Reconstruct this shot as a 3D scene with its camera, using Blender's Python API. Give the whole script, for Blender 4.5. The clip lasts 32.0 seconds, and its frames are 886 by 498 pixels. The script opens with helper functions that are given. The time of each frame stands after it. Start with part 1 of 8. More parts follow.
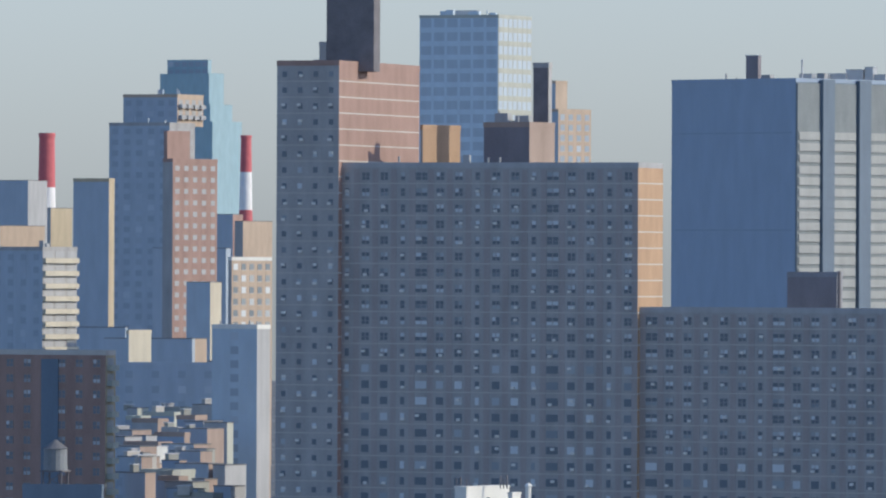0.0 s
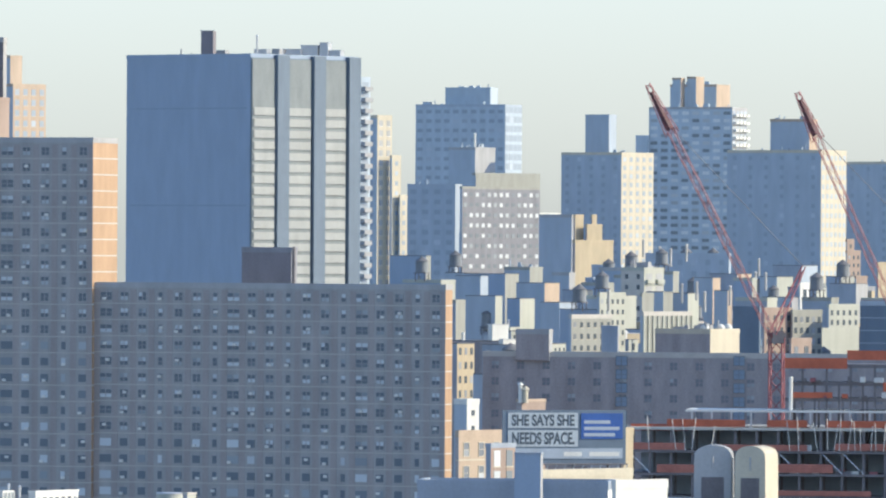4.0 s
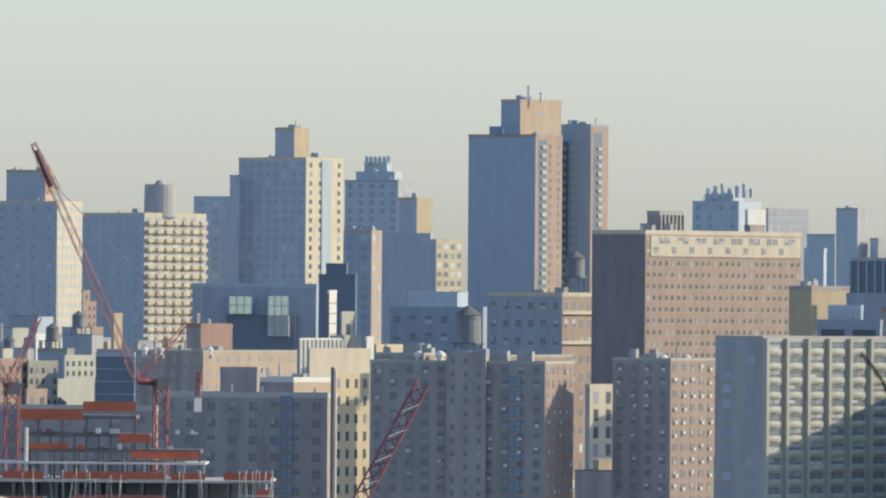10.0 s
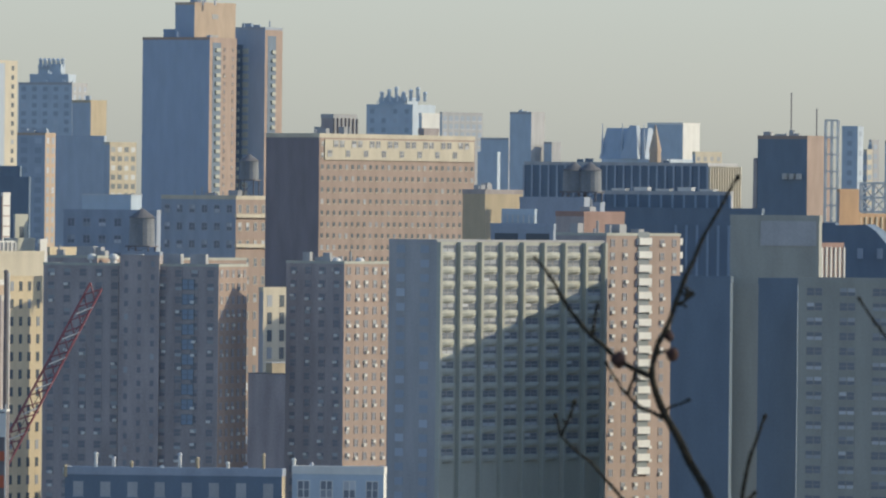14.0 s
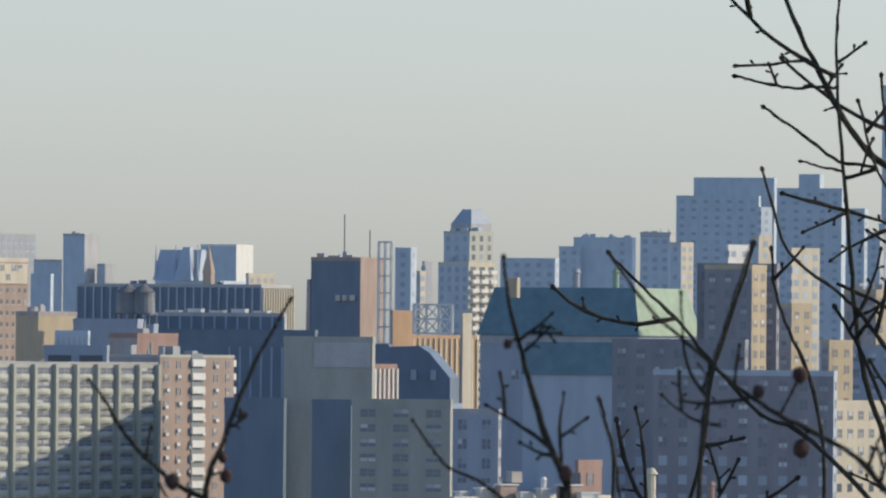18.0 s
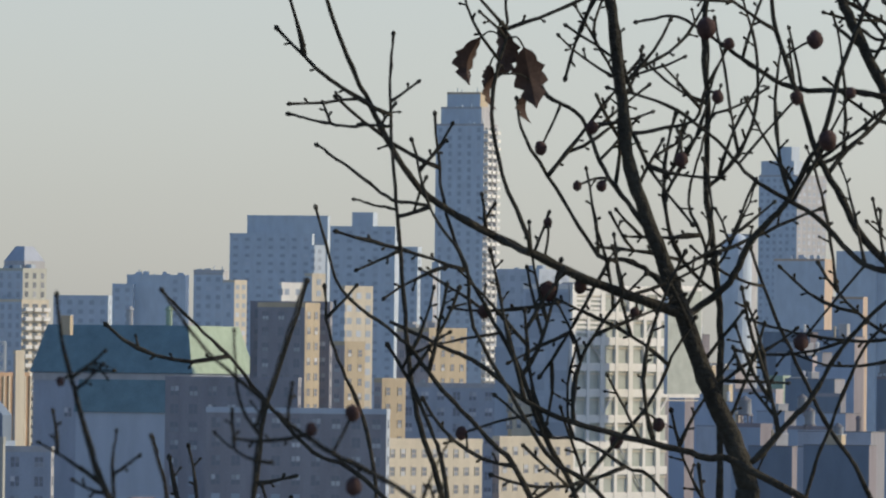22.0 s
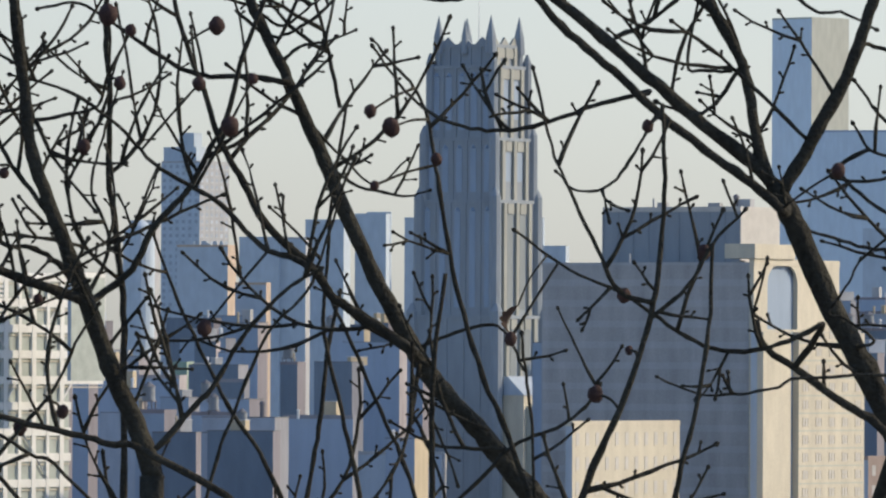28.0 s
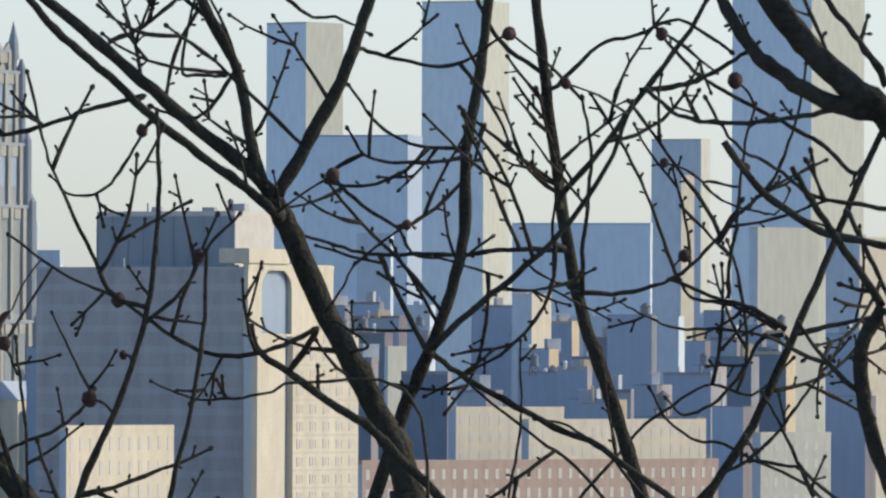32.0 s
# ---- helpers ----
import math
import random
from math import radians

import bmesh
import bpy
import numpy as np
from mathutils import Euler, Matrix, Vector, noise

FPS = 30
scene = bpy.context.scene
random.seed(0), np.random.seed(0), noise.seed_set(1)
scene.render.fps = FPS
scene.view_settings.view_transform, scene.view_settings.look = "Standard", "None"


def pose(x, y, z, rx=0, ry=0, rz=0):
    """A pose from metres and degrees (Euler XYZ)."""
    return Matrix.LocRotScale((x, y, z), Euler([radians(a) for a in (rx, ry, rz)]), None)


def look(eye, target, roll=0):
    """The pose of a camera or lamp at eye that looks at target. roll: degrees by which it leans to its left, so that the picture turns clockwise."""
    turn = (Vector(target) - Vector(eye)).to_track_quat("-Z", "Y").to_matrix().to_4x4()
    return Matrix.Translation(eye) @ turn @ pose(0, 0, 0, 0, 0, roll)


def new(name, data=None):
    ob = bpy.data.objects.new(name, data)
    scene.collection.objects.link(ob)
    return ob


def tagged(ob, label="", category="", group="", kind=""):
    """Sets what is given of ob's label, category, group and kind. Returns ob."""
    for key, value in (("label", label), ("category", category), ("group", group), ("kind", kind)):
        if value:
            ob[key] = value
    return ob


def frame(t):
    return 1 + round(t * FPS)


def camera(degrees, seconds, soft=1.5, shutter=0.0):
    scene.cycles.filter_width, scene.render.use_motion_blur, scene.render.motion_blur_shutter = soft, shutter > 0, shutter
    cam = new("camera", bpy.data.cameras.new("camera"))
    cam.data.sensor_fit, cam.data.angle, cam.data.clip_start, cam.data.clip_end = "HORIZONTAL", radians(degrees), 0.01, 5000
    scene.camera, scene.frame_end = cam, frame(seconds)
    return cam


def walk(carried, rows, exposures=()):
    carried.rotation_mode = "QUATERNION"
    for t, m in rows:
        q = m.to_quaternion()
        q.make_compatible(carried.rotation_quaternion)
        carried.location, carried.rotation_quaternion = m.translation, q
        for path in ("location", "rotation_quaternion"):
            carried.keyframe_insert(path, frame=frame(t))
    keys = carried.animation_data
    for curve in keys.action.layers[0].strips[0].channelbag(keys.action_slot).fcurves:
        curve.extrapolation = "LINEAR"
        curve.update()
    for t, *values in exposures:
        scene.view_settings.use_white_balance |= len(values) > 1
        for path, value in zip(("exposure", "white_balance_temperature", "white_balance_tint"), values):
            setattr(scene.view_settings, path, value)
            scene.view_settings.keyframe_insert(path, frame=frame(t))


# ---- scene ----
EYE = 65.0  # height of the hilltop lookout over the plain

cam = camera(6.0, 32.0, soft=2.2)
cam.data.dof.use_dof, cam.data.dof.focus_distance, cam.data.dof.aperture_fstop = True, 2400.0, 230.0  # set on the far city
# seconds, heading, pitch and roll in degrees, from one standpoint
ROWS = [
    (0.0, 0.000, 0.153, -0.266),
    (0.5, -0.764, -0.077, -0.300),
    (1.0, -1.234, -0.182, -0.332),
    (1.5, -1.487, -0.191, -0.355),
    (2.0, -1.745, -0.167, -0.350),
    (2.5, -2.046, -0.127, -0.326),
    (3.0, -2.524, -0.079, -0.374),
    (3.5, -3.126, -0.033, -0.364),
    (4.0, -3.695, 0.005, -0.349),
    (4.5, -4.224, 0.037, -0.335),
    (6.5, -6.042, 0.121, -0.436),
    (7.0, -6.467, 0.140, -0.458),
    (7.5, -6.885, 0.163, -0.448),
    (8.0, -7.297, 0.193, -0.414),
    (8.5, -7.703, 0.230, -0.434),
    (9.0, -8.103, 0.274, -0.431),
    (9.5, -8.495, 0.327, -0.454),
    (10.0, -8.871, 0.386, -0.446),
    (10.5, -9.221, 0.445, -0.528),
    (11.0, -9.547, 0.504, -0.537),
    (11.5, -9.852, 0.564, -0.478),
    (12.0, -10.132, 0.613, -0.500),
    (12.5, -10.394, 0.485, -0.514),
    (13.0, -10.636, 0.119, -0.296),
    (13.5, -10.855, -0.273, -0.445),
    (15.5, -11.862, -0.006, -0.521),
    (16.0, -12.240, 0.196, -0.504),
    (16.5, -12.680, 0.376, -0.569),
    (17.0, -13.174, 0.501, -0.547),
    (17.5, -13.661, 0.579, -0.536),
    (18.0, -14.108, 0.603, -0.516),
    (18.5, -14.515, 0.612, -0.586),
    (19.0, -14.889, 0.626, -0.567),
    (19.5, -15.260, 0.652, -0.608),
    (20.0, -15.632, 0.690, -0.627),
    (20.5, -16.004, 0.738, -0.637),
    (21.0, -16.379, 0.789, -0.638),
    (21.5, -16.751, 0.837, -0.654),
    (22.0, -17.137, 0.889, -0.655),
    (22.5, -17.549, 0.941, -0.651),
    (23.0, -17.987, 0.994, -0.646),
    (23.5, -18.452, 1.033, -0.618),
    (24.0, -18.944, 1.057, -0.607),
    (24.5, -19.445, 1.062, -0.635),
    (25.0, -19.920, 1.002, -0.546),
    (25.5, -20.212, 0.877, -0.560),
    (27.5, -20.813, 0.639, -0.378),
    (28.0, -21.177, 0.829, -0.285),
    (28.5, -21.659, 0.966, -0.328),
    (29.0, -22.122, 1.036, -0.304),
    (29.5, -22.529, 1.036, -0.277),
    (30.0, -22.882, 0.974, -0.235),
    (30.5, -23.221, 0.890, -0.226),
    (31.0, -23.582, 0.807, -0.170),
    (31.5, -24.042, 0.727, -0.095),
    (32.0, -24.604, 0.876, -0.275),
]
EXPO = [(0.0, 0.22, 5500, 11), (1.0, 0.69, 5550, 10), (2.0, 0.8, 5600, 10), (4.0, 0.87, 5850, 8), (7.0, 0.51, 6050, 9), (10.0, 0.48, 6150, 8), (11.0, 0.39, 6150, 7), (12.0, 0.27, 6150, 7), (13.0, 0.22, 6130, 7), (16.0, 0.58, 6150, 9), (17.0, 0.62, 6170, 10), (18.0, 0.31, 6000, 11), (18.5, 0.22, 5980, 11), (22.0, 0.21, 6170, 12), (25.0, 0.28, 6160, 12), (28.0, 0.42, 6120, 12), (32.0, 0.5, 5980, 10)]
walk(cam, [(t, pose(0, 0, EYE, 90 + pitch, roll, yaw)) for t, yaw, pitch, roll in ROWS], EXPO)

# ---- daylight ----
SUN_AZ, SUN_EL = 98.0, 27.0  # clockwise from the first view, above the horizon
world = bpy.data.worlds.new("sky")
scene.world = world
world.use_nodes = True
wn = world.node_tree.nodes
sky = wn.new("ShaderNodeTexSky")
sky.sky_type, sky.sun_disc = "NISHITA", False
sky.sun_elevation, sky.sun_rotation = radians(SUN_EL), radians(SUN_AZ)
sky.air_density, sky.dust_density, sky.ozone_density = 1.0, 0.7, 2.2
wn["Background"].inputs["Strength"].default_value = 0.12
pale = wn.new("ShaderNodeHueSaturation")  # winter haze, thick along the horizon and clearing overhead
way, parts, haze = wn.new("ShaderNodeTexCoord"), wn.new("ShaderNodeSeparateXYZ"), wn.new("ShaderNodeMapRange")
haze.interpolation_type = "SMOOTHSTEP"
haze.inputs["From Min"].default_value, haze.inputs["From Max"].default_value = 0.0, 0.45
haze.inputs["To Min"].default_value, haze.inputs["To Max"].default_value = 0.5, 1.08
world.node_tree.links.new(way.outputs["Generated"], parts.inputs[0])
world.node_tree.links.new(parts.outputs["Z"], haze.inputs["Value"])
world.node_tree.links.new(haze.outputs[0], pale.inputs["Saturation"])
# added fill: horizon lowered and overhead raised to lift the shaded walls
glow = wn.new("ShaderNodeMapRange")
glow.inputs["From Min"].default_value, glow.inputs["From Max"].default_value = 0.5, 1.08
glow.inputs["To Min"].default_value, glow.inputs["To Max"].default_value = 0.92, 1.1
world.node_tree.links.new(haze.outputs[0], glow.inputs["Value"])
world.node_tree.links.new(glow.outputs[0], pale.inputs["Value"])
world.node_tree.links.new(sky.outputs[0], pale.inputs["Color"])
world.node_tree.links.new(pale.outputs[0], wn["Background"].inputs["Color"])
sun = new("sun", bpy.data.lights.new("sun", "SUN"))
sun.data.energy, sun.data.angle, sun.data.color = 2.6, radians(0.53), (1.0, 0.82, 0.54)
az, el = radians(SUN_AZ), radians(SUN_EL)
sun.matrix_world = look((300 * math.sin(az), 300 * math.cos(az), 300 * math.tan(el)), (0, 0, 0))

# ---- materials ----
def mat(name, col, rough=0.8, vary=0.18, scale=0.35, fine=3.0, metal=0.0, bump=0.15, streak=1.0, rnd=0.0, spec=0.3, island=False):
    """A weathered surface: broad stains, fine grain, streaks down the wall and a tone of its own for each piece."""
    m = bpy.data.materials.new(name)
    m.use_nodes = True
    nt = m.node_tree
    n, l = nt.nodes, nt.links
    p = n["Principled BSDF"]
    p.inputs["Roughness"].default_value, p.inputs["Metallic"].default_value = rough, metal
    p.inputs["Specular IOR Level"].default_value = spec
    tc = n.new("ShaderNodeTexCoord")
    mp = n.new("ShaderNodeMapping")
    mp.inputs["Scale"].default_value = (1, 1, streak)
    l.new(tc.outputs["Object"], mp.inputs["Vector"])
    big, small = n.new("ShaderNodeTexNoise"), n.new("ShaderNodeTexNoise")
    big.inputs["Scale"].default_value, big.inputs["Detail"].default_value = scale, 4
    small.inputs["Scale"].default_value, small.inputs["Detail"].default_value = fine, 3
    l.new(mp.outputs[0], big.inputs["Vector"])
    l.new(tc.outputs["Object"], small.inputs["Vector"])
    add = n.new("ShaderNodeMath")
    add.operation = "MULTIPLY_ADD"
    l.new(small.outputs["Fac"], add.inputs[0])
    add.inputs[1].default_value = 0.5
    l.new(big.outputs["Fac"], add.inputs[2])
    rng = n.new("ShaderNodeMapRange")
    rng.inputs["From Min"].default_value, rng.inputs["From Max"].default_value = 0.45, 1.05
    rng.inputs["To Min"].default_value, rng.inputs["To Max"].default_value = 1 - vary, 1 + vary
    l.new(add.outputs[0], rng.inputs["Value"])
    fac = rng.outputs[0]
    if rnd:
        src = n.new("ShaderNodeNewGeometry").outputs["Random Per Island"] if island else n.new("ShaderNodeObjectInfo").outputs["Random"]
        r2 = n.new("ShaderNodeMapRange")
        r2.inputs["To Min"].default_value, r2.inputs["To Max"].default_value = 1 - rnd, 1 + rnd
        l.new(src, r2.inputs["Value"])
        mu = n.new("ShaderNodeMath")
        mu.operation = "MULTIPLY"
        l.new(fac, mu.inputs[0])
        l.new(r2.outputs[0], mu.inputs[1])
        fac = mu.outputs[0]
    sc = n.new("ShaderNodeVectorMath")
    sc.operation = "SCALE"
    sc.inputs[0].default_value = col
    l.new(fac, sc.inputs["Scale"])
    l.new(sc.outputs[0], p.inputs["Base Color"])
    if bump:
        b = n.new("ShaderNodeBump")
        b.inputs["Strength"].default_value, b.inputs["Distance"].default_value = bump, 0.02
        l.new(small.outputs["Fac"], b.inputs["Height"])
        l.new(b.outputs[0], p.inputs["Normal"])
    return m


def pane_mat(name, dark, pale, share, rough=0.12):
    """Window glass over blinds: most panes dark, a share of them with pale blinds drawn."""
    m = bpy.data.materials.new(name)
    m.use_nodes = True
    n, l = m.node_tree.nodes, m.node_tree.links
    p = n["Principled BSDF"]
    p.inputs["Roughness"].default_value, p.inputs["Specular IOR Level"].default_value = rough, 0.28
    one, two, src = n.new("ShaderNodeNewGeometry").outputs["Random Per Island"], n.new("ShaderNodeObjectInfo").outputs["Random"], n.new("ShaderNodeMath")
    src.operation, src.inputs[1].default_value = "MULTIPLY_ADD", 7.31
    l.new(two, src.inputs[0])
    l.new(one, src.inputs[2])
    whole = n.new("ShaderNodeMath")
    whole.operation = "FRACT"
    l.new(src.outputs[0], whole.inputs[0])
    src = whole.outputs[0]
    ramp = n.new("ShaderNodeValToRGB")
    e = ramp.color_ramp.elements
    e[0].position, e[0].color = 1 - share - 0.1, (*dark, 1)
    e[1].position, e[1].color = 1 - share + 0.2, (*pale, 1)
    l.new(src, ramp.inputs[0])
    l.new(ramp.outputs[0], p.inputs["Base Color"])
    return m


M = dict(  # base colours, some with shade or haze put in
    brown=mat("grey brown brick", (0.39, 0.38, 0.37), vary=0.22, streak=0.25),
    umber=mat("umber brick", (0.40, 0.36, 0.35), vary=0.25, streak=0.25),
    red=mat("red brick", (0.36, 0.245, 0.205), vary=0.2, streak=0.3),
    orange=mat("orange brick", (0.47, 0.32, 0.205), vary=0.15, streak=0.3),
    pink=mat("pale pink brick", (0.50, 0.395, 0.30), vary=0.15, streak=0.3),
    tan=mat("tan stone", (0.49, 0.41, 0.285), vary=0.16, streak=0.3),
    cream=mat("cream brick", (0.58, 0.525, 0.41), vary=0.14, streak=0.3),
    white=mat("white painted masonry", (0.72, 0.71, 0.66), vary=0.1, streak=0.3),
    grey=mat("grey concrete", (0.42, 0.42, 0.42), vary=0.16, streak=0.25),
    # slate, clad, navy: blue of shade and haze put into front walls
    slate=mat("blue grey for shaded and hazy fronts", (0.42, 0.475, 0.535), vary=0.1, rough=0.5, streak=0.25),
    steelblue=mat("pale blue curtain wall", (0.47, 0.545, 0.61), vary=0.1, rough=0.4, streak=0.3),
    clad=mat("smooth blue for cladding and shaded fronts", (0.33, 0.40, 0.50), vary=0.08, rough=0.5, streak=0.25),
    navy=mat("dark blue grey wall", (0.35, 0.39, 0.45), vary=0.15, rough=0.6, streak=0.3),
    # far, palefar: blue distance haze put into the wall colour
    far=mat("masonry tinted with blue distance haze", (0.48, 0.545, 0.60), vary=0.1, rough=0.8, streak=0.4),
    palefar=mat("pale blue glass with haze in its colour", (0.60, 0.69, 0.76), vary=0.08, rough=0.4, streak=0.3),
    gold=mat("warm cream stucco", (0.63, 0.53, 0.36), vary=0.12, streak=0.3),
    skyglass=mat("pale mirror glass", (0.74, 0.86, 0.84), vary=0.12, rough=0.12, fine=0.6, metal=0.9, bump=0.0),
    # brick with shade put into its colour, for dark faces
    plum=mat("brick darkened as in shade", (0.245, 0.225, 0.24), vary=0.15, streak=0.25),
    dusk=mat("dusky brick", (0.275, 0.275, 0.295), vary=0.18, streak=0.25),
    teal=mat("green blue glass wall", (0.33, 0.46, 0.51), vary=0.1, rough=0.3, streak=0.3),
    copper=mat("weathered copper and sunlit slope", (0.30, 0.38, 0.28), vary=0.2, rough=0.6),
    darkcopper=mat("green roof toned as shaded", (0.15, 0.235, 0.265), vary=0.2, rough=0.55),
    tar=mat("tar roof", (0.18, 0.18, 0.185), vary=0.25, rough=0.9),
    gravel=mat("pale roof gravel", (0.45, 0.44, 0.42), vary=0.2, rough=0.95),
    conc=mat("pale concrete slab edge", (0.55, 0.52, 0.47), vary=0.12),
    metal=mat("galvanised metal", (0.6, 0.6, 0.6), rough=0.45, metal=0.6, vary=0.12),
    # wood: weathered grey with blue distance haze mixed into the colour
    wood=mat("weathered tank wood greyed with haze", (0.26, 0.275, 0.29), vary=0.3, streak=0.2),
    crane=mat("red crane paint", (0.30, 0.115, 0.125), rough=0.5, vary=0.15),
    maroon=mat("dark maroon crane plate", (0.13, 0.07, 0.08), rough=0.6, vary=0.2),
    netting=mat("orange safety netting", (0.52, 0.15, 0.085), rough=0.8, vary=0.2, fine=1.5),
    steel=mat("dark primed steel", (0.19, 0.175, 0.18), rough=0.6, vary=0.25),
    stackred=mat("red stack paint", (0.55, 0.15, 0.16), vary=0.12),
    stackwhite=mat("white stack paint", (0.82, 0.80, 0.78), vary=0.08),
    bark=mat("grey brown oak bark", (0.042, 0.039, 0.03), rough=0.95, vary=0.6, scale=14, fine=90, bump=0.6, streak=0.35, spec=0.15),
    gall=mat("brown oak gall", (0.06, 0.035, 0.03), rough=0.8, vary=0.4, scale=40, fine=160, spec=0.2),
    deadleaf=mat("dry brown oak leaf", (0.075, 0.045, 0.032), rough=0.8, vary=0.4, scale=20, fine=90),
    ground=mat("city ground", (0.21, 0.21, 0.20), vary=0.35, scale=0.02, fine=0.3, rough=0.95),
    louvre=mat("pale grey louvres", (0.40, 0.41, 0.395), vary=0.12, streak=0.3),
    bay=mat("grey bay panels", (0.25, 0.275, 0.28), vary=0.15, streak=0.3),
    # deepblue, panel: cladding, also shade put into recesses and dark fronts
    deepblue=mat("deep blue for cladding and deep shade", (0.165, 0.21, 0.265), vary=0.12, rough=0.5, streak=0.3),
    panel=mat("mid blue for cladding and shaded walls", (0.29, 0.355, 0.44), vary=0.08, rough=0.5, streak=0.3),
    rose=mat("dull rose brick", (0.38, 0.295, 0.245), vary=0.16, streak=0.3),
    dun=mat("dun concrete", (0.36, 0.36, 0.32), vary=0.14, streak=0.25),
    stone=mat("pale grey stone", (0.47, 0.475, 0.41), vary=0.12, streak=0.3),
    # gothic: stone toned blue grey as the shaded front
    gothic=mat("blue grey Gothic stone", (0.29, 0.32, 0.345), vary=0.1, streak=0.25),
    dullnet=mat("red netting darkened for shade", (0.42, 0.17, 0.13), vary=0.25, fine=1.5),
    poster=mat("white poster paper", (0.47, 0.52, 0.55), vary=0.06),
    ink=mat("dark poster ink", (0.12, 0.145, 0.17), vary=0.1),
    glasscell=mat("pale green tinted glass", (0.40, 0.43, 0.38), vary=0.2, rough=0.35),
    panedim=pane_mat("dim window pane", (0.25, 0.26, 0.28), (0.46, 0.49, 0.50), 0.15, rough=0.4),
    pier=mat("brown brick pier", (0.375, 0.34, 0.325), vary=0.18, streak=0.25),
    paneslab=pane_mat("pale window pair", (0.17, 0.20, 0.23), (0.62, 0.66, 0.68), 0.30),
    pane=pane_mat("dark window pane", (0.12, 0.14, 0.16), (0.45, 0.47, 0.5), 0.16),
    panep=pane_mat("window pane with blinds", (0.23, 0.25, 0.28), (0.62, 0.64, 0.66), 0.2),
    panelit=pane_mat("pale window pane", (0.25, 0.28, 0.3), (0.7, 0.72, 0.72), 0.5),
    # panefar: pane tones drawn towards the haze colour of far walls
    panefar=pane_mat("window pane tinted with haze", (0.35, 0.40, 0.46), (0.52, 0.57, 0.62), 0.18, rough=0.4),
)


# ---- building kit ----
class Geo:
    """Collects boxes, prisms and tubes into one mesh."""

    def __init__(self):
        self.v, self.f, self.m = [], [], []

    def add(self, verts, faces, k=0):
        o = len(self.v)
        self.v += [tuple(p) for p in verts]
        self.f += [tuple(i + o for i in q) for q in faces]
        self.m += [k] * len(faces)
        return self

    def box(self, x0, x1, y0, y1, z0, z1, k=0):
        return self.add([(x0, y0, z0), (x1, y0, z0), (x1, y1, z0), (x0, y1, z0), (x0, y0, z1), (x1, y0, z1), (x1, y1, z1), (x0, y1, z1)],
                        [(0, 3, 2, 1), (4, 5, 6, 7), (0, 1, 5, 4), (1, 2, 6, 5), (2, 3, 7, 6), (3, 0, 4, 7)], k)

    def prism(self, x, y, z0, z1, r0, r1, n=12, k=0, cap=True, turn=0.0):
        a = [turn + 2 * math.pi * i / n for i in range(n)]
        vs = [(x + r0 * math.cos(t), y + r0 * math.sin(t), z0) for t in a] + [(x + r1 * math.cos(t), y + r1 * math.sin(t), z1) for t in a]
        fs = [(i, (i + 1) % n, n + (i + 1) % n, n + i) for i in range(n)]
        if cap:
            fs += [tuple(range(n - 1, -1, -1)), tuple(range(n, 2 * n))]
        return self.add(vs, fs, k)

    def frustum(self, x0, x1, y0, y1, z0, z1, ix, iy, k=0):
        """A hipped body: the top is drawn in by ix and iy on each side."""
        return self.add([(x0, y0, z0), (x1, y0, z0), (x1, y1, z0), (x0, y1, z0), (x0 + ix, y0 + iy, z1), (x1 - ix, y0 + iy, z1), (x1 - ix, y1 - iy, z1), (x0 + ix, y1 - iy, z1)],
                        [(0, 3, 2, 1), (4, 5, 6, 7), (0, 1, 5, 4), (1, 2, 6, 5), (2, 3, 7, 6), (3, 0, 4, 7)], k)

    def bar(self, p, q, r, k=0, n=4, r1=None):
        """A straight bar from p to q."""
        p, q = Vector(p), Vector(q)
        w = (q - p).normalized()
        u = w.orthogonal().normalized()
        t = w.cross(u)
        r1 = r if r1 is None else r1
        vs = []
        for c, rad in ((p, r), (q, r1)):
            vs += [c + rad * (math.cos(2 * math.pi * i / n + 0.785) * u + math.sin(2 * math.pi * i / n + 0.785) * t) for i in range(n)]
        return self.add(vs, [(i, (i + 1) % n, n + (i + 1) % n, n + i) for i in range(n)] + [tuple(range(n - 1, -1, -1)), tuple(range(n, 2 * n))], k)

    def mesh(self, name, mats):
        me = bpy.data.meshes.new(name)
        me.from_pydata(self.v, [], self.f)
        for m in mats:
            me.materials.append(M[m] if isinstance(m, str) else m)
        me.polygons.foreach_set("material_index", self.m)
        me.update()
        return me


def part(name, geo, mats, parent, label="", at=None):
    me = geo if isinstance(geo, bpy.types.Mesh) else geo.mesh(name, mats if isinstance(mats, (list, tuple)) else [mats])
    ob = new(name, me)
    ob.parent = parent
    if at is not None:
        ob.matrix_basis = at
    return tagged(ob, label)


def spot(a, d, z=0.0):
    """A place at a bearing of a thousandths of a radian and a distance from the lookout."""
    return Vector((d * math.sin(a / 1000), d * math.cos(a / 1000), z))


def frame_at(a, d, turn=0.0, z=0.0):
    """The frame of a building with its near corner at that place: x along its side wall, y along its front."""
    c = spot(a, d, z)
    return pose(c.x, c.y, c.z, 0, 0, 90 - turn - math.degrees(a / 1000))


def thing(name, label, category, m, group=""):
    e = new(name)
    e.empty_display_size = 1.0
    e.matrix_basis = m
    return tagged(e, label, category, group)


PANES = {}
COUNT = [0]


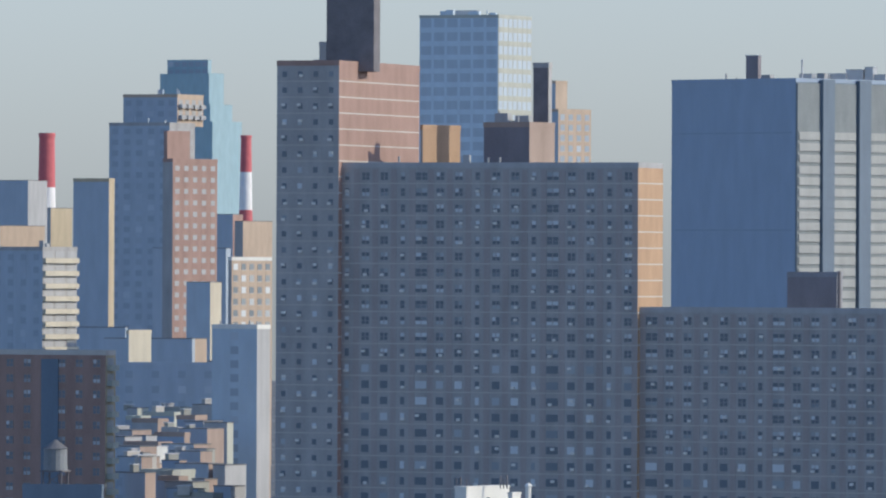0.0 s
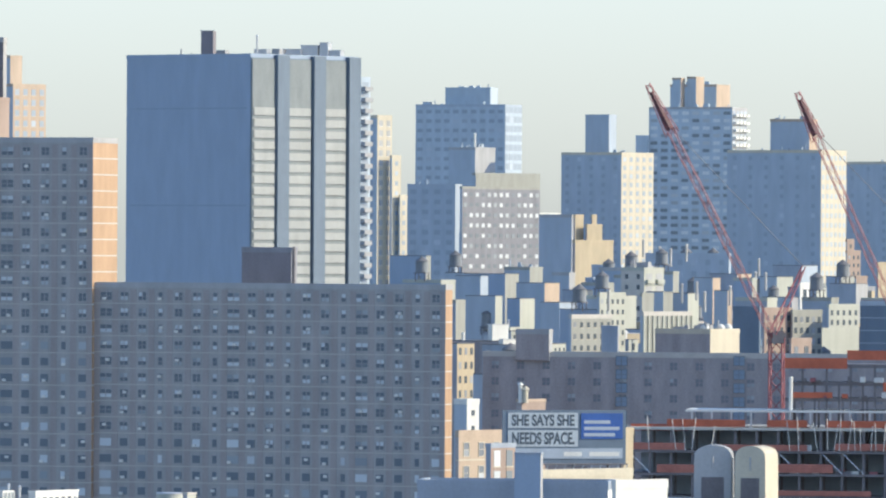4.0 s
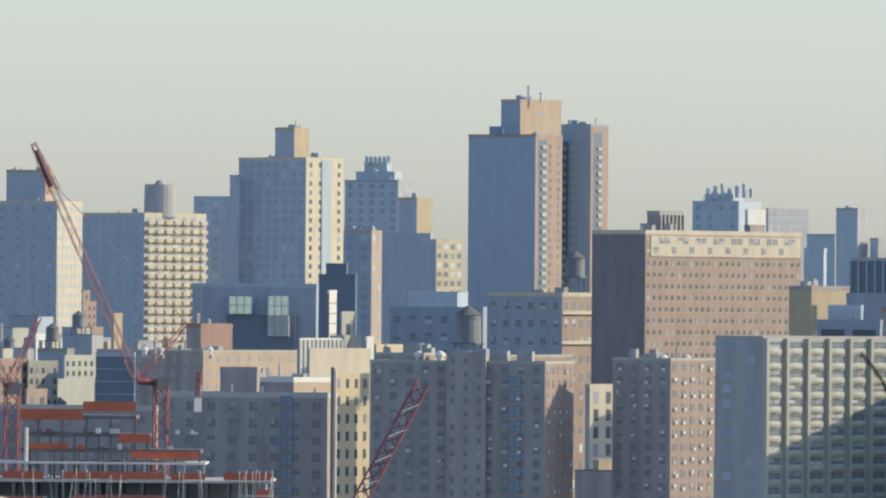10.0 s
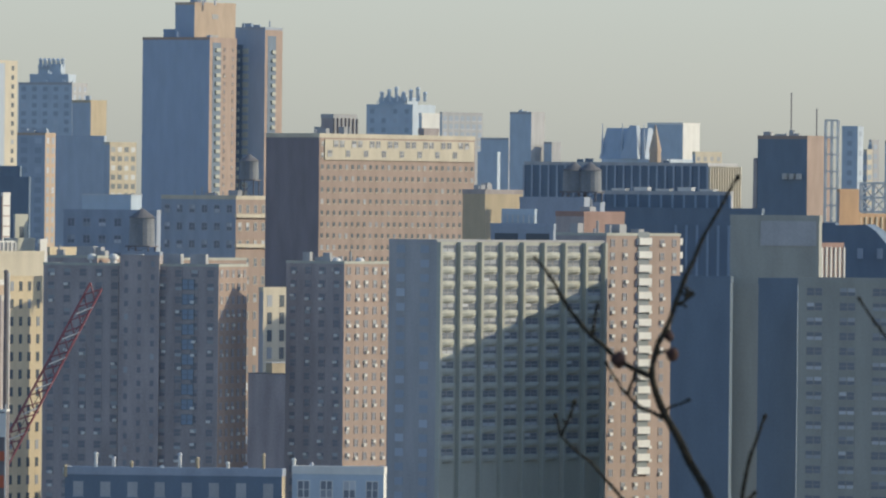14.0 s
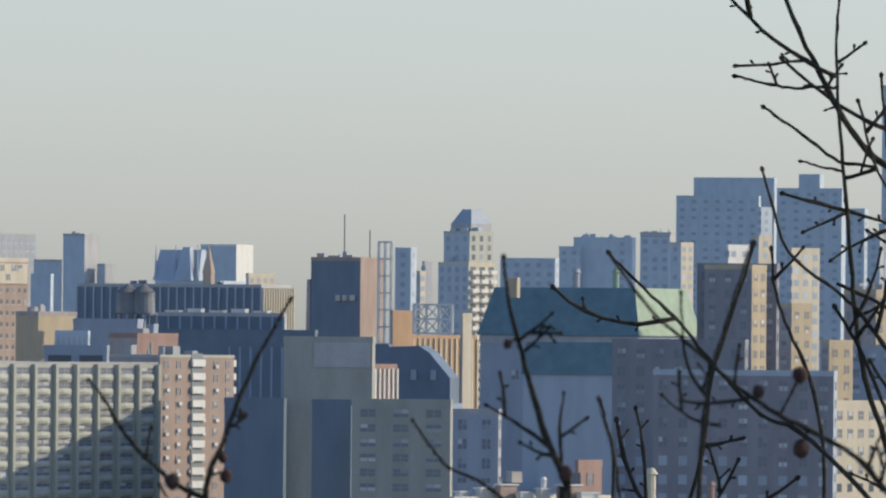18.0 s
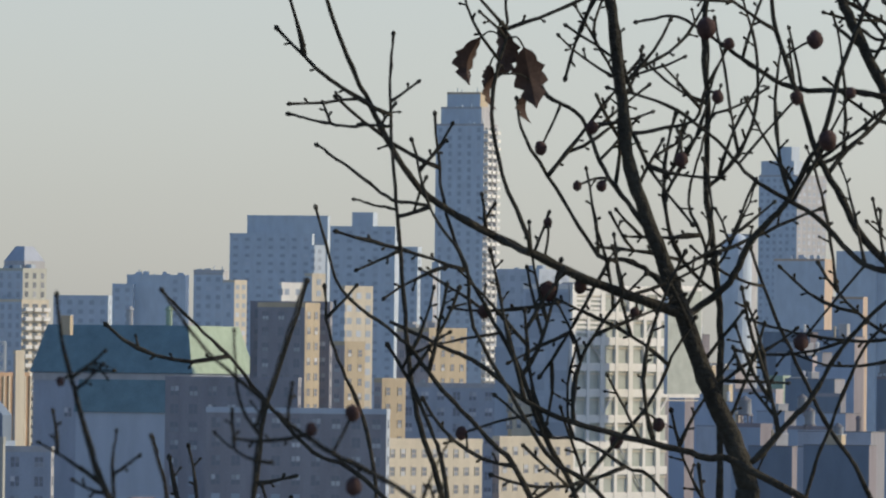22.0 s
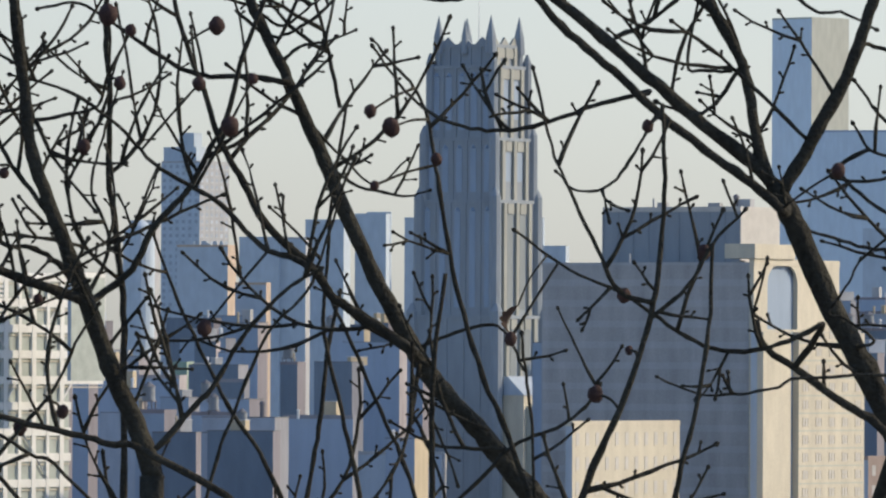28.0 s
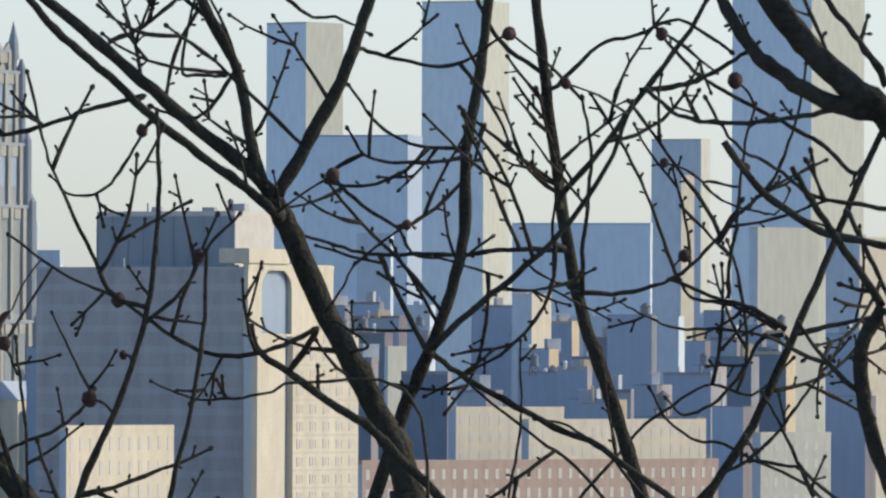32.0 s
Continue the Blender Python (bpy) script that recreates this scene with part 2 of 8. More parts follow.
def window_mesh(w, h, fr, pane):
    """A window unit standing proud of the wall: sill, frame, meeting rail and two panes."""
    key = (round(w, 2), round(h, 2), fr, pane)
    if key not in PANES:
        g = Geo()
        b = 0.09
        rect = lambda x, k: [(x, -w / 2 - k, -k), (x, w / 2 + k, -k), (x, w / 2 + k, h + k), (x, -w / 2 - k, h + k)]
        g.v = rect(0.02, b) + rect(-0.09, b) + rect(-0.09, 0) + rect(-0.03, 0)
        for r in range(3):
            for i in range(4):
                j = (i + 1) % 4
                g.f.append((4 * r + j, 4 * r + i, 4 * r + 4 + i, 4 * r + 4 + j))
                g.m.append(0)
        cut = [-w / 2, 0.0, w / 2] if w > 1.15 else [-w / 2, w / 2]
        for y0, y1 in zip(cut, cut[1:]):
            for z0, z1 in ((0, h * 0.48), (h * 0.48, h)):
                g.add([(-0.03, y0, z0), (-0.03, y1, z0), (-0.03, y1, z1), (-0.03, y0, z1)], [(3, 2, 1, 0)], 1)
        if w > 1.15:
            g.box(-0.08, -0.035, -0.06, 0.06, 0, h)
        g.box(-0.07, -0.035, -w / 2, w / 2, h * 0.48 - 0.035, h * 0.48 + 0.035)
        PANES[key] = g.mesh("window", [fr, pane])
    return PANES[key]


def glaze(wall, width, z0, z1, d, spec, side, rng, budget=0, cool=0.0):
    """Puts the openings of one face on a wall. spec: (kind, bay, width, height, storey, frame, pane)."""
    kind, bay, w, h, fh, fr, pn = (tuple(spec) + ("grey", "pane"))[:7] if len(spec) < 7 else spec[:7]
    # lowest height kept, fitted to the lower edge of the camera's view
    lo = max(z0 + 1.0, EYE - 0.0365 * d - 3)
    n = max(1, int(width / bay + 0.15))
    gap = width / n
    zs, z = [], z1 - fh
    while z > lo:
        zs.append(z)
        z -= fh
    ys = [gap * (i + 0.5) for i in range(n)]
    mix = (1.0, 0.55, 1.0, 1.0, 1.55, 0.55, 1.0) if kind == "mix" else (1.0,)
    kind = "win" if kind == "mix" else kind
    turn = pose(0, 0, 0, 0, 0, 90) if side else Matrix()

    def put(y, z):
        return Matrix.Translation((y, 0, z) if side else (0, y, z)) @ turn

    if kind == "win":
        spots = [(y, z) for z in zs for y in ys]
        g, u = Geo(), Geo()
        w0 = w
        for i, (y, z) in enumerate(spots):
            zz = z + (fh - h) * 0.45
            w = w0 * mix[(i % n) % len(mix)]
            if rng.random() < cool:  # a pale air conditioner in the window
                o, q = y + rng.uniform(-0.3, 0.3) * w, zz + rng.choice([0, 0, 0.5]) * h
                if side:
                    u.box(o - 0.33, o + 0.33, -0.35, 0.0, q, q + 0.45)
                else:
                    u.box(-0.35, 0.0, o - 0.33, o + 0.33, q, q + 0.45)
            if i < budget and COUNT[0] < 2700:
                COUNT[0] += 1
                part("window", window_mesh(w, h, fr, pn if pn == "paneslab" else "panedim" if fr == "umber" else "panep"), None, wall, at=put(y, zz))
            else:
                if side:
                    g.box(y - w / 2, y + w / 2, -0.06, 0.02, zz, zz + h, 1)
                    g.box(y - w / 2 - 0.1, y + w / 2 + 0.1, -0.11, 0.02, zz - 0.12, zz, 0)
                else:
                    g.box(-0.06, 0.02, y - w / 2, y + w / 2, zz, zz + h, 1)
                    g.box(-0.11, 0.02, y - w / 2 - 0.1, y + w / 2 + 0.1, zz - 0.12, zz, 0)
        if g.v:
            tagged(part("glazing", g, [fr, pn], wall), kind="stuff")
        if u.v:
            tagged(part("air_conditioner", u, "white", wall), kind="stuff")
    elif kind == "band":  # ribbon windows or balconies: w is how far the ledge stands out, h its height
        for z in zs:
            g = Geo()
            if side:
                g.box(0.15, width - 0.15, -w, 0.02, z, z + h)
            else:
                g.box(-w, 0.02, 0.15, width - 0.15, z, z + h)
            part("ledge", g, fr, wall)
        g = Geo()
        for z in zs:
            for y in ys:
                if side:
                    g.box(y - gap * 0.4, y + gap * 0.4, -0.06, 0.02, z + h + 0.1, z + fh - 0.15)
                else:
                    g.box(-0.06, 0.02, y - gap * 0.4, y + gap * 0.4, z + h + 0.1, z + fh - 0.15)
        if g.v:
            tagged(part("glazing", g, pn, wall), kind="stuff")
    elif kind == "balc":  # separate balconies in every bay
        far = Geo()
        for y in ys:
            for z in zs:
                if d > 2450:  # too far off to pick apart
                    q = gap * 0.36
                    far.box(*((y - q, y + q, -w, 0.02) if side else (-w, 0.02, y - q, y + q)), z, z + h)
                    continue
                if COUNT[0] > 3200:
                    continue
                COUNT[0] += 1
                key = ("balc", round(gap, 1), w, h, fr)
                if key not in PANES:
                    g = Geo()
                    g.box(-w, 0.02, -gap * 0.36, gap * 0.36, 0, 0.2)
                    g.box(-w, -w + 0.08, -gap * 0.36, gap * 0.36, 0.2, h)
                    g.box(-w, 0.0, -gap * 0.36, -gap * 0.36 + 0.08, 0.2, h)
                    g.box(-w, 0.0, gap * 0.36 - 0.08, gap * 0.36, 0.2, h)
                    PANES[key] = g.mesh("balcony", [fr])
                part("balcony", PANES[key], None, wall, at=put(y, z))
        if far.v:
            tagged(part("balcony", far, fr, wall), kind="stuff")
        g = Geo()
        for z in zs:
            for y in ys:
                if side:
                    g.box(y - gap * 0.3, y + gap * 0.3, -0.06, 0.02, z + 0.2, z + fh * 0.8)
                else:
                    g.box(-0.06, 0.02, y - gap * 0.3, y + gap * 0.3, z + 0.2, z + fh * 0.8)
        if g.v:
            tagged(part("glazing", g, pn, wall), kind="stuff")
    elif kind == "fin":  # upright ribs: w wide, h deep
        for i in range(n + 1):
            g = Geo()
            y = gap * i
            if side:
                g.box(y - w / 2, y + w / 2, -h, 0.02, lo, z1)
            else:
                g.box(-h, 0.02, y - w / 2, y + w / 2, lo, z1)
            part("rib", g, fr, wall)


def dims(al, ac, ar, d, th, depth):
    t = radians(th)
    wl = max(0.5, d * (ac - al) / 1000 / max(0.2, math.cos(t)))
    wr = d * (ar - ac) / 1000 / max(0.08, math.sin(t)) if ar > ac + 0.01 else depth
    return wl, max(1.0, wr)


def block(name, label, al, ac, ar, z, d, th=22, wall="brown", side=None, front=None, flank=None, parent=None, z0=0.0, depth=14.0, budget=0,
          cap=None, roof="tar", category="building", group="", lip=0.9, lines=None, plain=False, cool=0.0, piers=None):
    """A building, or a wing or penthouse of one: walls, parapet, flat roof and the openings of the two faces that show."""
    if parent is not None and parent["turned"]:  # stay behind the parent's side wall
        inv = parent.matrix_basis.inverted()
        y0, y1 = ((inv @ spot(ac, q)).y for q in (d, d + 10))
        was = (frame_at(parent["near"], parent["reach"], parent["turned"]).inverted() @ spot(ac, d)).y
        if was > 0 and y0 < 0.4 and y1 > y0:
            q = d + 10 * (0.4 - y0) / (y1 - y0)
            z, d = EYE + (z - EYE) * q / d, q
    turned = th if th > 43 else 0.0
    th = min(th, 43)
    wl, wr = dims(al, ac, ar, d, th, depth)
    m = frame_at(ac, d, th)
    rng = random.Random(int(abs(ac) * 100) + int(d))
    top = parent is None
    host = thing(name, label, category, m, group) if top else parent
    at = Matrix() if top else parent.matrix_basis.inverted() @ m
    zr = z - (0.02 if plain else lip)
    g = Geo()
    g.add([(0, 0, z0), (wr, 0, z0), (wr, wl, z0), (0, wl, z0), (0, 0, zr), (wr, 0, zr), (wr, wl, zr), (0, wl, zr)], [(3, 0, 4, 7)], 0)
    g.add([(0, 0, z0), (wr, 0, z0), (wr, 0, zr), (0, 0, zr)], [(0, 1, 2, 3)], 1)
    g.add([(wr, 0, z0), (wr, wl, z0), (0, wl, z0), (wr, 0, zr), (wr, wl, zr), (0, wl, zr)], [(0, 1, 4, 3), (1, 2, 5, 4)], 0)
    if not (plain and top):
        g.add([(0, 0, zr), (wr, 0, zr), (wr, wl, zr), (0, wl, zr)], [(0, 1, 2, 3)], 2)
    # many calls give the front a shade tone and the flank a sunlit one
    body = part("wall" if top else name, g, [wall, side or wall, roof], host, "" if top else label, at)
    if plain and top:
        part("roof", Geo().box(-0.08, wr + 0.08, -0.08, wl + 0.08, zr, z + 0.15), roof, host)
    if not plain:
        g = Geo()
        e = 0.35
        o = 0.06
        e = min(e, wr * 0.4, wl * 0.4)
        ring = lambda k, q: [(k, k, q), (wr - k, k, q), (wr - k, wl - k, q), (k, wl - k, q)]
        g.v = ring(-o, zr) + ring(-o, z) + ring(e, z) + ring(e, zr)
        for r in range(4):
            for i in range(4):
                g.f.append((4 * r + i, 4 * r + (i + 1) % 4, (4 * r + 4) % 16 + (i + 1) % 4, (4 * r + 4) % 16 + i))
                g.m.append(0)
        part("parapet", g, cap or (side or wall), body)
    if piers:  # brick piers between the window bays
        n = max(1, int(wl / front[1] + 0.15))
        # piers end just below the camera's view
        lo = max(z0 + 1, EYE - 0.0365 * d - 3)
        for i in range(n + 1):
            y = min(max(wl / n * i, 0.6), wl - 0.6)
            part("pier", Geo().box(-0.03, 0.01, y - 0.55, y + 0.55, lo, zr - 0.3), piers, body)
    if lines:  # slab edges that show as pale lines at every storey
        fh, lm = lines
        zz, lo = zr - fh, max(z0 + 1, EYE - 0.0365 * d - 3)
        g = Geo()
        while zz > lo:
            g.box(-0.05, 0.01, 0, wl, zz, zz + 0.13)
            g.box(0, wr, -0.05, 0.01, zz, zz + 0.22)
            zz -= fh
        tagged(part("slab_edges", g, lm, body), kind="stuff")
    if not plain and 1250 < d < 3700 and wl > 6 and wr > 6:  # bulkheads, curbs and vent pipes on the roof
        g = Geo()
        for _ in range(rng.randint(3, 7)):
            x, y = rng.uniform(0.12, 0.5) * wr, rng.uniform(0.06, 0.94) * wl
            w, h = rng.uniform(0.4, 1.6), lip + rng.uniform(0.3, 1.6)
            if rng.random() < 0.45:
                g.prism(x, y, zr, zr + h * 1.25, 0.2, 0.2, 8)
            else:
                g.box(x, x + w, max(y - w, 0.4), min(y + w, wl - 0.4), zr, zr + h)
        tagged(part("roof_clutter", g, "grey" if d < 2200 else wall, body), kind="stuff")
    if front:
        glaze(body, wl, z0, zr, d, front, False, rng, budget, cool)
    if flank:
        glaze(body, wr, z0, zr, d, flank, True, rng, budget, cool)
    host["wl"], host["wr"] = wl, wr
    if top:
        host["turned"], host["near"], host["reach"] = turned, ac, d
    return host


TANK = {}


def water_tank(a, d, z, r=1.9, h=3.4, leg=2.6):
    """A wooden rooftop tank on a steel frame."""
    e = thing("water_tank", "weathered wooden rooftop water tank, haze-greyed, on steel legs", "water tank", frame_at(a, d, 20, z), "rooftop water tanks")
    key = (round(r, 1), round(h, 1), round(leg, 1))
    if key not in TANK:
        g = Geo().prism(0, 0, leg, leg + h, r, r * 0.95, 16)
        for k in range(4):
            g.prism(0, 0, leg + h * (0.1 + 0.25 * k), leg + h * (0.13 + 0.25 * k), r * 1.03, r * 1.03, 16)
        c = Geo().prism(0, 0, leg + h, leg + h + r * 0.75, r * 1.08, 0.12, 16)
        f = Geo().box(-r, r, -r, r, leg - 0.25, leg)
        l = Geo().box(-0.12, 0.12, -0.12, 0.12, 0, leg - 0.25)
        b = Geo().bar((-r * 0.8, -r * 0.8, 0.2), (-r * 0.8, r * 0.8, leg - 0.3), 0.06).bar((-r * 0.8, r * 0.8, 0.2), (-r * 0.8, -r * 0.8, leg - 0.3), 0.06)
        TANK[key] = (g.mesh("tank", ["wood"]), c.mesh("roof", ["tar"]), f.mesh("platform", ["steel"]), l.mesh("leg", ["steel"]), b.mesh("brace", ["steel"]))
    t = TANK[key]
    part("tank", t[0], None, e)
    part("roof", t[1], None, e)
    part("platform", t[2], None, e)
    for x in (-0.8, 0.8):
        for y in (-0.8, 0.8):
            part("leg", t[3], None, e, at=Matrix.Translation((x * r, y * r, 0)))
    part("brace", t[4], None, e)
    return e


VENT = {}


def roof_box(a, d, z, w, h, dp=3.0, m="white", label="pale rooftop plant housing with a flat cap", lit=False):
    """A roof housing; lit: it turns its long side to the sun, and a is the bearing of its left end."""
    e = thing("roof_housing", label, "roof housing", frame_at(a, d, 54 if lit else 18, z), "roof housings")
    if lit:
        w, dp = dp * 0.6, w / 0.81
    part("housing", Geo().box(0, dp, 0, w, 0, h - 0.15), m, e)
    part("cap", Geo().box(-0.15, dp + 0.15, -0.15, w + 0.15, h - 0.15, h), "metal", e)
    return e


DOME = {}


def roof_dome(a, d, z, s=0.8):
    """A white round-headed exhaust turret on a roof."""
    e = thing("roof_dome", "white round-headed exhaust turret on a brick roof", "roof fan", frame_at(a, d, 10, z), "white roof turrets")
    if not DOME:
        g = Geo()
        rs = [(0.0, 0.7), (0.9, 0.7), (1.0, 1.0), (1.5, 1.0), (1.95, 0.75), (2.2, 0.3)]
        for (z0, r0), (z1, r1) in zip(rs, rs[1:]):
            g.prism(0, 0, z0, z1, r0, r1, 12)
        DOME[0] = g.mesh("hood", ["white"])
        DOME[1] = Geo().box(-0.9, 0.9, -0.9, 0.9, -0.6, 0.05).mesh("curb", ["conc"])
    part("hood", DOME[0], None, e, at=Matrix.Scale(s, 4))
    part("curb", DOME[1], None, e, at=Matrix.Scale(s, 4))
    return e


def flue(a, d, z, h, r=0.35, m="metal", label="slim upright metal flue pipe on a roof"):
    e = thing("flue_pipe", label, "flue pipe", frame_at(a, d, 0, z), "flue pipes")
    part("pipe", Geo().prism(0, 0, 0, h, r, r, 10), m, e)
    part("cowl", Geo().prism(0, 0, h, h + r * 1.2, r * 1.5, r * 0.6, 10), m, e)
    return e


# ---- the ground: a hill under the lookout, then the plain to the horizon ----
def ground():
    n, g = 64, Geo()
    rs = [0, 6, 12, 20, 30, 45, 65, 95, 140, 200, 280, 380, 520, 700, 1000, 1600, 2600, 4000, 6500, 9000]
    for r in rs:
        for i in range(n):
            t = 2 * math.pi * i / n
            k = min(1.0, max(0.0, (r - 4) / 480))
            hill = (EYE - 1.7) - 7.5 * min(1, max(0, (r - 3) / 12)) if r < 16 else (EYE - 9.2) * (1 - min(1, (r - 16) / 480)) ** 1.6
            g.v.append((r * math.sin(t), r * math.cos(t), max(0.0, hill) + (noise.noise((r * 0.02, i * 0.3, 0)) * 0.8 if 3 < r < 400 else 0) - 0.02))
    for j in range(len(rs) - 1):
        for i in range(n):
            k = (i + 1) % n
            g.f.append((j * n + i, j * n + k, (j + 1) * n + k, (j + 1) * n + i))
            g.m.append(0)
    ob = new("ground", g.mesh("ground", ["ground"]))
    for p in ob.data.polygons:
        p.use_smooth = True
    tagged(ob, "dull winter ground falling from a hill to a wide city plain", "ground", kind="structure")


ground()

# ---- the far left: stacks, towers and the brick apartment house ----
b = block("apartment_house", "red brick apartment house with pale roof edge and a dark strip for recess shade", -58.37, -39.85, -38.65, 50.78, 1500, th=24, wall="red", side="tan", front=("win", 3.3, 1.3, 1.3, 2.75, "rose"), flank=("balc", 2.4, 1.0, 1.0, 2.75, "stone"), cap="conc", budget=150)
k = 1500 / 1000 / math.cos(radians(24))
# no recess is cut: a proud dark strip stands for its shade
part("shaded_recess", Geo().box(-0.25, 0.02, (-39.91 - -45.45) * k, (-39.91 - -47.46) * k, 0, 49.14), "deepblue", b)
water_tank(-45.72, 1400, 29.23 - 0.4, 2.0, 3.6, 3.0)
block("low_building", "dark shaded building under a water tank", -49.6, -40.24, -39.98, 29.58, 1395, th=10, wall="deepblue", depth=14)
rl = random.Random(17)
for i in range(34):  # low houses at the foot of the towers
    k = (i + rl.random()) / 34
    d = 1480 + 290 * k
    a = -38.7 + (-24.33 - -38.7) * rl.random()
    z = 25.8 + (37.05 - 25.8) * k
    w, q = rl.uniform(2, 7) / d * 1000, rl.uniform(0.8, 4) / d * 1000
    # fronts coloured as shaded, most ends as sunlit
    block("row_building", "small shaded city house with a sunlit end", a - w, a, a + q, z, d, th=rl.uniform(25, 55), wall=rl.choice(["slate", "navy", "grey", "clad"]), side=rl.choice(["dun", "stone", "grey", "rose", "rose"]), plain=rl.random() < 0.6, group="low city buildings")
    if rl.random() < 0.5:
        roof_box(a - w * 0.6, d + 3, z - 0.5, rl.uniform(1, 2.5), rl.uniform(1.2, 2.4), 2.0, m=rl.choice(["grey", "dun", "conc"]), lit=rl.random() < 0.6)
block("city_building", "broad shaded building below the towers", -38.64, -26.14, -25.87, 45.52, 1790, th=8, wall="slate", depth=10, front=("win", 5, 1.6, 1.5, 3.2, "slate", "panefar"))
block("roof_pavilion", "cream sunlit roof pavilion", -37.39, -37.12, -34.45, 52.3, 1800, th=60, wall="slate", side="cream", depth=8)
block("apartment_tower", "dark apartment tower with white balcony stripes", -56.42, -47.33, -43.25, 70.44, 2000, th=35, wall="slate", side="brown", front=("win", 3.6, 1.5, 1.5, 3.0, "slate", "panefar"), flank=("band", 3.8, 0.8, 1.2, 3.0, "cream"))
block("office_slab", "slim dark blue office slab with a lit edge", -43.76, -39.54, -38.88, 88.32, 2150, th=25, wall="slate", side="tan")
b = block("apartment_tower", "tall stepped dark glass and brick apartment tower", -39.57, -32.42, -29.41, 106.99, 2400, th=28, wall="slate", side="brown", front=("win", 3.4, 2.0, 1.6, 3.1, "slate", "panefar"), flank=("win", 3.4, 1.8, 1.6, 3.1, "brown"))
block("upper_tier", "", -37.92, -31.5, -28.43, 115.23, 2410, th=28, wall="slate", side="pink", parent=b, z0=107.13-1, front=("win", 3.4, 2.0, 1.6, 3.1, "slate", "panefar"), flank=("balc", 4.0, 1.2, 1.1, 3.1, "grey"))
b = block("apartment_tower", "reddish brick apartment tower with a taller rear wing", -33.2, -32.0, -26.72, 94.09, 2200, th=58, wall="brown", side="red", flank=("win", 3.4, 1.6, 1.3, 3.0, "red"))
block("rear_wing", "", -33.09, -32.69, -30.01, 101.53, 2215, th=58, wall="red", side="red", parent=b, z0=40)
b = block("office_skyscraper", "pale green glass skyscraper with stepped shoulders", -32.72, -27.91, -27.51, 179.71, 4600, th=30, wall="teal", side="teal", front=("band", 4, 0.1, 1.2, 4.2, "teal", "panefar"), depth=25)
block("shoulder", "", -33.59, -27.77, -26.03, 172.1, 4590, th=40, wall="teal", side="teal", parent=b, z0=0)
block("shoulder", "", -32.43, -27.62, -25.01, 155.03, 4580, th=40, wall="teal", side="teal", parent=b, z0=0)
block("shoulder", "", -31.75, -27.34, -23.87, 145.68, 4570, th=40, wall="teal", side="teal", parent=b, z0=0)


def stack(a0, a1, z, d):
    r = d * (a1 - a0) / 2000
    e = thing("smokestack", "tall smokestack banded in red and white", "smokestack", frame_at((a0 + a1) / 2, d), "power station stacks")
    levels = [(0, 1.75), (z - r * 16.4, 1.2), (z - r * 12.6, 1.1), (z - r * 6.2, 0.98), (z - r * 0.5, 0.88)]
    for (z0, k0), (z1, k1), nm in zip(levels, levels[1:], ("base", "red_band", "white_band", "red_band")):
        part(nm, Geo().prism(0, 0, z0, z1, r * k0, r * k1, 20), "stackred" if nm == "red_band" else "stackwhite", e)
    part("rim", Geo().prism(0, 0, z - r * 0.5, z, r * 0.96, r * 0.96, 20), "stackred", e)


stack(-47.93, -45.86, 129.64, 4000)
stack(-24.06, -22.66, 129.0, 4000)

for args in (
    (-54.45, -49.1, -46.83, 93.44, 2700, 30, "slate", "grey"),
    (-46.81, -46.41, -43.87, 83.18, 2500, 50, "grey", "tan"),
    (-53.76, -52.42, -47.07, 77.67, 2450, 50, "slate", "pink"),
    (-27.69, -24.89, -23.68, 84.24, 2900, 30, "slate", "red"),
    (-24.68, -23.68, -20.2, 81.35, 2800, 50, "brown", "pink"),
    (-30.33, -27.52, -26.18, 62.2, 2000, 30, "steelblue", "cream"),
    (-34.36, -25.67, -25.13, 71.03, 2300, 10, "slate", "slate"),
    (-43.0, -37.52, -37.26, 52.1, 1900, 14, "slate", "slate"),
    (-39.99, -29.63, -29.3, 50.03, 1850, 10, "slate", "slate"),
    (-29.63, -29.36, -27.89, 49.95, 1860, 50, "slate", "pink"),
    (-42.65, -26.94, -26.68, 44.03, 1950, 10, "slate", "slate"),
):
    block("city_building", "masonry city building with a flat roof", *args[:5], th=args[5], wall=args[6], side=args[7], plain=args[4] > 1800)
block("office_house", "brick office house with a white cornice and window grid", -25.4, -25.0, -20.25, 68.41, 2100, th=65, wall="brown", side="pink", flank=("win", 2.8, 1.6, 1.5, 2.9, "conc", "panelit"), cap="white")
block("apartment_tower", "pale blue apartment tower with bright roof houses", -27.3, -21.95, -20.41, 53.83, 1750, th=25, wall="steelblue", side="grey", front=("win", 6, 1.8, 1.6, 2.9, "steelblue", "panefar"), cap="white")

# ---- the great brick slab ----
SLAB = ("mix", 3.3, 1.35, 1.3, 2.76, "brown", "paneslab")
b = block("apartment_slab", "huge dark brick apartment slab of three heights with pale storey lines", -12.92, 23.05, 25.99, 83.75, 1440, th=20, wall="brown", side="orange", front=SLAB, piers="pier", lines=(2.76, "conc"), cool=0.3, cap="grey", budget=190, depth=14)
block("tall_wing", "", -19.76, -12.4, -2.64, 101.37, 1458, th=21, wall="brown", side="red", parent=b, front=("win", 2.9, 0.8, 0.95, 2.76, "brown", "paneslab"), lines=(2.76, "conc"), cool=0.5, cap="red")
block("low_wing", "", 20.8, 64.85, 65.65, 59.16, 1418, th=20, wall="brown", side="orange", parent=b, front=SLAB, piers="pier", lines=(2.76, "conc"), cool=0.3, cap="grey", budget=190)
zt = 83.7 - 0.9
zl = 58.93 - 0.9
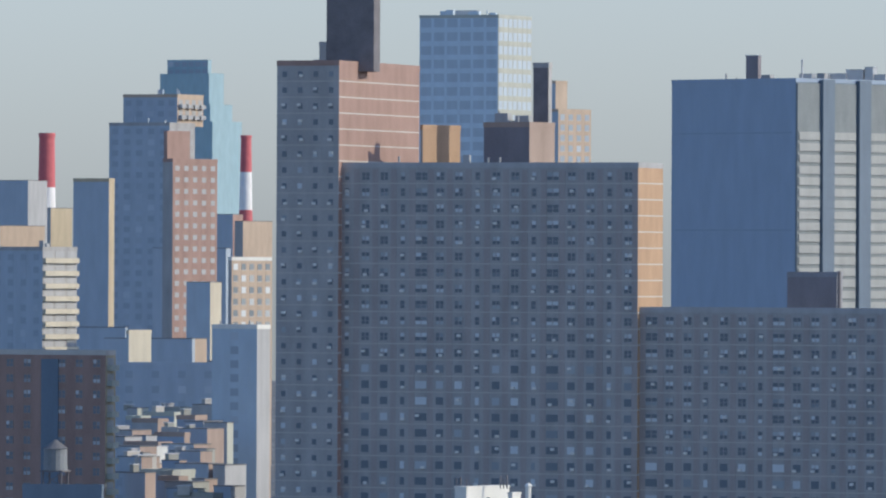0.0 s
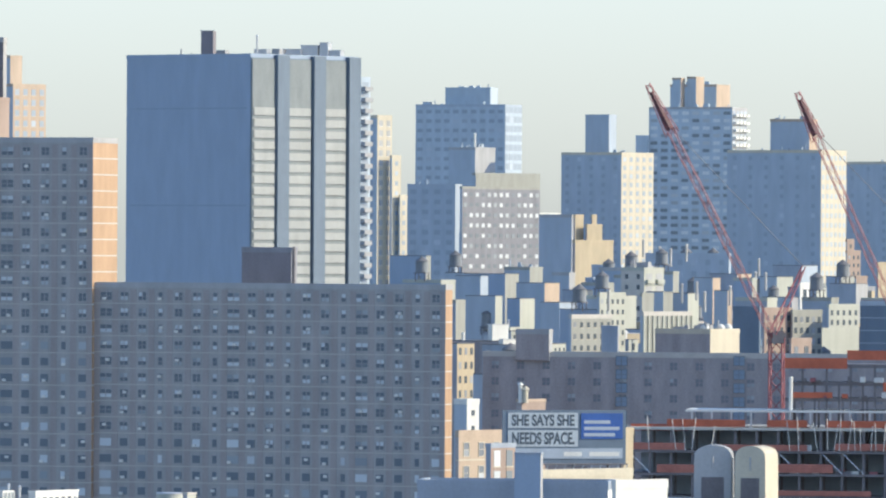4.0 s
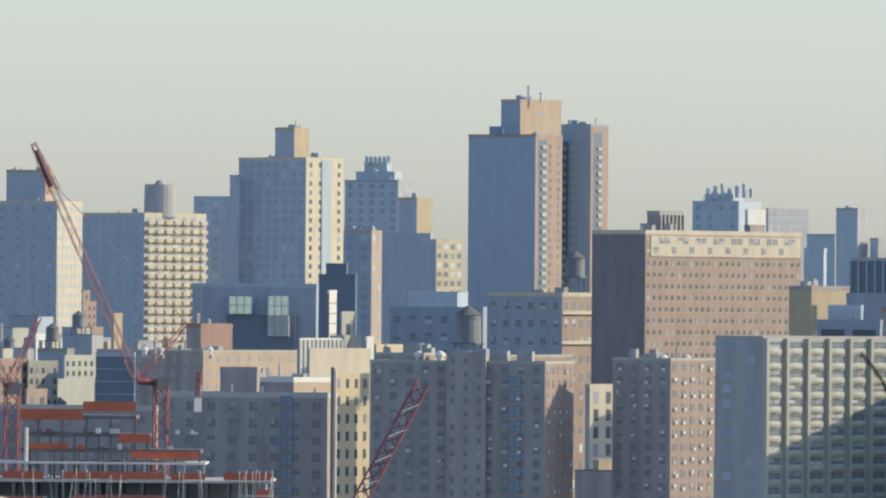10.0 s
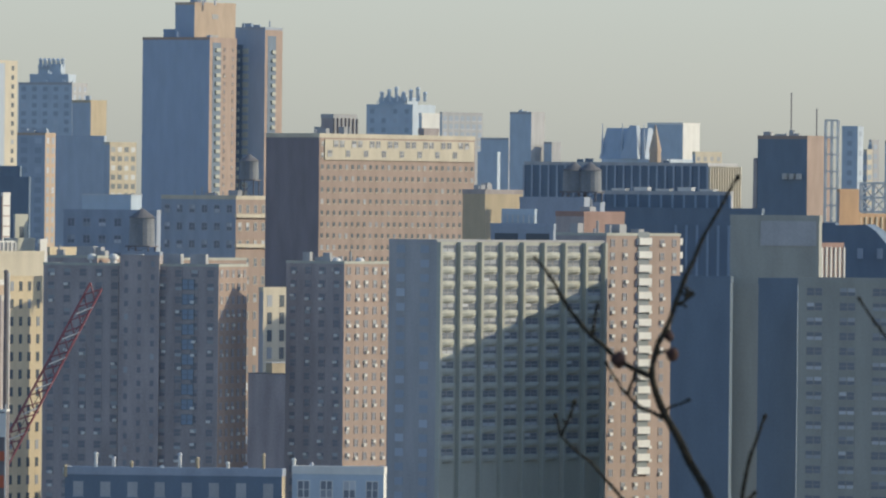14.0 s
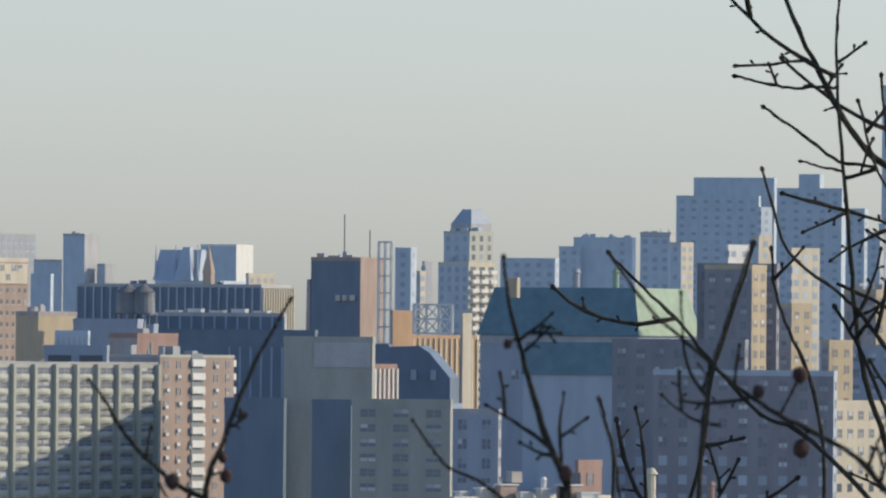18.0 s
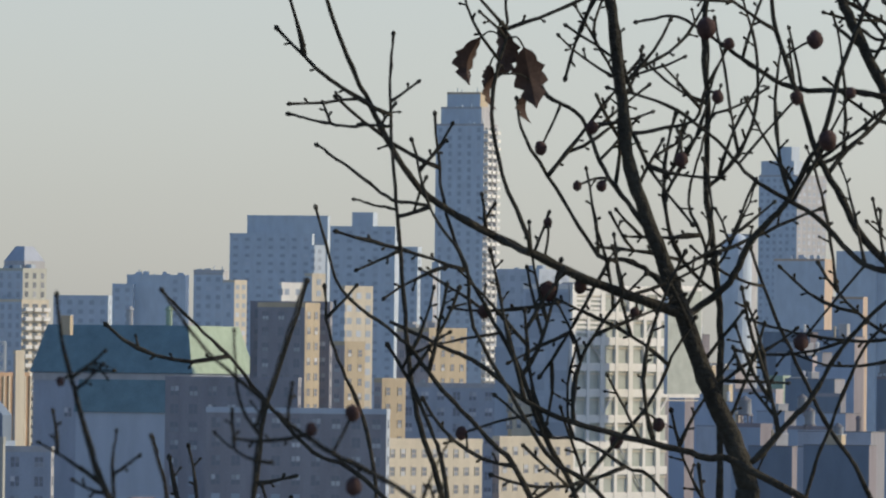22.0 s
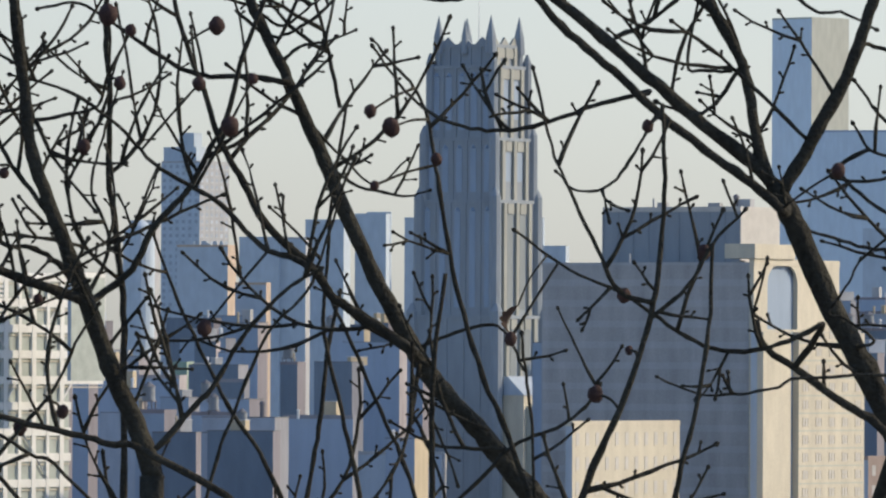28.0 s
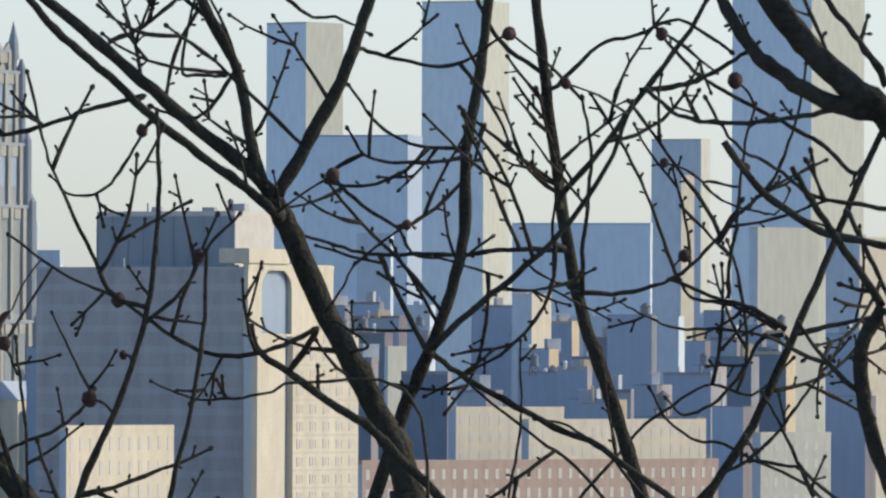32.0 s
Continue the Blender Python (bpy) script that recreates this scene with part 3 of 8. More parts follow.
block("stair_tower", "brown brick lift tower", -13.92, -8.31, -7.57, 116.49, 1466, th=14, wall="steel", side="steel", parent=b, z0=100.67 - 1)
block("stair_tower", "", -14.75, -13.95, -13.88, 104.84, 1468, th=10, wall="brown", parent=b, z0=100.67 - 1, depth=5)
block("penthouse", "", -2.68, -2.47, 2.0, 90.53, 1470, th=70, wall="brown", side="orange", parent=b, z0=zt)
block("penthouse", "", 4.73, 10.15, 13.16, 90.89, 1458, th=32, wall="plum", side="rose", parent=b, z0=zt)
block("penthouse", "dark steel flue casing", 10.57, 12.38, 12.78, 101.44, 1470, th=15, wall="steel", side="brown", parent=b, z0=zt)
block("penthouse", "", 40.69, 46.57, 47.24, 65.26, 1436, th=14, wall="plum", side="dusk", parent=b, z0=zl)
flue(46.84, 1428, zl, 7.0, 0.3, "steel")

# ---- the glass tower, the stone tower and the grey tower behind the slab ----
block("office_tower", "pale blue glass office tower with its sunlit end in a paler stone colour", -2.94, 6.42, 10.37, 138.07, 2400, th=26, wall="palefar", side="stone", front=("band", 4.2, 0.12, 1.2, 3.9, "palefar", "steelblue"), flank=("band", 3, 0.12, 1.2, 3.9, "stone", "far"))
roof_box(3.88, 2420, 138.64 - 1, 8, 2.2, m="metal")
b = block("apartment_tower", "stepped beige stone apartment tower", 12.36, 13.56, 17.44, 115.22, 2600, th=62, wall="slate", side="pink", flank=("win", 3.4, 1.9, 1.8, 3.2, "cream", "panefar"))
block("upper_tier", "", 12.47, 13.21, 14.61, 124.36, 2620, th=60, wall="slate", side="pink", parent=b, z0=115.61 - 1)

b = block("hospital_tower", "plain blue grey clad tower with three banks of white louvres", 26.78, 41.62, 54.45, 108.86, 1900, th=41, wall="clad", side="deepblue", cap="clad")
wl = b["wl"]
for z in (52.0, 74.5, 96.4):  # joints between the cladding storeys
    part("cladding_joint", Geo().box(-0.06, 0.02, wl * 0.03, wl * 0.97, z, z + 0.35), "panel", b)
wr = b["wr"]
for k0, k1 in ((0.0, 0.215), (0.32, 0.55), (0.665, 0.88)):
    zt2 = 107.76
    zb = 97.09
    p = part("bay", Geo().box(wr * k0 + 0.1, wr * k1, -0.5, 0.05, 20, zt2), "bay", b)
    z = zb
    while z > 30:
        part("louvre", Geo().box(wr * k0 + 0.5, wr * k1 - 0.5, -0.75, -0.45, z - 2.05, z - 0.3), "louvre", p)
        z -= 2.55
for k in (0.27, 0.61, 0.94):
    part("pilaster", Geo().box(wr * k - 2.0, wr * k + 2.0, -1.25, 0.05, 10, 108.65), "deepblue", b)
zg = 109.05 - 0.9
roof_box(37.15, 1915, zg, 2.9, 6.2, 2.2, m="plum", label="square dark brick chimney on a tower roof")
flue(42.36, 1915, zg, 5.0, 0.22, "metal", "thin mast on a tower roof")
for x, w, h in ((470, 3, 1.4), (500, 2.5, 1.2), (530, 4, 1.5), (560, 4, 2.4), (578, 2, 3.0), (600, 3, 1.3)):
    roof_box(54.6 - (636 - x) / 14.96, 1925, zg, w, h + 0.9, m="metal", label="silver cooling unit on a tower roof")

# ---- the skyline between the grey tower and the cranes ----
b = block("apartment_tower", "slender cream apartment tower with wavy balconies", 55.3, 56.64, 58.38, 105.51, 2550, th=45, wall="far", side="cream", flank=("win", 3, 1.6, 1.7, 3.0, "white"), front=("win", 3, 1.6, 1.7, 3.0, "slate", "panefar"))
block("lower_tier", "", 58.14, 58.4, 59.47, 93.44, 2550, th=55, wall="far", side="cream", parent=b, flank=("win", 3.2, 1.2, 1.3, 3.0, "cream", "panefar"))
block("lower_tier", "", 59.24, 59.37, 60.24, 81.52, 2550, th=55, wall="far", side="cream", parent=b, flank=("win", 3.2, 1.2, 1.3, 3.0, "cream", "panefar"))
block("apartment_tower", "slender tower with stacked white balconies", 53.74, 54.54, 55.81, 111.97, 2300, th=50, wall="far", side="far", flank=("balc", 4.4, 1.5, 1.2, 3.0, "grey", "panefar"))
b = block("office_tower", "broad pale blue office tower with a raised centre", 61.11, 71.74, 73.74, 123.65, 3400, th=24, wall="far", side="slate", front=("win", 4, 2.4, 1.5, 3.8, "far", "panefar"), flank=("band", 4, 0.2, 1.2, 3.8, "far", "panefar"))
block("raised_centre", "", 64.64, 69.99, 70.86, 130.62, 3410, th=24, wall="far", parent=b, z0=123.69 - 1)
b = block("office_building", "dark stepped office building with a lit edge", 60.23, 65.91, 66.71, 88.37, 3000, th=20, wall="slate", front=("win", 4, 2.4, 1.7, 3.6, "slate", "panefar"))
block("upper_tier", "", 65.08, 68.23, 70.63, 101.57, 3010, th=38, wall="slate", side="grey", parent=b, z0=40)
flue(68.16, 3010, 101.56, 4.5, 0.5, "white", "small pale roof spire")
b = block("office_block", "grey office block with a grid of bright windows", 66.45, 66.72, 76.01, 86.07, 2800, th=72, wall="slate", side="dusk", flank=("win", 2.9, 1.5, 1.3, 3.4, "dun", "panelit"), cap="dun")
block("upper_tier", "", 67.91, 68.31, 76.0, 90.68, 2810, th=72, wall="slate", side="dun", parent=b, z0=40)
b = block("apartment_tower", "apartment tower with front in shade blue, end in sunlit cream, and roof house", 78.39, 85.54, 89.35, 99.96, 3000, th=33, wall="slate", side="cream", front=("win", 5, 1.5, 1.4, 3, "slate", "panefar"), flank=("win", 4, 1.8, 1.5, 3, "grey", "panefar"))
block("roof_house", "", 81.24, 84.04, 84.91, 113.53, 3010, th=28, wall="slate", parent=b, z0=60)
b = block("stone_tower", "stepped tan brick building with chimney blocks", 79.79, 80.12, 84.67, 68.02, 2400, th=62, wall="umber", side="tan")
block("upper_tier", "", 79.9, 80.11, 81.11, 75.26, 2405, th=60, wall="umber", side="tan", parent=b, z0=40)
block("upper_tier", "", 81.32, 81.52, 83.32, 72.55, 2405, th=60, wall="umber", side="tan", parent=b, z0=40)
block("upper_tier", "", 81.98, 82.11, 82.65, 75.31, 2410, th=60, wall="umber", side="tan", parent=b, z0=40)
block("office_block", "small white distant block", 75.69, 75.89, 78.37, 80.99, 3600, th=60, wall="far", side="white")
block("city_building", "blue shadowed loft building behind the rooftops", 75.83, 79.7, 79.97, 75.66, 2500, th=15, wall="slate", side="grey")
rf = random.Random(23)
for i in range(34):  # close-set loft roofs below the skyline
    k = (i + rf.random()) / 34
    d, a = 2370 - 330 * k, 62.5 + 52 * ((i * 0.618) % 1)
    z = 61.5 - 9.5 * k + rf.uniform(-2.2, 2.2)
    w, q = rf.uniform(3, 11) / d * 1000, rf.uniform(1, 4.5) / d * 1000
    # blue fronts carry the shade in their colour, pale ends the sunlight
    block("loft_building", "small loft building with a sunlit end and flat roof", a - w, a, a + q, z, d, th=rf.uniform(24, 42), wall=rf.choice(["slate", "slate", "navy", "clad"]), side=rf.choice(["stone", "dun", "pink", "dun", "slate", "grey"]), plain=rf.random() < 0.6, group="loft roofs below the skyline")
    if i % 4 == 1:
        water_tank(a - w * 0.5, d + 4, z - 0.5, 1.7, 3.0, 2.4)
b = block("apartment_tower", "broad stepped blue grey apartment tower with pink roof houses", 88.72, 98.61, 100.35, 124.78, 3500, th=18, wall="far", side="grey", front=("win", 4.2, 3.0, 1.4, 3.1, "far", "panelit"), flank=("balc", 5, 1.6, 1.1, 3.1, "white", "panefar"))
block("roof_house", "", 91.5, 92.51, 92.97, 137.22, 3520, th=30, wall="far", side="pink", parent=b, z0=90)
block("roof_house", "", 93.24, 94.31, 95.25, 137.73, 3520, th=30, wall="far", side="pink", parent=b, z0=90)
block("roof_house", "", 91.24, 96.72, 98.33, 134.69, 3530, th=24, wall="far", side="pink", parent=b, z0=90)
block("lower_tier", "", 87.2, 88.6, 88.87, 113.0, 3510, th=20, wall="far", parent=b, z0=40)
b = block("apartment_tower", "tall apartment tower with front in shade blue, window-studded end in sunlit cream", 97.97, 109.14, 112.14, 96.36, 2600, th=26, wall="slate", side="cream", front=("win", 5, 1.3, 1.3, 2.95, "slate", "panefar"), flank=("win", 2.75, 1.5, 1.5, 2.95, "cream", "slate"))
block("roof_house", "", 103.1, 107.71, 108.65, 106.06, 2610, th=24, wall="slate", side="pink", parent=b, z0=90)
b = block("apartment_house", "cream apartment house with rows of balconies and a round tank house", 111.83, 119.45, 126.8, 94.61, 2750, th=42, wall="slate", side="cream", front=("win", 6, 1.4, 1.4, 2.9, "slate", "panefar"), flank=("balc", 4.4, 1.4, 1.2, 2.9, "cream", "panefar"), category="building")
part("tank_house", Geo().prism(12, 4, 94.18 - 1, 103.96, 5.3, 5.1, 20), "grey", b)
part("tank_cap", Geo().prism(12, 4, 103.96, 105.25, 2.0, 1.2, 12), "grey", b)
b = block("apartment_tower", "low dark wing of an apartment tower", 125.25, 130.53, 130.8, 100.81, 2800, th=15, wall="slate", front=("win", 4, 2, 1.4, 3, "slate", "panefar"))
b = block("apartment_tower", "tall grey apartment tower with cream piers and roof house", 130.49, 138.51, 142.99, 112.15, 2700, th=36, wall="slate", side="cream", front=("win", 3.4, 1.6, 1.4, 2.95, "slate", "panefar"), flank=("win", 4.6, 1.4, 1.5, 2.95, "cream", "pane"))
wr = b["wr"]
# proud slate sheet in place of the shade between the piers
part("dark_recess", Geo().box(wr * 0.40, wr * 0.64, -0.4, 0.02, 30, 111.28), "slate", b, "dark sheet for the shade of a recess between the piers")
block("roof_house", "", 134.81, 137.08, 138.82, 121.89, 2710, th=40, wall="slate", side="tan", parent=b, z0=90)
block("lower_tier", "", 129.51, 130.64, 130.78, 106.54, 2710, th=15, wall="slate", parent=b)
b = block("castle_tower", "stepped blue apartment tower with turrets", 143.08, 149.43, 151.24, 114.07, 3300, th=24, wall="far", side="grey", front=("win", 4, 2.0, 1.8, 3.2, "far", "panefar"), flank=("win", 4, 2.0, 1.8, 3.2, "white", "panefar"))
block("upper_tier", "", 144.41, 148.96, 149.89, 117.53, 3310, th=24, wall="far", parent=b, z0=80)
block("upper_tier", "", 145.4, 148.08, 148.61, 121.44, 3320, th=24, wall="far", parent=b, z0=80)
for k in range(6):
    flue(145.7 + k * 0.52, 3322, 121.41 - 1, 2.6, 0.7, "far", "small stone turret on a stepped tower")
b = block("apartment_house", "dark loft building with lit pink window bay", 142.99, 146.33, 147.54, 90.8, 2900, th=25, wall="slate", side="pink", front=("win", 4, 2.6, 2.0, 3.4, "slate", "panefar"), flank=("win", 3.5, 1.8, 2, 3.4, "pink", "panefar"))
b = block("apartment_tower", "grey blue tower with a tan lit upper side", 149.45, 151.65, 153.52, 103.44, 3000, th=40, wall="slate", side="tan")
block("lower_tier", "", 147.54, 153.29, 153.56, 90.67, 2980, th=8, wall="slate", parent=b)
block("apartment_house", "small cream apartment house with large windows", 153.29, 153.96, 157.1, 87.47, 2850, th=60, wall="slate", side="cream", flank=("win", 3.4, 2.0, 1.7, 3.1, "cream", "panelit"))
b = block("apartment_tower", "tall twin brown apartment tower with balcony piers", 157.68, 165.63, 168.84, 122.14, 2800, th=28, wall="clad", side="rose")
wr = b["wr"]
zt = 121.42
# deep blue sheet on the wall paints the shade of the balcony recess
part("dark_recess", Geo().box(wr * 0.11, wr * 0.42, -0.06, 0.02, 20, zt - 1), "deepblue", b, "dark sheet for the shade of a balcony recess")
for k in range(34):
    z = zt - 4 - k * 2.8
    part("balcony", Geo().box(wr * 0.2, wr * 0.36, -0.6, 0.0, z, z + 1.2), "stone", b)
    for f in (0.55, 0.86):
        part("window", window_mesh(1.2, 1.4, "rose", "panedim"), None, b, at=Matrix.Translation((wr * f, 0, z)) @ pose(0, 0, 0, 0, 0, 90))
block("roof_house", "pink brick roof house with a small window pair", 161.52, 163.8, 168.68, 134.07, 2815, th=52, wall="clad", side="pink", parent=b, z0=80, flank=("win", 12, 3.0, 1.6, 7.0, "pink"))
block("roof_house", "", 160.15, 163.62, 163.89, 125.14, 2820, th=20, wall="clad", parent=b, z0=80)
c = block("apartment_tower", "second brown apartment tower with balcony columns", 168.57, 172.18, 174.25, 126.29, 2830, th=30, wall="clad", side="rose", cap="navy")
wl, wr = c["wl"], c["wr"]
# two more flat sheets painted as recess shade
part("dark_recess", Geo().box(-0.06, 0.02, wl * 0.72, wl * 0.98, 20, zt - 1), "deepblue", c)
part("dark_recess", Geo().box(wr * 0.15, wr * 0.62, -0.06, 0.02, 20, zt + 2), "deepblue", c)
for k in range(34):
    z = zt - 4 - k * 2.8
    part("window", window_mesh(2.2, 1.6, "stone", "stone"), None, c, at=Matrix.Translation((0, wl * 0.64, z)))
    part("balcony", Geo().box(-0.5, 0.0, wl * 0.82, wl * 0.88, z, z + 1.3), "stone", c)
    part("balcony", Geo().box(wr * 0.35, wr * 0.55, -0.6, 0.0, z, z + 1.2), "stone", c)
flue(164.75, 2818, 134.16 - 1, 5.0, 0.4, "metal", "thin mast on a tower roof")
flue(166.22, 2818, 134.19 - 1, 2.8, 0.4, "metal", "thin mast on a tower roof")

# ---- the hospital, the ribbed hall and the skyline beyond ----
b = block("hospital_block", "broad pink brick hospital with a cream top storey", 172.37, 178.72, 197.5, 81.53, 1800, th=62, wall="plum", side="rose", cap="cream", flank=("win", 1.9, 0.75, 0.95, 2.45, "cream", "pane"), budget=40)
wr = b["wr"]
part("cream_storey", Geo().box(1.5, wr - 0.5, -0.25, 0.03, 75.92, 80.25), "cream", b, "cream painted top storey")
for i in range(24):
    part("window", window_mesh(1.2, 1.3, "conc", "panep"), None, b, at=Matrix.Translation((3 + i * (wr - 6) / 23, -0.27, 78.68 if i % 3 else 76.64)) @ pose(0, 0, 0, 0, 0, 90))
block("roof_house", "dark louvred plant house", 178.89, 180.37, 183.11, 85.82, 1815, th=60, wall="umber", side="grey", parent=b, z0=60, flank=("fin", 1.2, 0.2, 0.3, 3, "steel"))
block("roof_house", "", 190.41, 191.08, 192.81, 82.97, 1815, th=60, wall="umber", side="umber", parent=b, z0=60)
b = block("castle_tower", "distant stepped haze-blue stone building with spiky roofline", 184.23, 189.71, 192.39, 110.71, 3600, th=28, wall="far", side="far", front=("win", 5, 2, 2, 4, "far", "panefar"))
block("upper_tier", "", 185.69, 189.04, 190.37, 113.71, 3610, th=28, wall="far", parent=b, z0=60)
for k in range(7):
    flue(186.07 + k * 0.85, 3605, 112.1, 3.2 + (k % 3), 0.8, "far", "small stone turret on a stepped tower")
block("tank_house", "white rooftop tank house", 190.46, 190.79, 192.93, 93.09, 2400, th=60, wall="far", side="white")
block("office_block", "distant pale block with a net of windows", 192.93, 193.2, 198.01, 108.89, 3700, th=65, wall="far", side="grey", flank=("win", 3.5, 2.4, 2.2, 3.6, "white", "panefar"))
block("office_tower", "plain grey box tower", 201.22, 203.76, 205.36, 104.47, 3300, th=32, wall="far", side="grey")
for args in ((205.26, 206.2, 207.27, 92.85, 3300, 40, "far", "grey"), (197.77, 201.11, 201.38, 95.13, 3400, 20, "far", "grey"), (197.45, 199.79, 200.13, 87.97, 3200, 20, "far", "far")):
    block("city_building", "distant blue grey city building", *args[:5], th=args[5], wall=args[6], side=args[7])


def cathedral():
    d = 3500
    a = 211.92
    e = thing("cathedral", "distant haze-blue stone cathedral with steep gables and a pink spire", "church", frame_at(217.27, d, 25))
    part("nave", Geo().box(0, 30, -10, 20, 0, 87.82), "far", e)
    zb, zt = 87.82, 100.69
    part("roof", Geo().frustum(2, 16, 1, 22, zb, zt, 5.0, 1.0), "slate", e)
    part("transept", Geo().frustum(-1, 9, 3, 11, zb, zt + 1.0, 3.6, 2.4), "slate", e)
    for y in (2, 12, 21):
        part("pinnacle", Geo().prism(3, y, zb, zt + 2.0, 0.8, 0.1, 8), "slate", e)
    part("spire", Geo().prism(-2, -5.5, 0, 90.99, 2.6, 2.6, 8), "pink", e, "pink stone spire")
    part("spire_cap", Geo().prism(-2, -5.5, 90.99, 102.22, 2.9, 0.15, 8), "pink", e)
    b = block("school_block", "white ended modern block behind the cathedral", 217.48, 221.7, 223.7, 105.18, 3700, th=30, wall="far", side="white")


cathedral()
# front ribs in shade navy, flank ribs in sunlit cream
b = block("ribbed_hall", "long dark hall with upright concrete ribs", 202.82, 224.67, 228.28, 79.11, 2300, th=17, wall="deepblue", side="grey", front=("fin", 2.3, 0.5, 0.5, 3, "navy"), flank=("fin", 2.3, 0.6, 0.9, 3, "cream"))
block("office_block", "small cream rooftop block", 222.86, 223.19, 226.33, 86.64, 2900, th=60, wall="far", side="cream", flank=("win", 3, 1.6, 1.5, 3, "cream"))
b = block("ribbed_hall", "lower dark ribbed hall with pipes on its roof", 211.01, 227.38, 227.72, 70.54, 2000, th=10, wall="deepblue", side="grey", front=("fin", 2.6, 0.5, 0.4, 3, "panel"))
block("lower_tier", "", 211.03, 231.08, 231.41, 66.59, 1990, th=10, wall="deepblue", parent=b)
for k in range(5):
    roof_box(214.96 + k * 2.6, 2010, 70.38 - 0.9, 3.4, 1.6 + 0.4 * (k % 2), m="metal", label="silver machine housing on a dark roof")
water_tank(208.91, 1700, 67.27 - 0.85, 2.3, 4.2, 3.0)
water_tank(210.79, 1699, 67.28 - 0.85, 2.3, 4.2, 3.0)
b = block("plant_tower", "dark brown brick plant tower with a lit side and roof masts", 230.53, 236.41, 239.35, 84.89, 2100, th=32, wall="deepblue", side="rose")
part("shoulder", Geo().frustum(0, 10, b["wl"] - 0.5, b["wl"] + 2.0, 20, 79.3, 0, 0.8), "umber", b)
for k in range(3):
    part("round_vent", Geo().prism(-0.3, 2.2 + k * 2.0, 74.04, 75.45, 0.8, 0.8, 12), "conc", b)
flue(234.48, 2110, 84.95 - 1, 11.5, 0.16, "steel", "tall thin roof antenna mast")
flue(237.49, 2110, 85.01 - 1, 7.5, 0.16, "steel", "tall thin roof antenna mast")


def lattice(name, label, a0, a1, z0, z1, d, nx, nz, m, r=0.22, dp=3.0, diag=True):
    """An open steel frame of posts, rails and crossed braces."""
    w = d * (a1 - a0) / 1000
    e = thing(name, label, "steel frame", frame_at(a1, d, 6))
    for i in range(nx + 1):
        for x in (0, dp):
            part("post", Geo().box(x - r, x + r, i * w / nx - r, i * w / nx + r, z0, z1), m, e)
    for j in range(nz + 1):
        z = z0 + (z1 - z0) * j / nz
        for x in (0, dp):
            part("rail", Geo().box(x - r, x + r, 0, w, z - r, z + r), m, e)
    if diag:
        for i in range(nx):
            for j in range(nz):
                y0, y1 = i * w / nx, (i + 1) * w / nx
                za, zb = z0 + (z1 - z0) * j / nz, z0 + (z1 - z0) * (j + 1) / nz
                part("brace", Geo().bar((0, y0, za), (0, y1, zb), r * 0.7), m, e)
                part("brace", Geo().bar((0, y1, za), (0, y0, zb), r * 0.7), m, e)
    return e


lattice("scaffold_tower", "open white steel scaffold tower beside a dark plant tower", 238.49, 239.96, 30, 88.52, 2080, 2, 14, "white", 0.2, diag=False)
lattice("roof_frame", "white cross-braced steel frame of a cooling plant", 242.7, 247.18, 66.08, 73.06, 2050, 3, 2, "white", 0.25)
b = block("brick_hall", "salmon brick hall with pale ribs under the cooling frame", 240.31, 240.78, 250.34, 65.73, 2060, th=66, wall="umber", side="orange", flank=("fin", 1.9, 0.5, 0.4, 3, "cream"))
block("side_wing", "", 240.01, 240.28, 242.82, 71.63, 2055, th=60, wall="umber", side="orange", parent=b)
block("chimney", "", 248.31, 248.57, 249.64, 71.1, 2055, th=55, wall="grey", side="cream", parent=b)
# vaulted dark roof
e = thing("hipped_hall", "dark hall with a flat-topped roof sloping down to one side", "building", frame_at(247.1, 1800, 8))
yv = lambda a: 1.8 * (247.1 - a)
g = Geo()
line = [(yv(238.05), 51.0), (yv(238.03), 62.95), (yv(243.37), 63.28), (yv(244.58), 61.86), (0.0, 56.5), (0.0, 51.0)]
for x in (0, 14):
    g.v += [(x, y, z) for y, z in line]
g.f = [(0, 1, 2, 3, 4, 5), (11, 10, 9, 8, 7, 6)] + [(k, k + 6, (k + 1) % 6 + 6, (k + 1) % 6) for k in range(6)]
g.m = [0] * 8
part("roof", g, "deepblue", e)
part("wall", Geo().box(0.2, 20, 0, yv(238.05), 0, 51.0), "panel", e)
for k in range(3):
    part("dormer", Geo().box(-0.5, 1.0, 3 + k * 4.2, 4.2 + k * 4.2, 56.0, 58.2), "navy", e)

b = block("apartment_tower", "ornate stone residential tower with a domed dark roof", 245.58, 249.19, 252.39, 91.08, 2900, th=40, wall="far", side="cream", front=("win", 3.4, 1.6, 1.7, 3.2, "grey", "panefar"), flank=("balc", 4.2, 1.5, 1.3, 3.2, "white", "pane"))
block("upper_tier", "", 246.21, 249.28, 252.09, 101.81, 2905, th=40, wall="far", side="stone", parent=b, z0=40, front=("win", 3.4, 1.6, 1.7, 3.2, "grey", "panefar"), flank=("win", 4.2, 1.8, 2.0, 3.2, "white", "pane"))
wl, wr = dims(247.05, 249.45, 251.86, 2910, 40, 10)
part("dome", Geo().frustum(0, wr, 0, wl, 104.4, 109.46, wr * 0.28, wl * 0.28), "navy", b, at=b.matrix_basis.inverted() @ frame_at(249.45, 2910, 40))
part("drum", Geo().box(0, wr, 0, wl, 60, 104.4), "grey", b, at=b.matrix_basis.inverted() @ frame_at(249.45, 2910, 40))
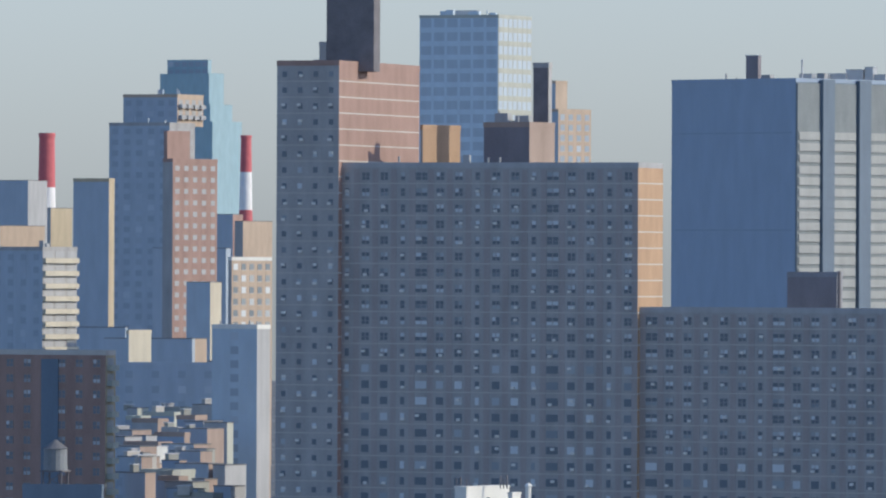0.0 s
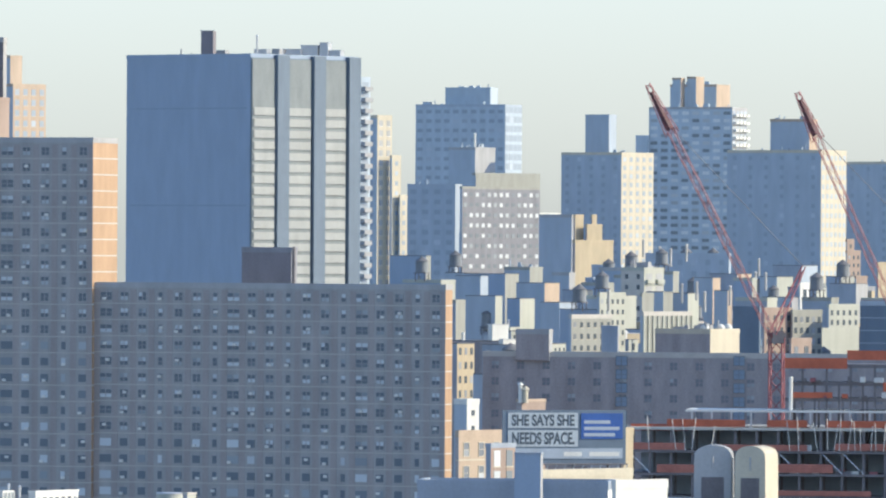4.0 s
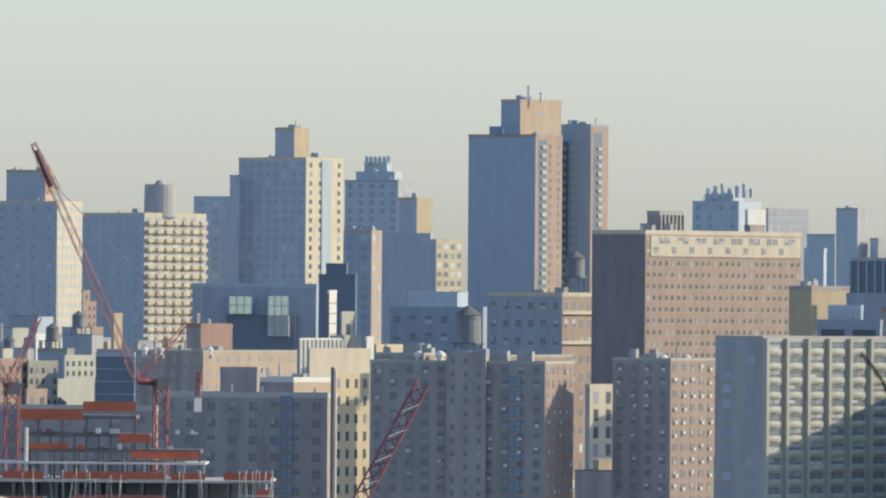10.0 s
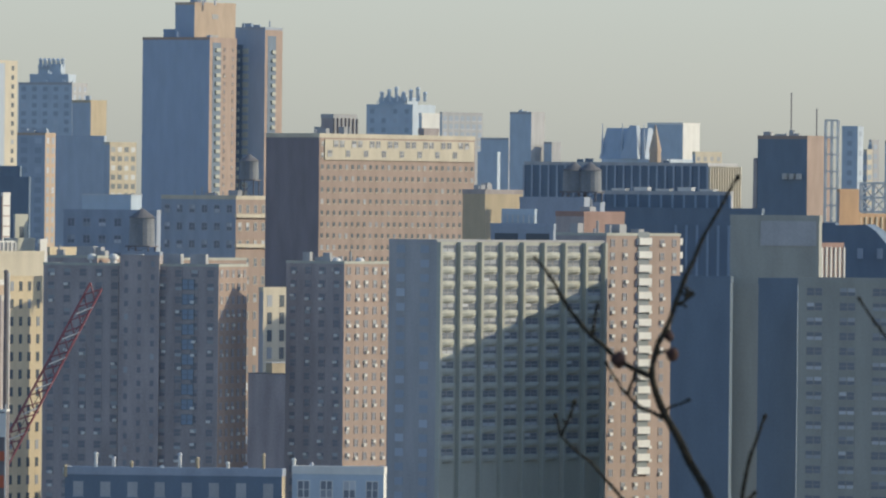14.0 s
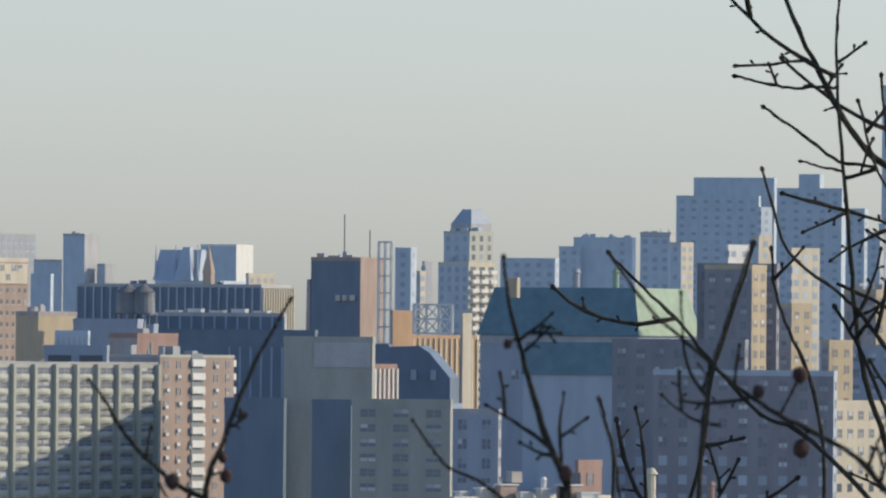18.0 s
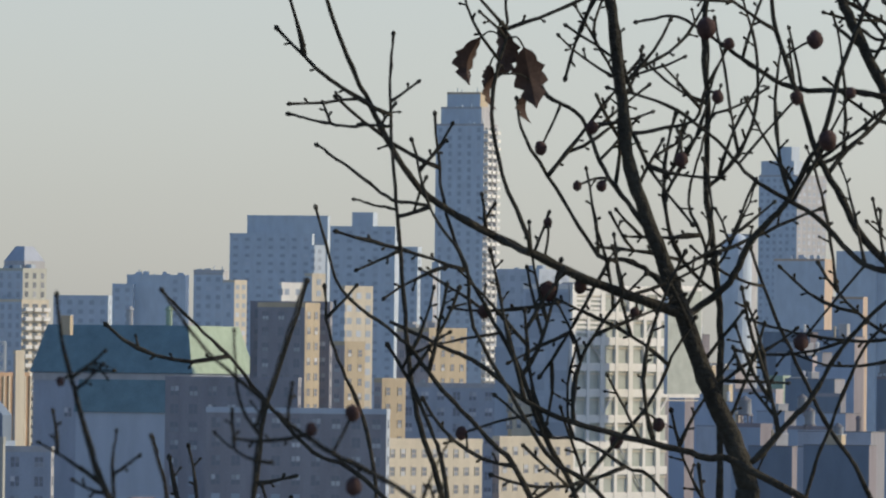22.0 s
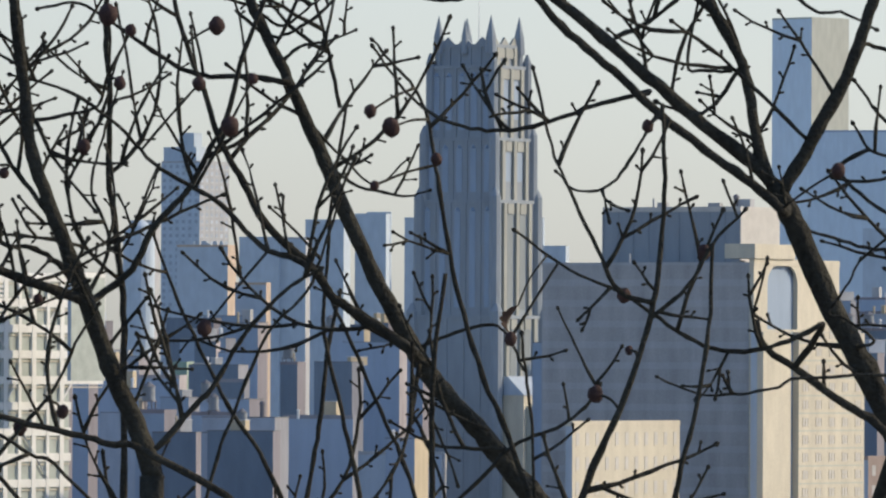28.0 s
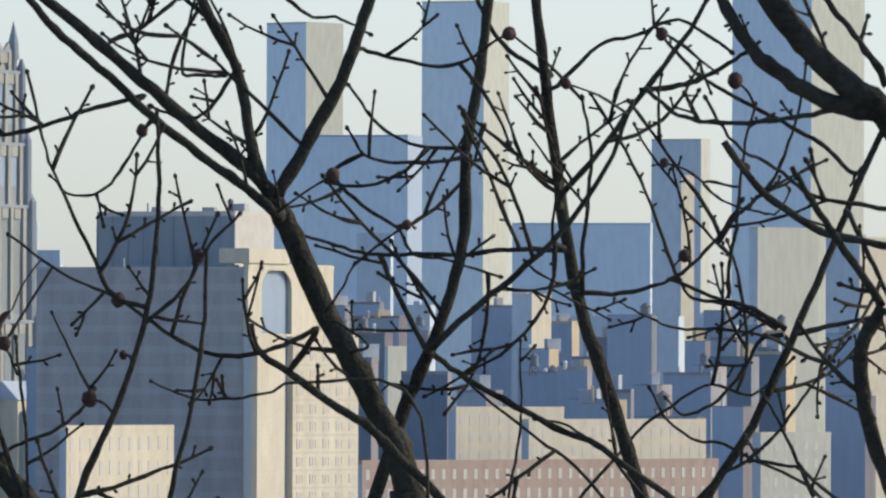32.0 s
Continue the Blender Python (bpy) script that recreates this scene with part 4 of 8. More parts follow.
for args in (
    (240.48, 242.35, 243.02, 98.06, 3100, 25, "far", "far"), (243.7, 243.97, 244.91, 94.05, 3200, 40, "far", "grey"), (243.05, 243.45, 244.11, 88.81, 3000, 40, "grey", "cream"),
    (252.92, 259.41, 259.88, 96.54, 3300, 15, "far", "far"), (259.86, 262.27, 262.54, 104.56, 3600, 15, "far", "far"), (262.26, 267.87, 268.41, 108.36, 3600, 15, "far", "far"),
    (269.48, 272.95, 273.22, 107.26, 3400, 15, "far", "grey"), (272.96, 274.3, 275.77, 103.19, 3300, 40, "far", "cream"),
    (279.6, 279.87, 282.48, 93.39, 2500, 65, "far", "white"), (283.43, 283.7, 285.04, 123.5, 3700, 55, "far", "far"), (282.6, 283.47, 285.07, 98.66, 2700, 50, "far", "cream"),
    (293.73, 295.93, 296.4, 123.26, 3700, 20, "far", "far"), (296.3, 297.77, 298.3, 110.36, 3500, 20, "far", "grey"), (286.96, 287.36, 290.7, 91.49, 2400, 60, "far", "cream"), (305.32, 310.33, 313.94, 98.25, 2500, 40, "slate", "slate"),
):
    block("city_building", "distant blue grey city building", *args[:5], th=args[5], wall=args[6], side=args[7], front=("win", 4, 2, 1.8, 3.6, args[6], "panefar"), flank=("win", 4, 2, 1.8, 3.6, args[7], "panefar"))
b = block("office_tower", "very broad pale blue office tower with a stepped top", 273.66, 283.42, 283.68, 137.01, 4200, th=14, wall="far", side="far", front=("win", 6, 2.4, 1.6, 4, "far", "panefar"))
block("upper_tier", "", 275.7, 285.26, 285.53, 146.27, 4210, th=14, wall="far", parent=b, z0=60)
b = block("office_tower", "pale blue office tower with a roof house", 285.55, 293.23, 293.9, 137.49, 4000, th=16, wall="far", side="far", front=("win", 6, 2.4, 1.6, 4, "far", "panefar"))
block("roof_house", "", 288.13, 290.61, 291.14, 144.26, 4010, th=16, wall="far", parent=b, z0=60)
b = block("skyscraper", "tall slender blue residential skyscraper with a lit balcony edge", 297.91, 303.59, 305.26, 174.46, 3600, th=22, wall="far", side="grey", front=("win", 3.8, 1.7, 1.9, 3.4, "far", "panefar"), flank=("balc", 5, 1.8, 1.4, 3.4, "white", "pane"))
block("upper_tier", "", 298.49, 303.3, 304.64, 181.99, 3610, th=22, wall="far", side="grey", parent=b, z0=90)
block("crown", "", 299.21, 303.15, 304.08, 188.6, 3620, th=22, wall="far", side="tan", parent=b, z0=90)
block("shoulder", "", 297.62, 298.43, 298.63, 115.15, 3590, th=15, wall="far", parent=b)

# ---- the nearer brick houses under the skyline ----
W_B = ("win", 3.0, 1.2, 1.3, 2.8, "conc")
b = slab_a = block("apartment_slab", "long low dark brick apartment slab with a pale roof edge", 68.84, 120.78, 121.25, 47.14, 1480, th=8, wall="umber", side="red", front=("win", 4.6, 1.3, 1.3, 2.85, "umber"), cap="conc", budget=150)
block("roof_house", "", 73.17, 77.11, 77.51, 51.11, 1490, th=10, wall="umber", side="grey", parent=b, z0=46.58 - 1)
block("roof_house", "", 89.62, 96.16, 99.63, 51.24, 1500, th=30, wall="umber", side="cream", parent=b, z0=46.64 - 1, cap="cream")
b = slab_b = block("apartment_slab", "dark brick apartment slab with water tank house", 121.21, 141.26, 142.4, 50.45, 1400, th=12, wall="umber", side="umber", front=("win", 3.6, 1.3, 1.4, 2.8, "umber"), cap="conc", budget=120)
block("roof_house", "", 128.54, 132.89, 133.22, 54.59, 1410, th=10, wall="umber", parent=b, z0=50.22 - 1)
block("rear_wing", "", 129.55, 137.24, 141.92, 52.68, 1440, th=40, wall="umber", side="pink", parent=b, cap="white")
block("apartment_house", "brown brick house with white roof rail", 113.82, 126.52, 137.75, 55.78, 1700, th=42, wall="umber", side="pink", front=W_B, flank=W_B, cap="stone", lip=0.4)
block("brick_tower", "sloping red brick roof tower", 124.49, 126.23, 129.97, 61.0, 1750, th=55, wall="umber", side="red")
block("office_building", "pale cream building with a blank whitewashed upper wall", 138.89, 139.09, 146.38, 56.57, 1650, th=43, wall="stone", side="cream", cap="cream")
block("office_building", "golden stucco front with tall rows of windows", 141.99, 142.06, 146.2, 51.84, 1632, th=43, wall="stone", side="gold", flank=("win", 2.1, 0.85, 1.8, 3.4, "gold", "pane"), lip=0.2)
flue(141.86, 1396, 20.0, 34.36, 0.34, "steel", "tall dark steel stack against a golden front")
flue(142.19, 1397, 20.0, 33.99, 0.2, "white", "tall white pipe beside a steel stack")


def stair_windows(b, y, z, n, fh, th):
    """A column of pale stair windows on the front of a slab."""
    for k in range(n):
        part("stair_window", window_mesh(1.9, 1.55, "bay", "panel"), None, b, at=Matrix.Translation((-0.15, y, z - k * fh)))


stair_windows(slab_a, 1.48 * (120.7 - 85.09), 44.88, 9, 2.4, 8)
stair_windows(slab_a, 1.48 * (120.7 - 99.26), 45.01, 9, 2.4, 8)
stair_windows(slab_b, 1.42 * (141.15 - 136.32), 48.2, 9, 2.4, 12)
for a, d, z in ((95.5, 1503, 50.94), (97.37, 1506, 50.94), (98.23, 1508, 50.94), (119.56, 1702, 55.23), (121.43, 1702, 55.25),
                (127.25, 1702, 55.32), (130.92, 1445, 52.19), (132.26, 1445, 52.2), (151.98, 1366, 56.57), (154.52, 1366, 56.6),
                (180.92, 1352, 56.41), (183.66, 1362, 56.38), (164.55, 1374, 56.56)):
    roof_dome(a, d, z - 0.6)
HOUSE = ("win", 2.7, 1.1, 1.1, 2.12, "umber")
b = block("apartment_tower", "dark brick cross-shaped apartment tower with white roof railing", 146.12, 166.97, 170.38, 56.28, 1350, th=18, wall="umber", side="rose", front=HOUSE, flank=HOUSE, cap="stone", lip=0.4, budget=200, cool=0.25)
stair_windows(b, 1.42 * (166.89 - 163.33), 52.25, 10, 2.4, 18)
block("stair_tower", "dark lift tower", 155.27, 159.94, 160.35, 57.64, 1352, th=8, wall="umber", parent=b, z0=20, front=("win", 2.1, 0.6, 0.9, 2.12, "umber", "panedim"), lip=0.3)
block("rear_wing", "", 146.71, 152.59, 155.4, 57.41, 1365, th=28, wall="umber", side="rose", parent=b, cap="stone", lip=0.4, z0=20, flank=HOUSE, cool=0.4)
block("rear_wing", "", 159.95, 160.48, 170.31, 57.17, 1372, th=60, wall="umber", side="rose", parent=b, cap="stone", lip=0.4, z0=20, flank=HOUSE, cool=0.4)
water_tank(157.86, 1640, 56.75 - 0.85, 2.5, 5.4, 2.0)
b = block("apartment_tower", "brick apartment tower with a sunlit pinkish side and white roof railing", 174.92, 181.81, 187.02, 56.97, 1350, th=38, wall="umber", side="rose", front=HOUSE, flank=("win", 2.3, 0.85, 1.1, 2.12, "umber", "pane"), cap="stone", lip=0.4, budget=200, cool=0.5)
block("stone_house", "cream terrace house between the towers", 171.74, 172.27, 175.21, 50.45, 1600, th=60, wall="grey", side="cream", flank=("win", 2.6, 1.3, 2.2, 3.3, "cream", "pane"))
b = block("office_building", "broad stone office building with arcaded cornices", 160.03, 168.92, 177.27, 68.25, 1900, th=44, wall="navy", side="rose", front=("win", 3.4, 1.5, 1.6, 4.0, "grey"), flank=("win", 2.4, 1.0, 1.8, 4.0, "cream", "panelit"), cap="cream", budget=60)
wr = b["wr"]
for zz in (63.81, 57.08):
    part("cornice", Geo().box(-0.4, wr + 0.3, -0.6, 0.03, zz - 0.5, zz + 0.3), "cream", b)
block("office_building", "dark brick office building with rows of pale windows", 148.54, 159.57, 160.04, 64.81, 1950, th=10, wall="navy", front=("win", 3.2, 1.5, 1.7, 3.9, "grey"), budget=60)
roof_box(156.52, 1960, 64.76 - 0.9, 12, 4.5, 8, m="steelblue", label="glazed rooftop hall with sloping panes")
water_tank(170.43, 1915, 68.25 - 0.85, 2.2, 4.2, 4.5)
b = block("glass_gallery", "dark rooftop building with two bright glass boxes", 125.12, 139.83, 140.1, 70.12, 2050, th=12, wall="navy", side="slate")
for y0, y1, z0, z1, m in ((15.35, 20.96, 62.67, 66.92, "skyglass"), (6.25, 11.29, 62.40, 67.06, "skyglass"), (6.25, 11.29, 57.33, 62.33, "conc")):
    part("glass_box", Geo().box(-3, 4, y0, y1, z0, z1), m, b, "pale sky-bright glass box")
    for k in range(4):
        y = y0 + (y1 - y0) * k / 3
        part("glazing_bar", Geo().box(-3.12, -2.98, y - 0.09, y + 0.09, z0, z1), "teal", b)
    part("glazing_bar", Geo().box(-3.12, -2.98, y0, y1, (z0 + z1) / 2 - 0.09, (z0 + z1) / 2 + 0.09), "teal", b)
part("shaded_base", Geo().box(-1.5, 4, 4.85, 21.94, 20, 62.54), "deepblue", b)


# ---- the office block with deep fins and the brown balcony tower ----
b = block("fin_block", "concrete office block with deep vertical fins and hooded windows", 187.06, 192.74, 212.93, 61.11, 1200, th=60, wall="grey", side="stone", front=("win", 4.0, 1.6, 1.1, 2.07, "grey", "panefar"), cap="grey", lip=0.3)
wr = b["wr"]
nb, st = 8, 2.07
g = wr / nb
zt = 60.75
fin = Geo().frustum(-0.24, 0.24, -0.75, 0.02, 20, zt, 0.0, 0.0).mesh("fin", ["stone"])
for i in range(nb + 1):
    part("fin", fin, None, b, at=Matrix.Translation((min(max(g * i, 0.25), wr - 0.25), 0, 0)))
pan = Geo()  # a folded spandrel, proudest in the middle
x0, x1, xm = 0.3, g - 0.3, g / 2
for q, k in ((0.0, 0.16), (0.3, 0.42), (0.62, 0.46), (0.98, 0.12)):
    pan.v += [(x0, -0.03, q), (xm - 0.5, -k, q + (0.12 if q > 0.9 else 0)), (xm + 0.5, -k, q + (0.12 if q > 0.9 else 0)), (x1, -0.03, q)]
for r in range(3):
    for c in range(3):
        pan.f.append((4 * r + c, 4 * r + c + 1, 4 * r + c + 5, 4 * r + c + 4))
        pan.m.append(0)
pan.f += [(0, 3, 2, 1)]
pan.m += [0]
pan = pan.mesh("spandrel", ["stone"])
for j in range(15):
    z = zt - 1.35 - j * st
    for i in range(nb):
        part("window", window_mesh(g * 0.62, 0.88, "grey", "panep"), None, b, at=Matrix.Translation((g * (i + 0.5), 0, z - 0.02)) @ pose(0, 0, 0, 0, 0, 90))
        part("spandrel", pan, None, b, at=Matrix.Translation((g * i, 0, z - 1.12)))
block("roof_house", "dark louvred plant room", 199.08, 206.5, 206.77, 63.5, 1215, th=8, wall="navy", parent=b, z0=40, front=("win", 4.5, 3.4, 1.6, 2.6, "conc", "pane"))
block("roof_house", "", 200.41, 204.22, 204.49, 65.6, 1222, th=8, wall="steelblue", parent=b, z0=40, front=("fin", 0.8, 0.2, 0.2, 3, "metal"))
b = block("apartment_tower", "brown brick apartment tower with stacked white balconies and roof rail", 206.77, 212.79, 221.61, 62.14, 1260, th=52, wall="umber", side="rose", flank=("win", 2.6, 0.8, 1.0, 2.02, "umber", "pane"), cap="stone", lip=0.4, budget=240, cool=0.5)
wr = b["wr"]
for j in range(18):
    z = 60.5 - j * 2.02
    part("balcony", Geo().box(wr * 0.41, wr * 0.58, -0.55, 0.02, z - 0.1, z + 0.95), "white", b)
    part("balcony_door", Geo().box(wr * 0.42, wr * 0.57, -0.14, 0.02, z + 0.97, z + 1.85), "bay", b)
    part("balcony", Geo().box(wr - 0.3, wr + 0.9, 0.3, 2.0, z - 0.1, z + 0.9), "white", b)
b = block("brick_building", "tan flat roofed building with a red brick end", 195.72, 198.39, 202.87, 69.65, 1700, th=52, wall="tan", side="tan", cap="umber")
block("brick_building", "small red brick stair house with a white edge", 206.76, 210.1, 214.92, 65.39, 1500, th=52, wall="umber", side="red")
block("loft_building", "dark blue loft building in shade", 202.47, 210.09, 210.76, 68.09, 1600, th=15, wall="navy")

# ---- the tan tower group ----
b = block("hotel_tower", "tan concrete tower with three columns of dark windows", 235.5, 247.2, 247.47, 56.64, 1150, th=12, wall="dun", side="dun", front=("win", 4.4, 2.1, 1.0, 2.02, "dun", "pane"), budget=100, depth=16)
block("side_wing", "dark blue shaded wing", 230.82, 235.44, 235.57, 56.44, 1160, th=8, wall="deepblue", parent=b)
b = block("office_tower", "tall blank tan concrete tower with a flat hood", 227.41, 237.91, 237.91, 65.07, 1194, th=0.5, wall="dun", side="dun", depth=45)
part("hood_recess", Geo().box(-0.12, 0.02, 0.4, b["wl"] * 0.66, 60.72, 64.23), "grey", b)
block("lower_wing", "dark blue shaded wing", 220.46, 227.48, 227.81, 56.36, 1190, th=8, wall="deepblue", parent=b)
block("office_block", "dark ribbed office block in shade", 220.94, 239.79, 240.19, 63.5, 1900, th=8, wall="deepblue", front=("fin", 2.4, 0.5, 0.3, 3, "panel"))
block("brick_house", "red and white striped brick house", 237.8, 238.2, 240.81, 59.97, 1600, th=44, wall="umber", side="red", flank=("fin", 1.2, 0.4, 0.3, 3, "white"))

# ---- the green roofed hall ----
def hip_hall():
    d = 1700
    a0, a1, a2 = 250.52, 269.24, 276.59
    wl, wr = dims(a0, a1, a2, d, 24, 20)
    e = thing("green_roofed_hall", "long grey hall under a steep dark green copper roof", "hall", frame_at(a1, d, 24))
    ze, zr = 65.76, 75.42
    part("wall", Geo().box(0, wr, 0, wl, 0, ze), "navy", e)
    g = Geo()
    g.frustum(-0.6, wr + 0.6, -0.6, wl + 0.6, ze, zr, 3.2, 2.4, 0)
    # sunlight put into colour: the flank slope takes the paler copper
    g.m[2] = 1
    part("roof", g, ["darkcopper", "copper"], e)
    part("band", Geo().box(-0.25, 0.02, 0, wl, ze - 1.6, ze - 0.2), "grey", e)
    for i in range(int(wl / 6)):
        part("window", window_mesh(1.6, 1.8, "grey", "panep"), None, e, at=Matrix.Translation((0, 3 + i * 6, ze - 9)))
    return e


hip_hall()
d = 1640
wl, wr = dims(255.72, 266.55, 267.08, d, 14, 10)
e = thing("green_roofed_wing", "lower shaded wing under a teal copper roof", "hall", frame_at(266.55, d, 14))
part("wall", Geo().box(0, wr, 0, wl, 0, 58.05), "slate", e)
part("roof", Geo().frustum(-0.4, wr + 0.4, -0.4, wl + 0.4, 58.05, 64.41, 1.2, 0.8), "darkcopper", e)
flue(261.95, 1720, 74.93, 3.6, 0.7, "grey", "stubby stone chimney on a green roof")
flue(266.63, 1720, 75.01, 3.6, 0.7, "copper", "stubby copper chimney on a green roof")
roof_box(254.93, 1695, 75.23 - 2, 2.0, 4, 2, m="tan", label="small tan roof house")

for label, args in (
    ("long dark brick apartment house in shade", (276.21, 285.64, 285.94, 80.18, 1660, 8, "dusk", "dusk")),
    ("lower dark brick apartment house in shade", (266.23, 281.95, 282.35, 65.2, 1450, 10, "dusk", "dusk")),
    ("brown brick house with stepped gables", (277.09, 282.7, 284.44, 79.82, 1650, 35, "dusk", "tan")),
    ("tan brick house with lit side", (282.04, 282.44, 284.31, 79.35, 1700, 44, "tan", "tan")),
    ("tan brick terrace with roof clutter", (285.7, 287.43, 289.84, 72.85, 1750, 50, "umber", "tan")),
    ("large tan apartment house with stepped roof", (293.57, 297.38, 301.85, 76.16, 1800, 50, "umber", "tan")),
    ("dark loft building with pipes on its roof", (294.11, 305.47, 305.94, 64.46, 1650, 12, "navy", "grey")),
    ("tan brick house with pale cornice", (290.96, 291.89, 294.7, 65.3, 1560, 44, "umber", "tan")),
    ("cream apartment house with rows of small windows", (290.5, 291.31, 304.01, 55.24, 1400, 44, "umber", "cream")),
    ("cream apartment house with tall ground windows", (305.07, 305.87, 314.7, 55.72, 1420, 44, "umber", "cream")),
    ("dark blue shaded apartment block", (271.08, 292.47, 292.87, 60.2, 1380, 9, "dusk", "slate")),
    ("grey building with dark roof in shade", (247.21, 252.89, 253.23, 53.72, 1350, 10, "navy", "grey")),
    ("red brick chimney house", (262.11, 262.38, 265.18, 49.29, 1100, 44, "red", "red")),
    ("pale tan upper house on a terrace", (306.82, 307.29, 310.5, 62.84, 1500, 44, "tan", "cream")),
):
    block("city_building", label, *args[:5], th=args[5], wall=args[6], side=args[7], front=("win", 3.2, 1.4, 1.6, 3.1, args[6], "panefar"), flank=("win", 2.6, 1.1, 1.4, 3.0, args[7], "pane"), budget=40)

# ---- the white gridded block ----
b = block("grid_block", "modern block with a white grid of large windows over a cantilever", 308.48, 314.3, 325.65, 82.3, 1500, th=30, wall="slate", side="glasscell", cap="white", front=("win", 4.5, 4.0, 3.6, 4.62, "slate", "panefar"))
c = block("upper_hall", "cantilevered upper storeys in the same white grid", 325.2, 325.62, 329.6, 82.3, 1503, th=30, wall="slate", side="glasscell", parent=b, z0=63.0, cap="white")
wr, wc, zt, st = dims(308.48, 314.3, 325.65, 1500, 30, 14)[1], 1.5 * (329.6 - 325.65) / math.sin(radians(30)), 82.3, 4.62
full = wr + wc
for i in range(10):
    x = full * i / 9
    part("mullion", Geo().box(x - (0.5 if i % 2 else 0.75), x + (0.5 if i % 2 else 0.75), -0.5, 0.02, 10 if x <= wr + 0.5 else 63.0, zt), "white", b)
for j in range(15):
    z = zt - j * st
    part("spandrel", Geo().box(0, full if z > 63 else wr, -0.42, 0.02, z - 1.5, z - 0.05), "white", b)
    part("rail", Geo().box(0, full if z > 63 else wr, -0.3, 0.02, z - 2.1, z - 1.9), "cream", b)
for i, j in ((1, 2), (3, 0), (2, 4), (5, 1), (3, 6), (8, 3), (6, 4), (4, 7)):
    k = (i + j) % 2
    part("brace", Geo().bar((full * (i + k) / 9, -0.4, zt - (j + 1) * st), (full * (i + 1 - k) / 9, -0.4, zt - j * st), 0.2), "white", b)
for j in range(9):  # roof-level louvres
    part("louvre", Geo().box(0.6, full * 2 / 9 - 0.5, -0.35, 0.02, zt - 1.9 - j * 0.85, zt - 1.45 - j * 0.85), "white", b)
wl = b["wl"]
for j in range(8):
    part("brace", Geo().bar((-0.2, 0 if j % 2 else wl, zt - j * 8), (-0.2, wl if j % 2 else 0, zt - j * 8 - 8), 0.14), "grey", b)
block("rear_block", "", 305.22, 308.16, 309.1, 71.16, 1520, th=20, wall="slate", parent=b)

# ---- behind the branches: domes, skyscrapers and the church ----
b = block("skyscraper", "tall blue residential skyscraper with a stepped crown", 336.17, 340.72, 344.2, 173.86, 4400, th=34, wall="far", side="grey", front=("win", 4, 2, 1.8, 3.6, "far", "panefar"), flank=("win", 4, 2, 1.8, 3.6, "white", "panefar"))
block("upper_tier", "", 336.42, 340.3, 341.37, 181.45, 4410, th=34, wall="far", parent=b, z0=90)
block("crown", "", 338.28, 340.01, 340.95, 188.95, 4415, th=34, wall="far", parent=b, z0=90)
e = thing("church_dome", "distant church with a rounded haze-blue dome", "church", frame_at(333.58, 3400, 10))
rd = 3400 * 1.9 / 1000
part("drum", Geo().prism(0, 0, 0, 117.02, rd, rd, 20), "far", e)
for k in range(4):
    t0, t1 = k / 4 * 1.5, (k + 1) / 4 * 1.5
    hz = 8.5
    part("dome_ring", Geo().prism(0, 0, 117.02 + hz * math.sin(t0), 117.02 + hz * math.sin(t1), rd * math.cos(t0), rd * math.cos(t1), 20), "far", e)
part("lantern", Geo().prism(0, 0, 117.02 + 8, 129.52, 0.8, 0.1, 8), "far", e)
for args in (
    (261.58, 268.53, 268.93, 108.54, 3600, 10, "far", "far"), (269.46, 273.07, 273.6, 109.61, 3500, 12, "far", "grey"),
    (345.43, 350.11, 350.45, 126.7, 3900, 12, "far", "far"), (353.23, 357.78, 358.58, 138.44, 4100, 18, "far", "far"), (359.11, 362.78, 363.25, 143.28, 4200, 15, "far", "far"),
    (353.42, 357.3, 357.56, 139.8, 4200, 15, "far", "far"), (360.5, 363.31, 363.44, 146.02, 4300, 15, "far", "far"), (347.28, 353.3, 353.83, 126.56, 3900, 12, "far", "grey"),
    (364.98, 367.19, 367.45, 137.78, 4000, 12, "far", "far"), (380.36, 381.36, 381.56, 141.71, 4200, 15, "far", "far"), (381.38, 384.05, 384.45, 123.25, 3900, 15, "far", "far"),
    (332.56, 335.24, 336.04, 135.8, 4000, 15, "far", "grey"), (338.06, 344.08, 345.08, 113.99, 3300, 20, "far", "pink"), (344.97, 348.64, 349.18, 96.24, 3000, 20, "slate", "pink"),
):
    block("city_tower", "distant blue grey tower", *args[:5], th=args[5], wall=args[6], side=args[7])


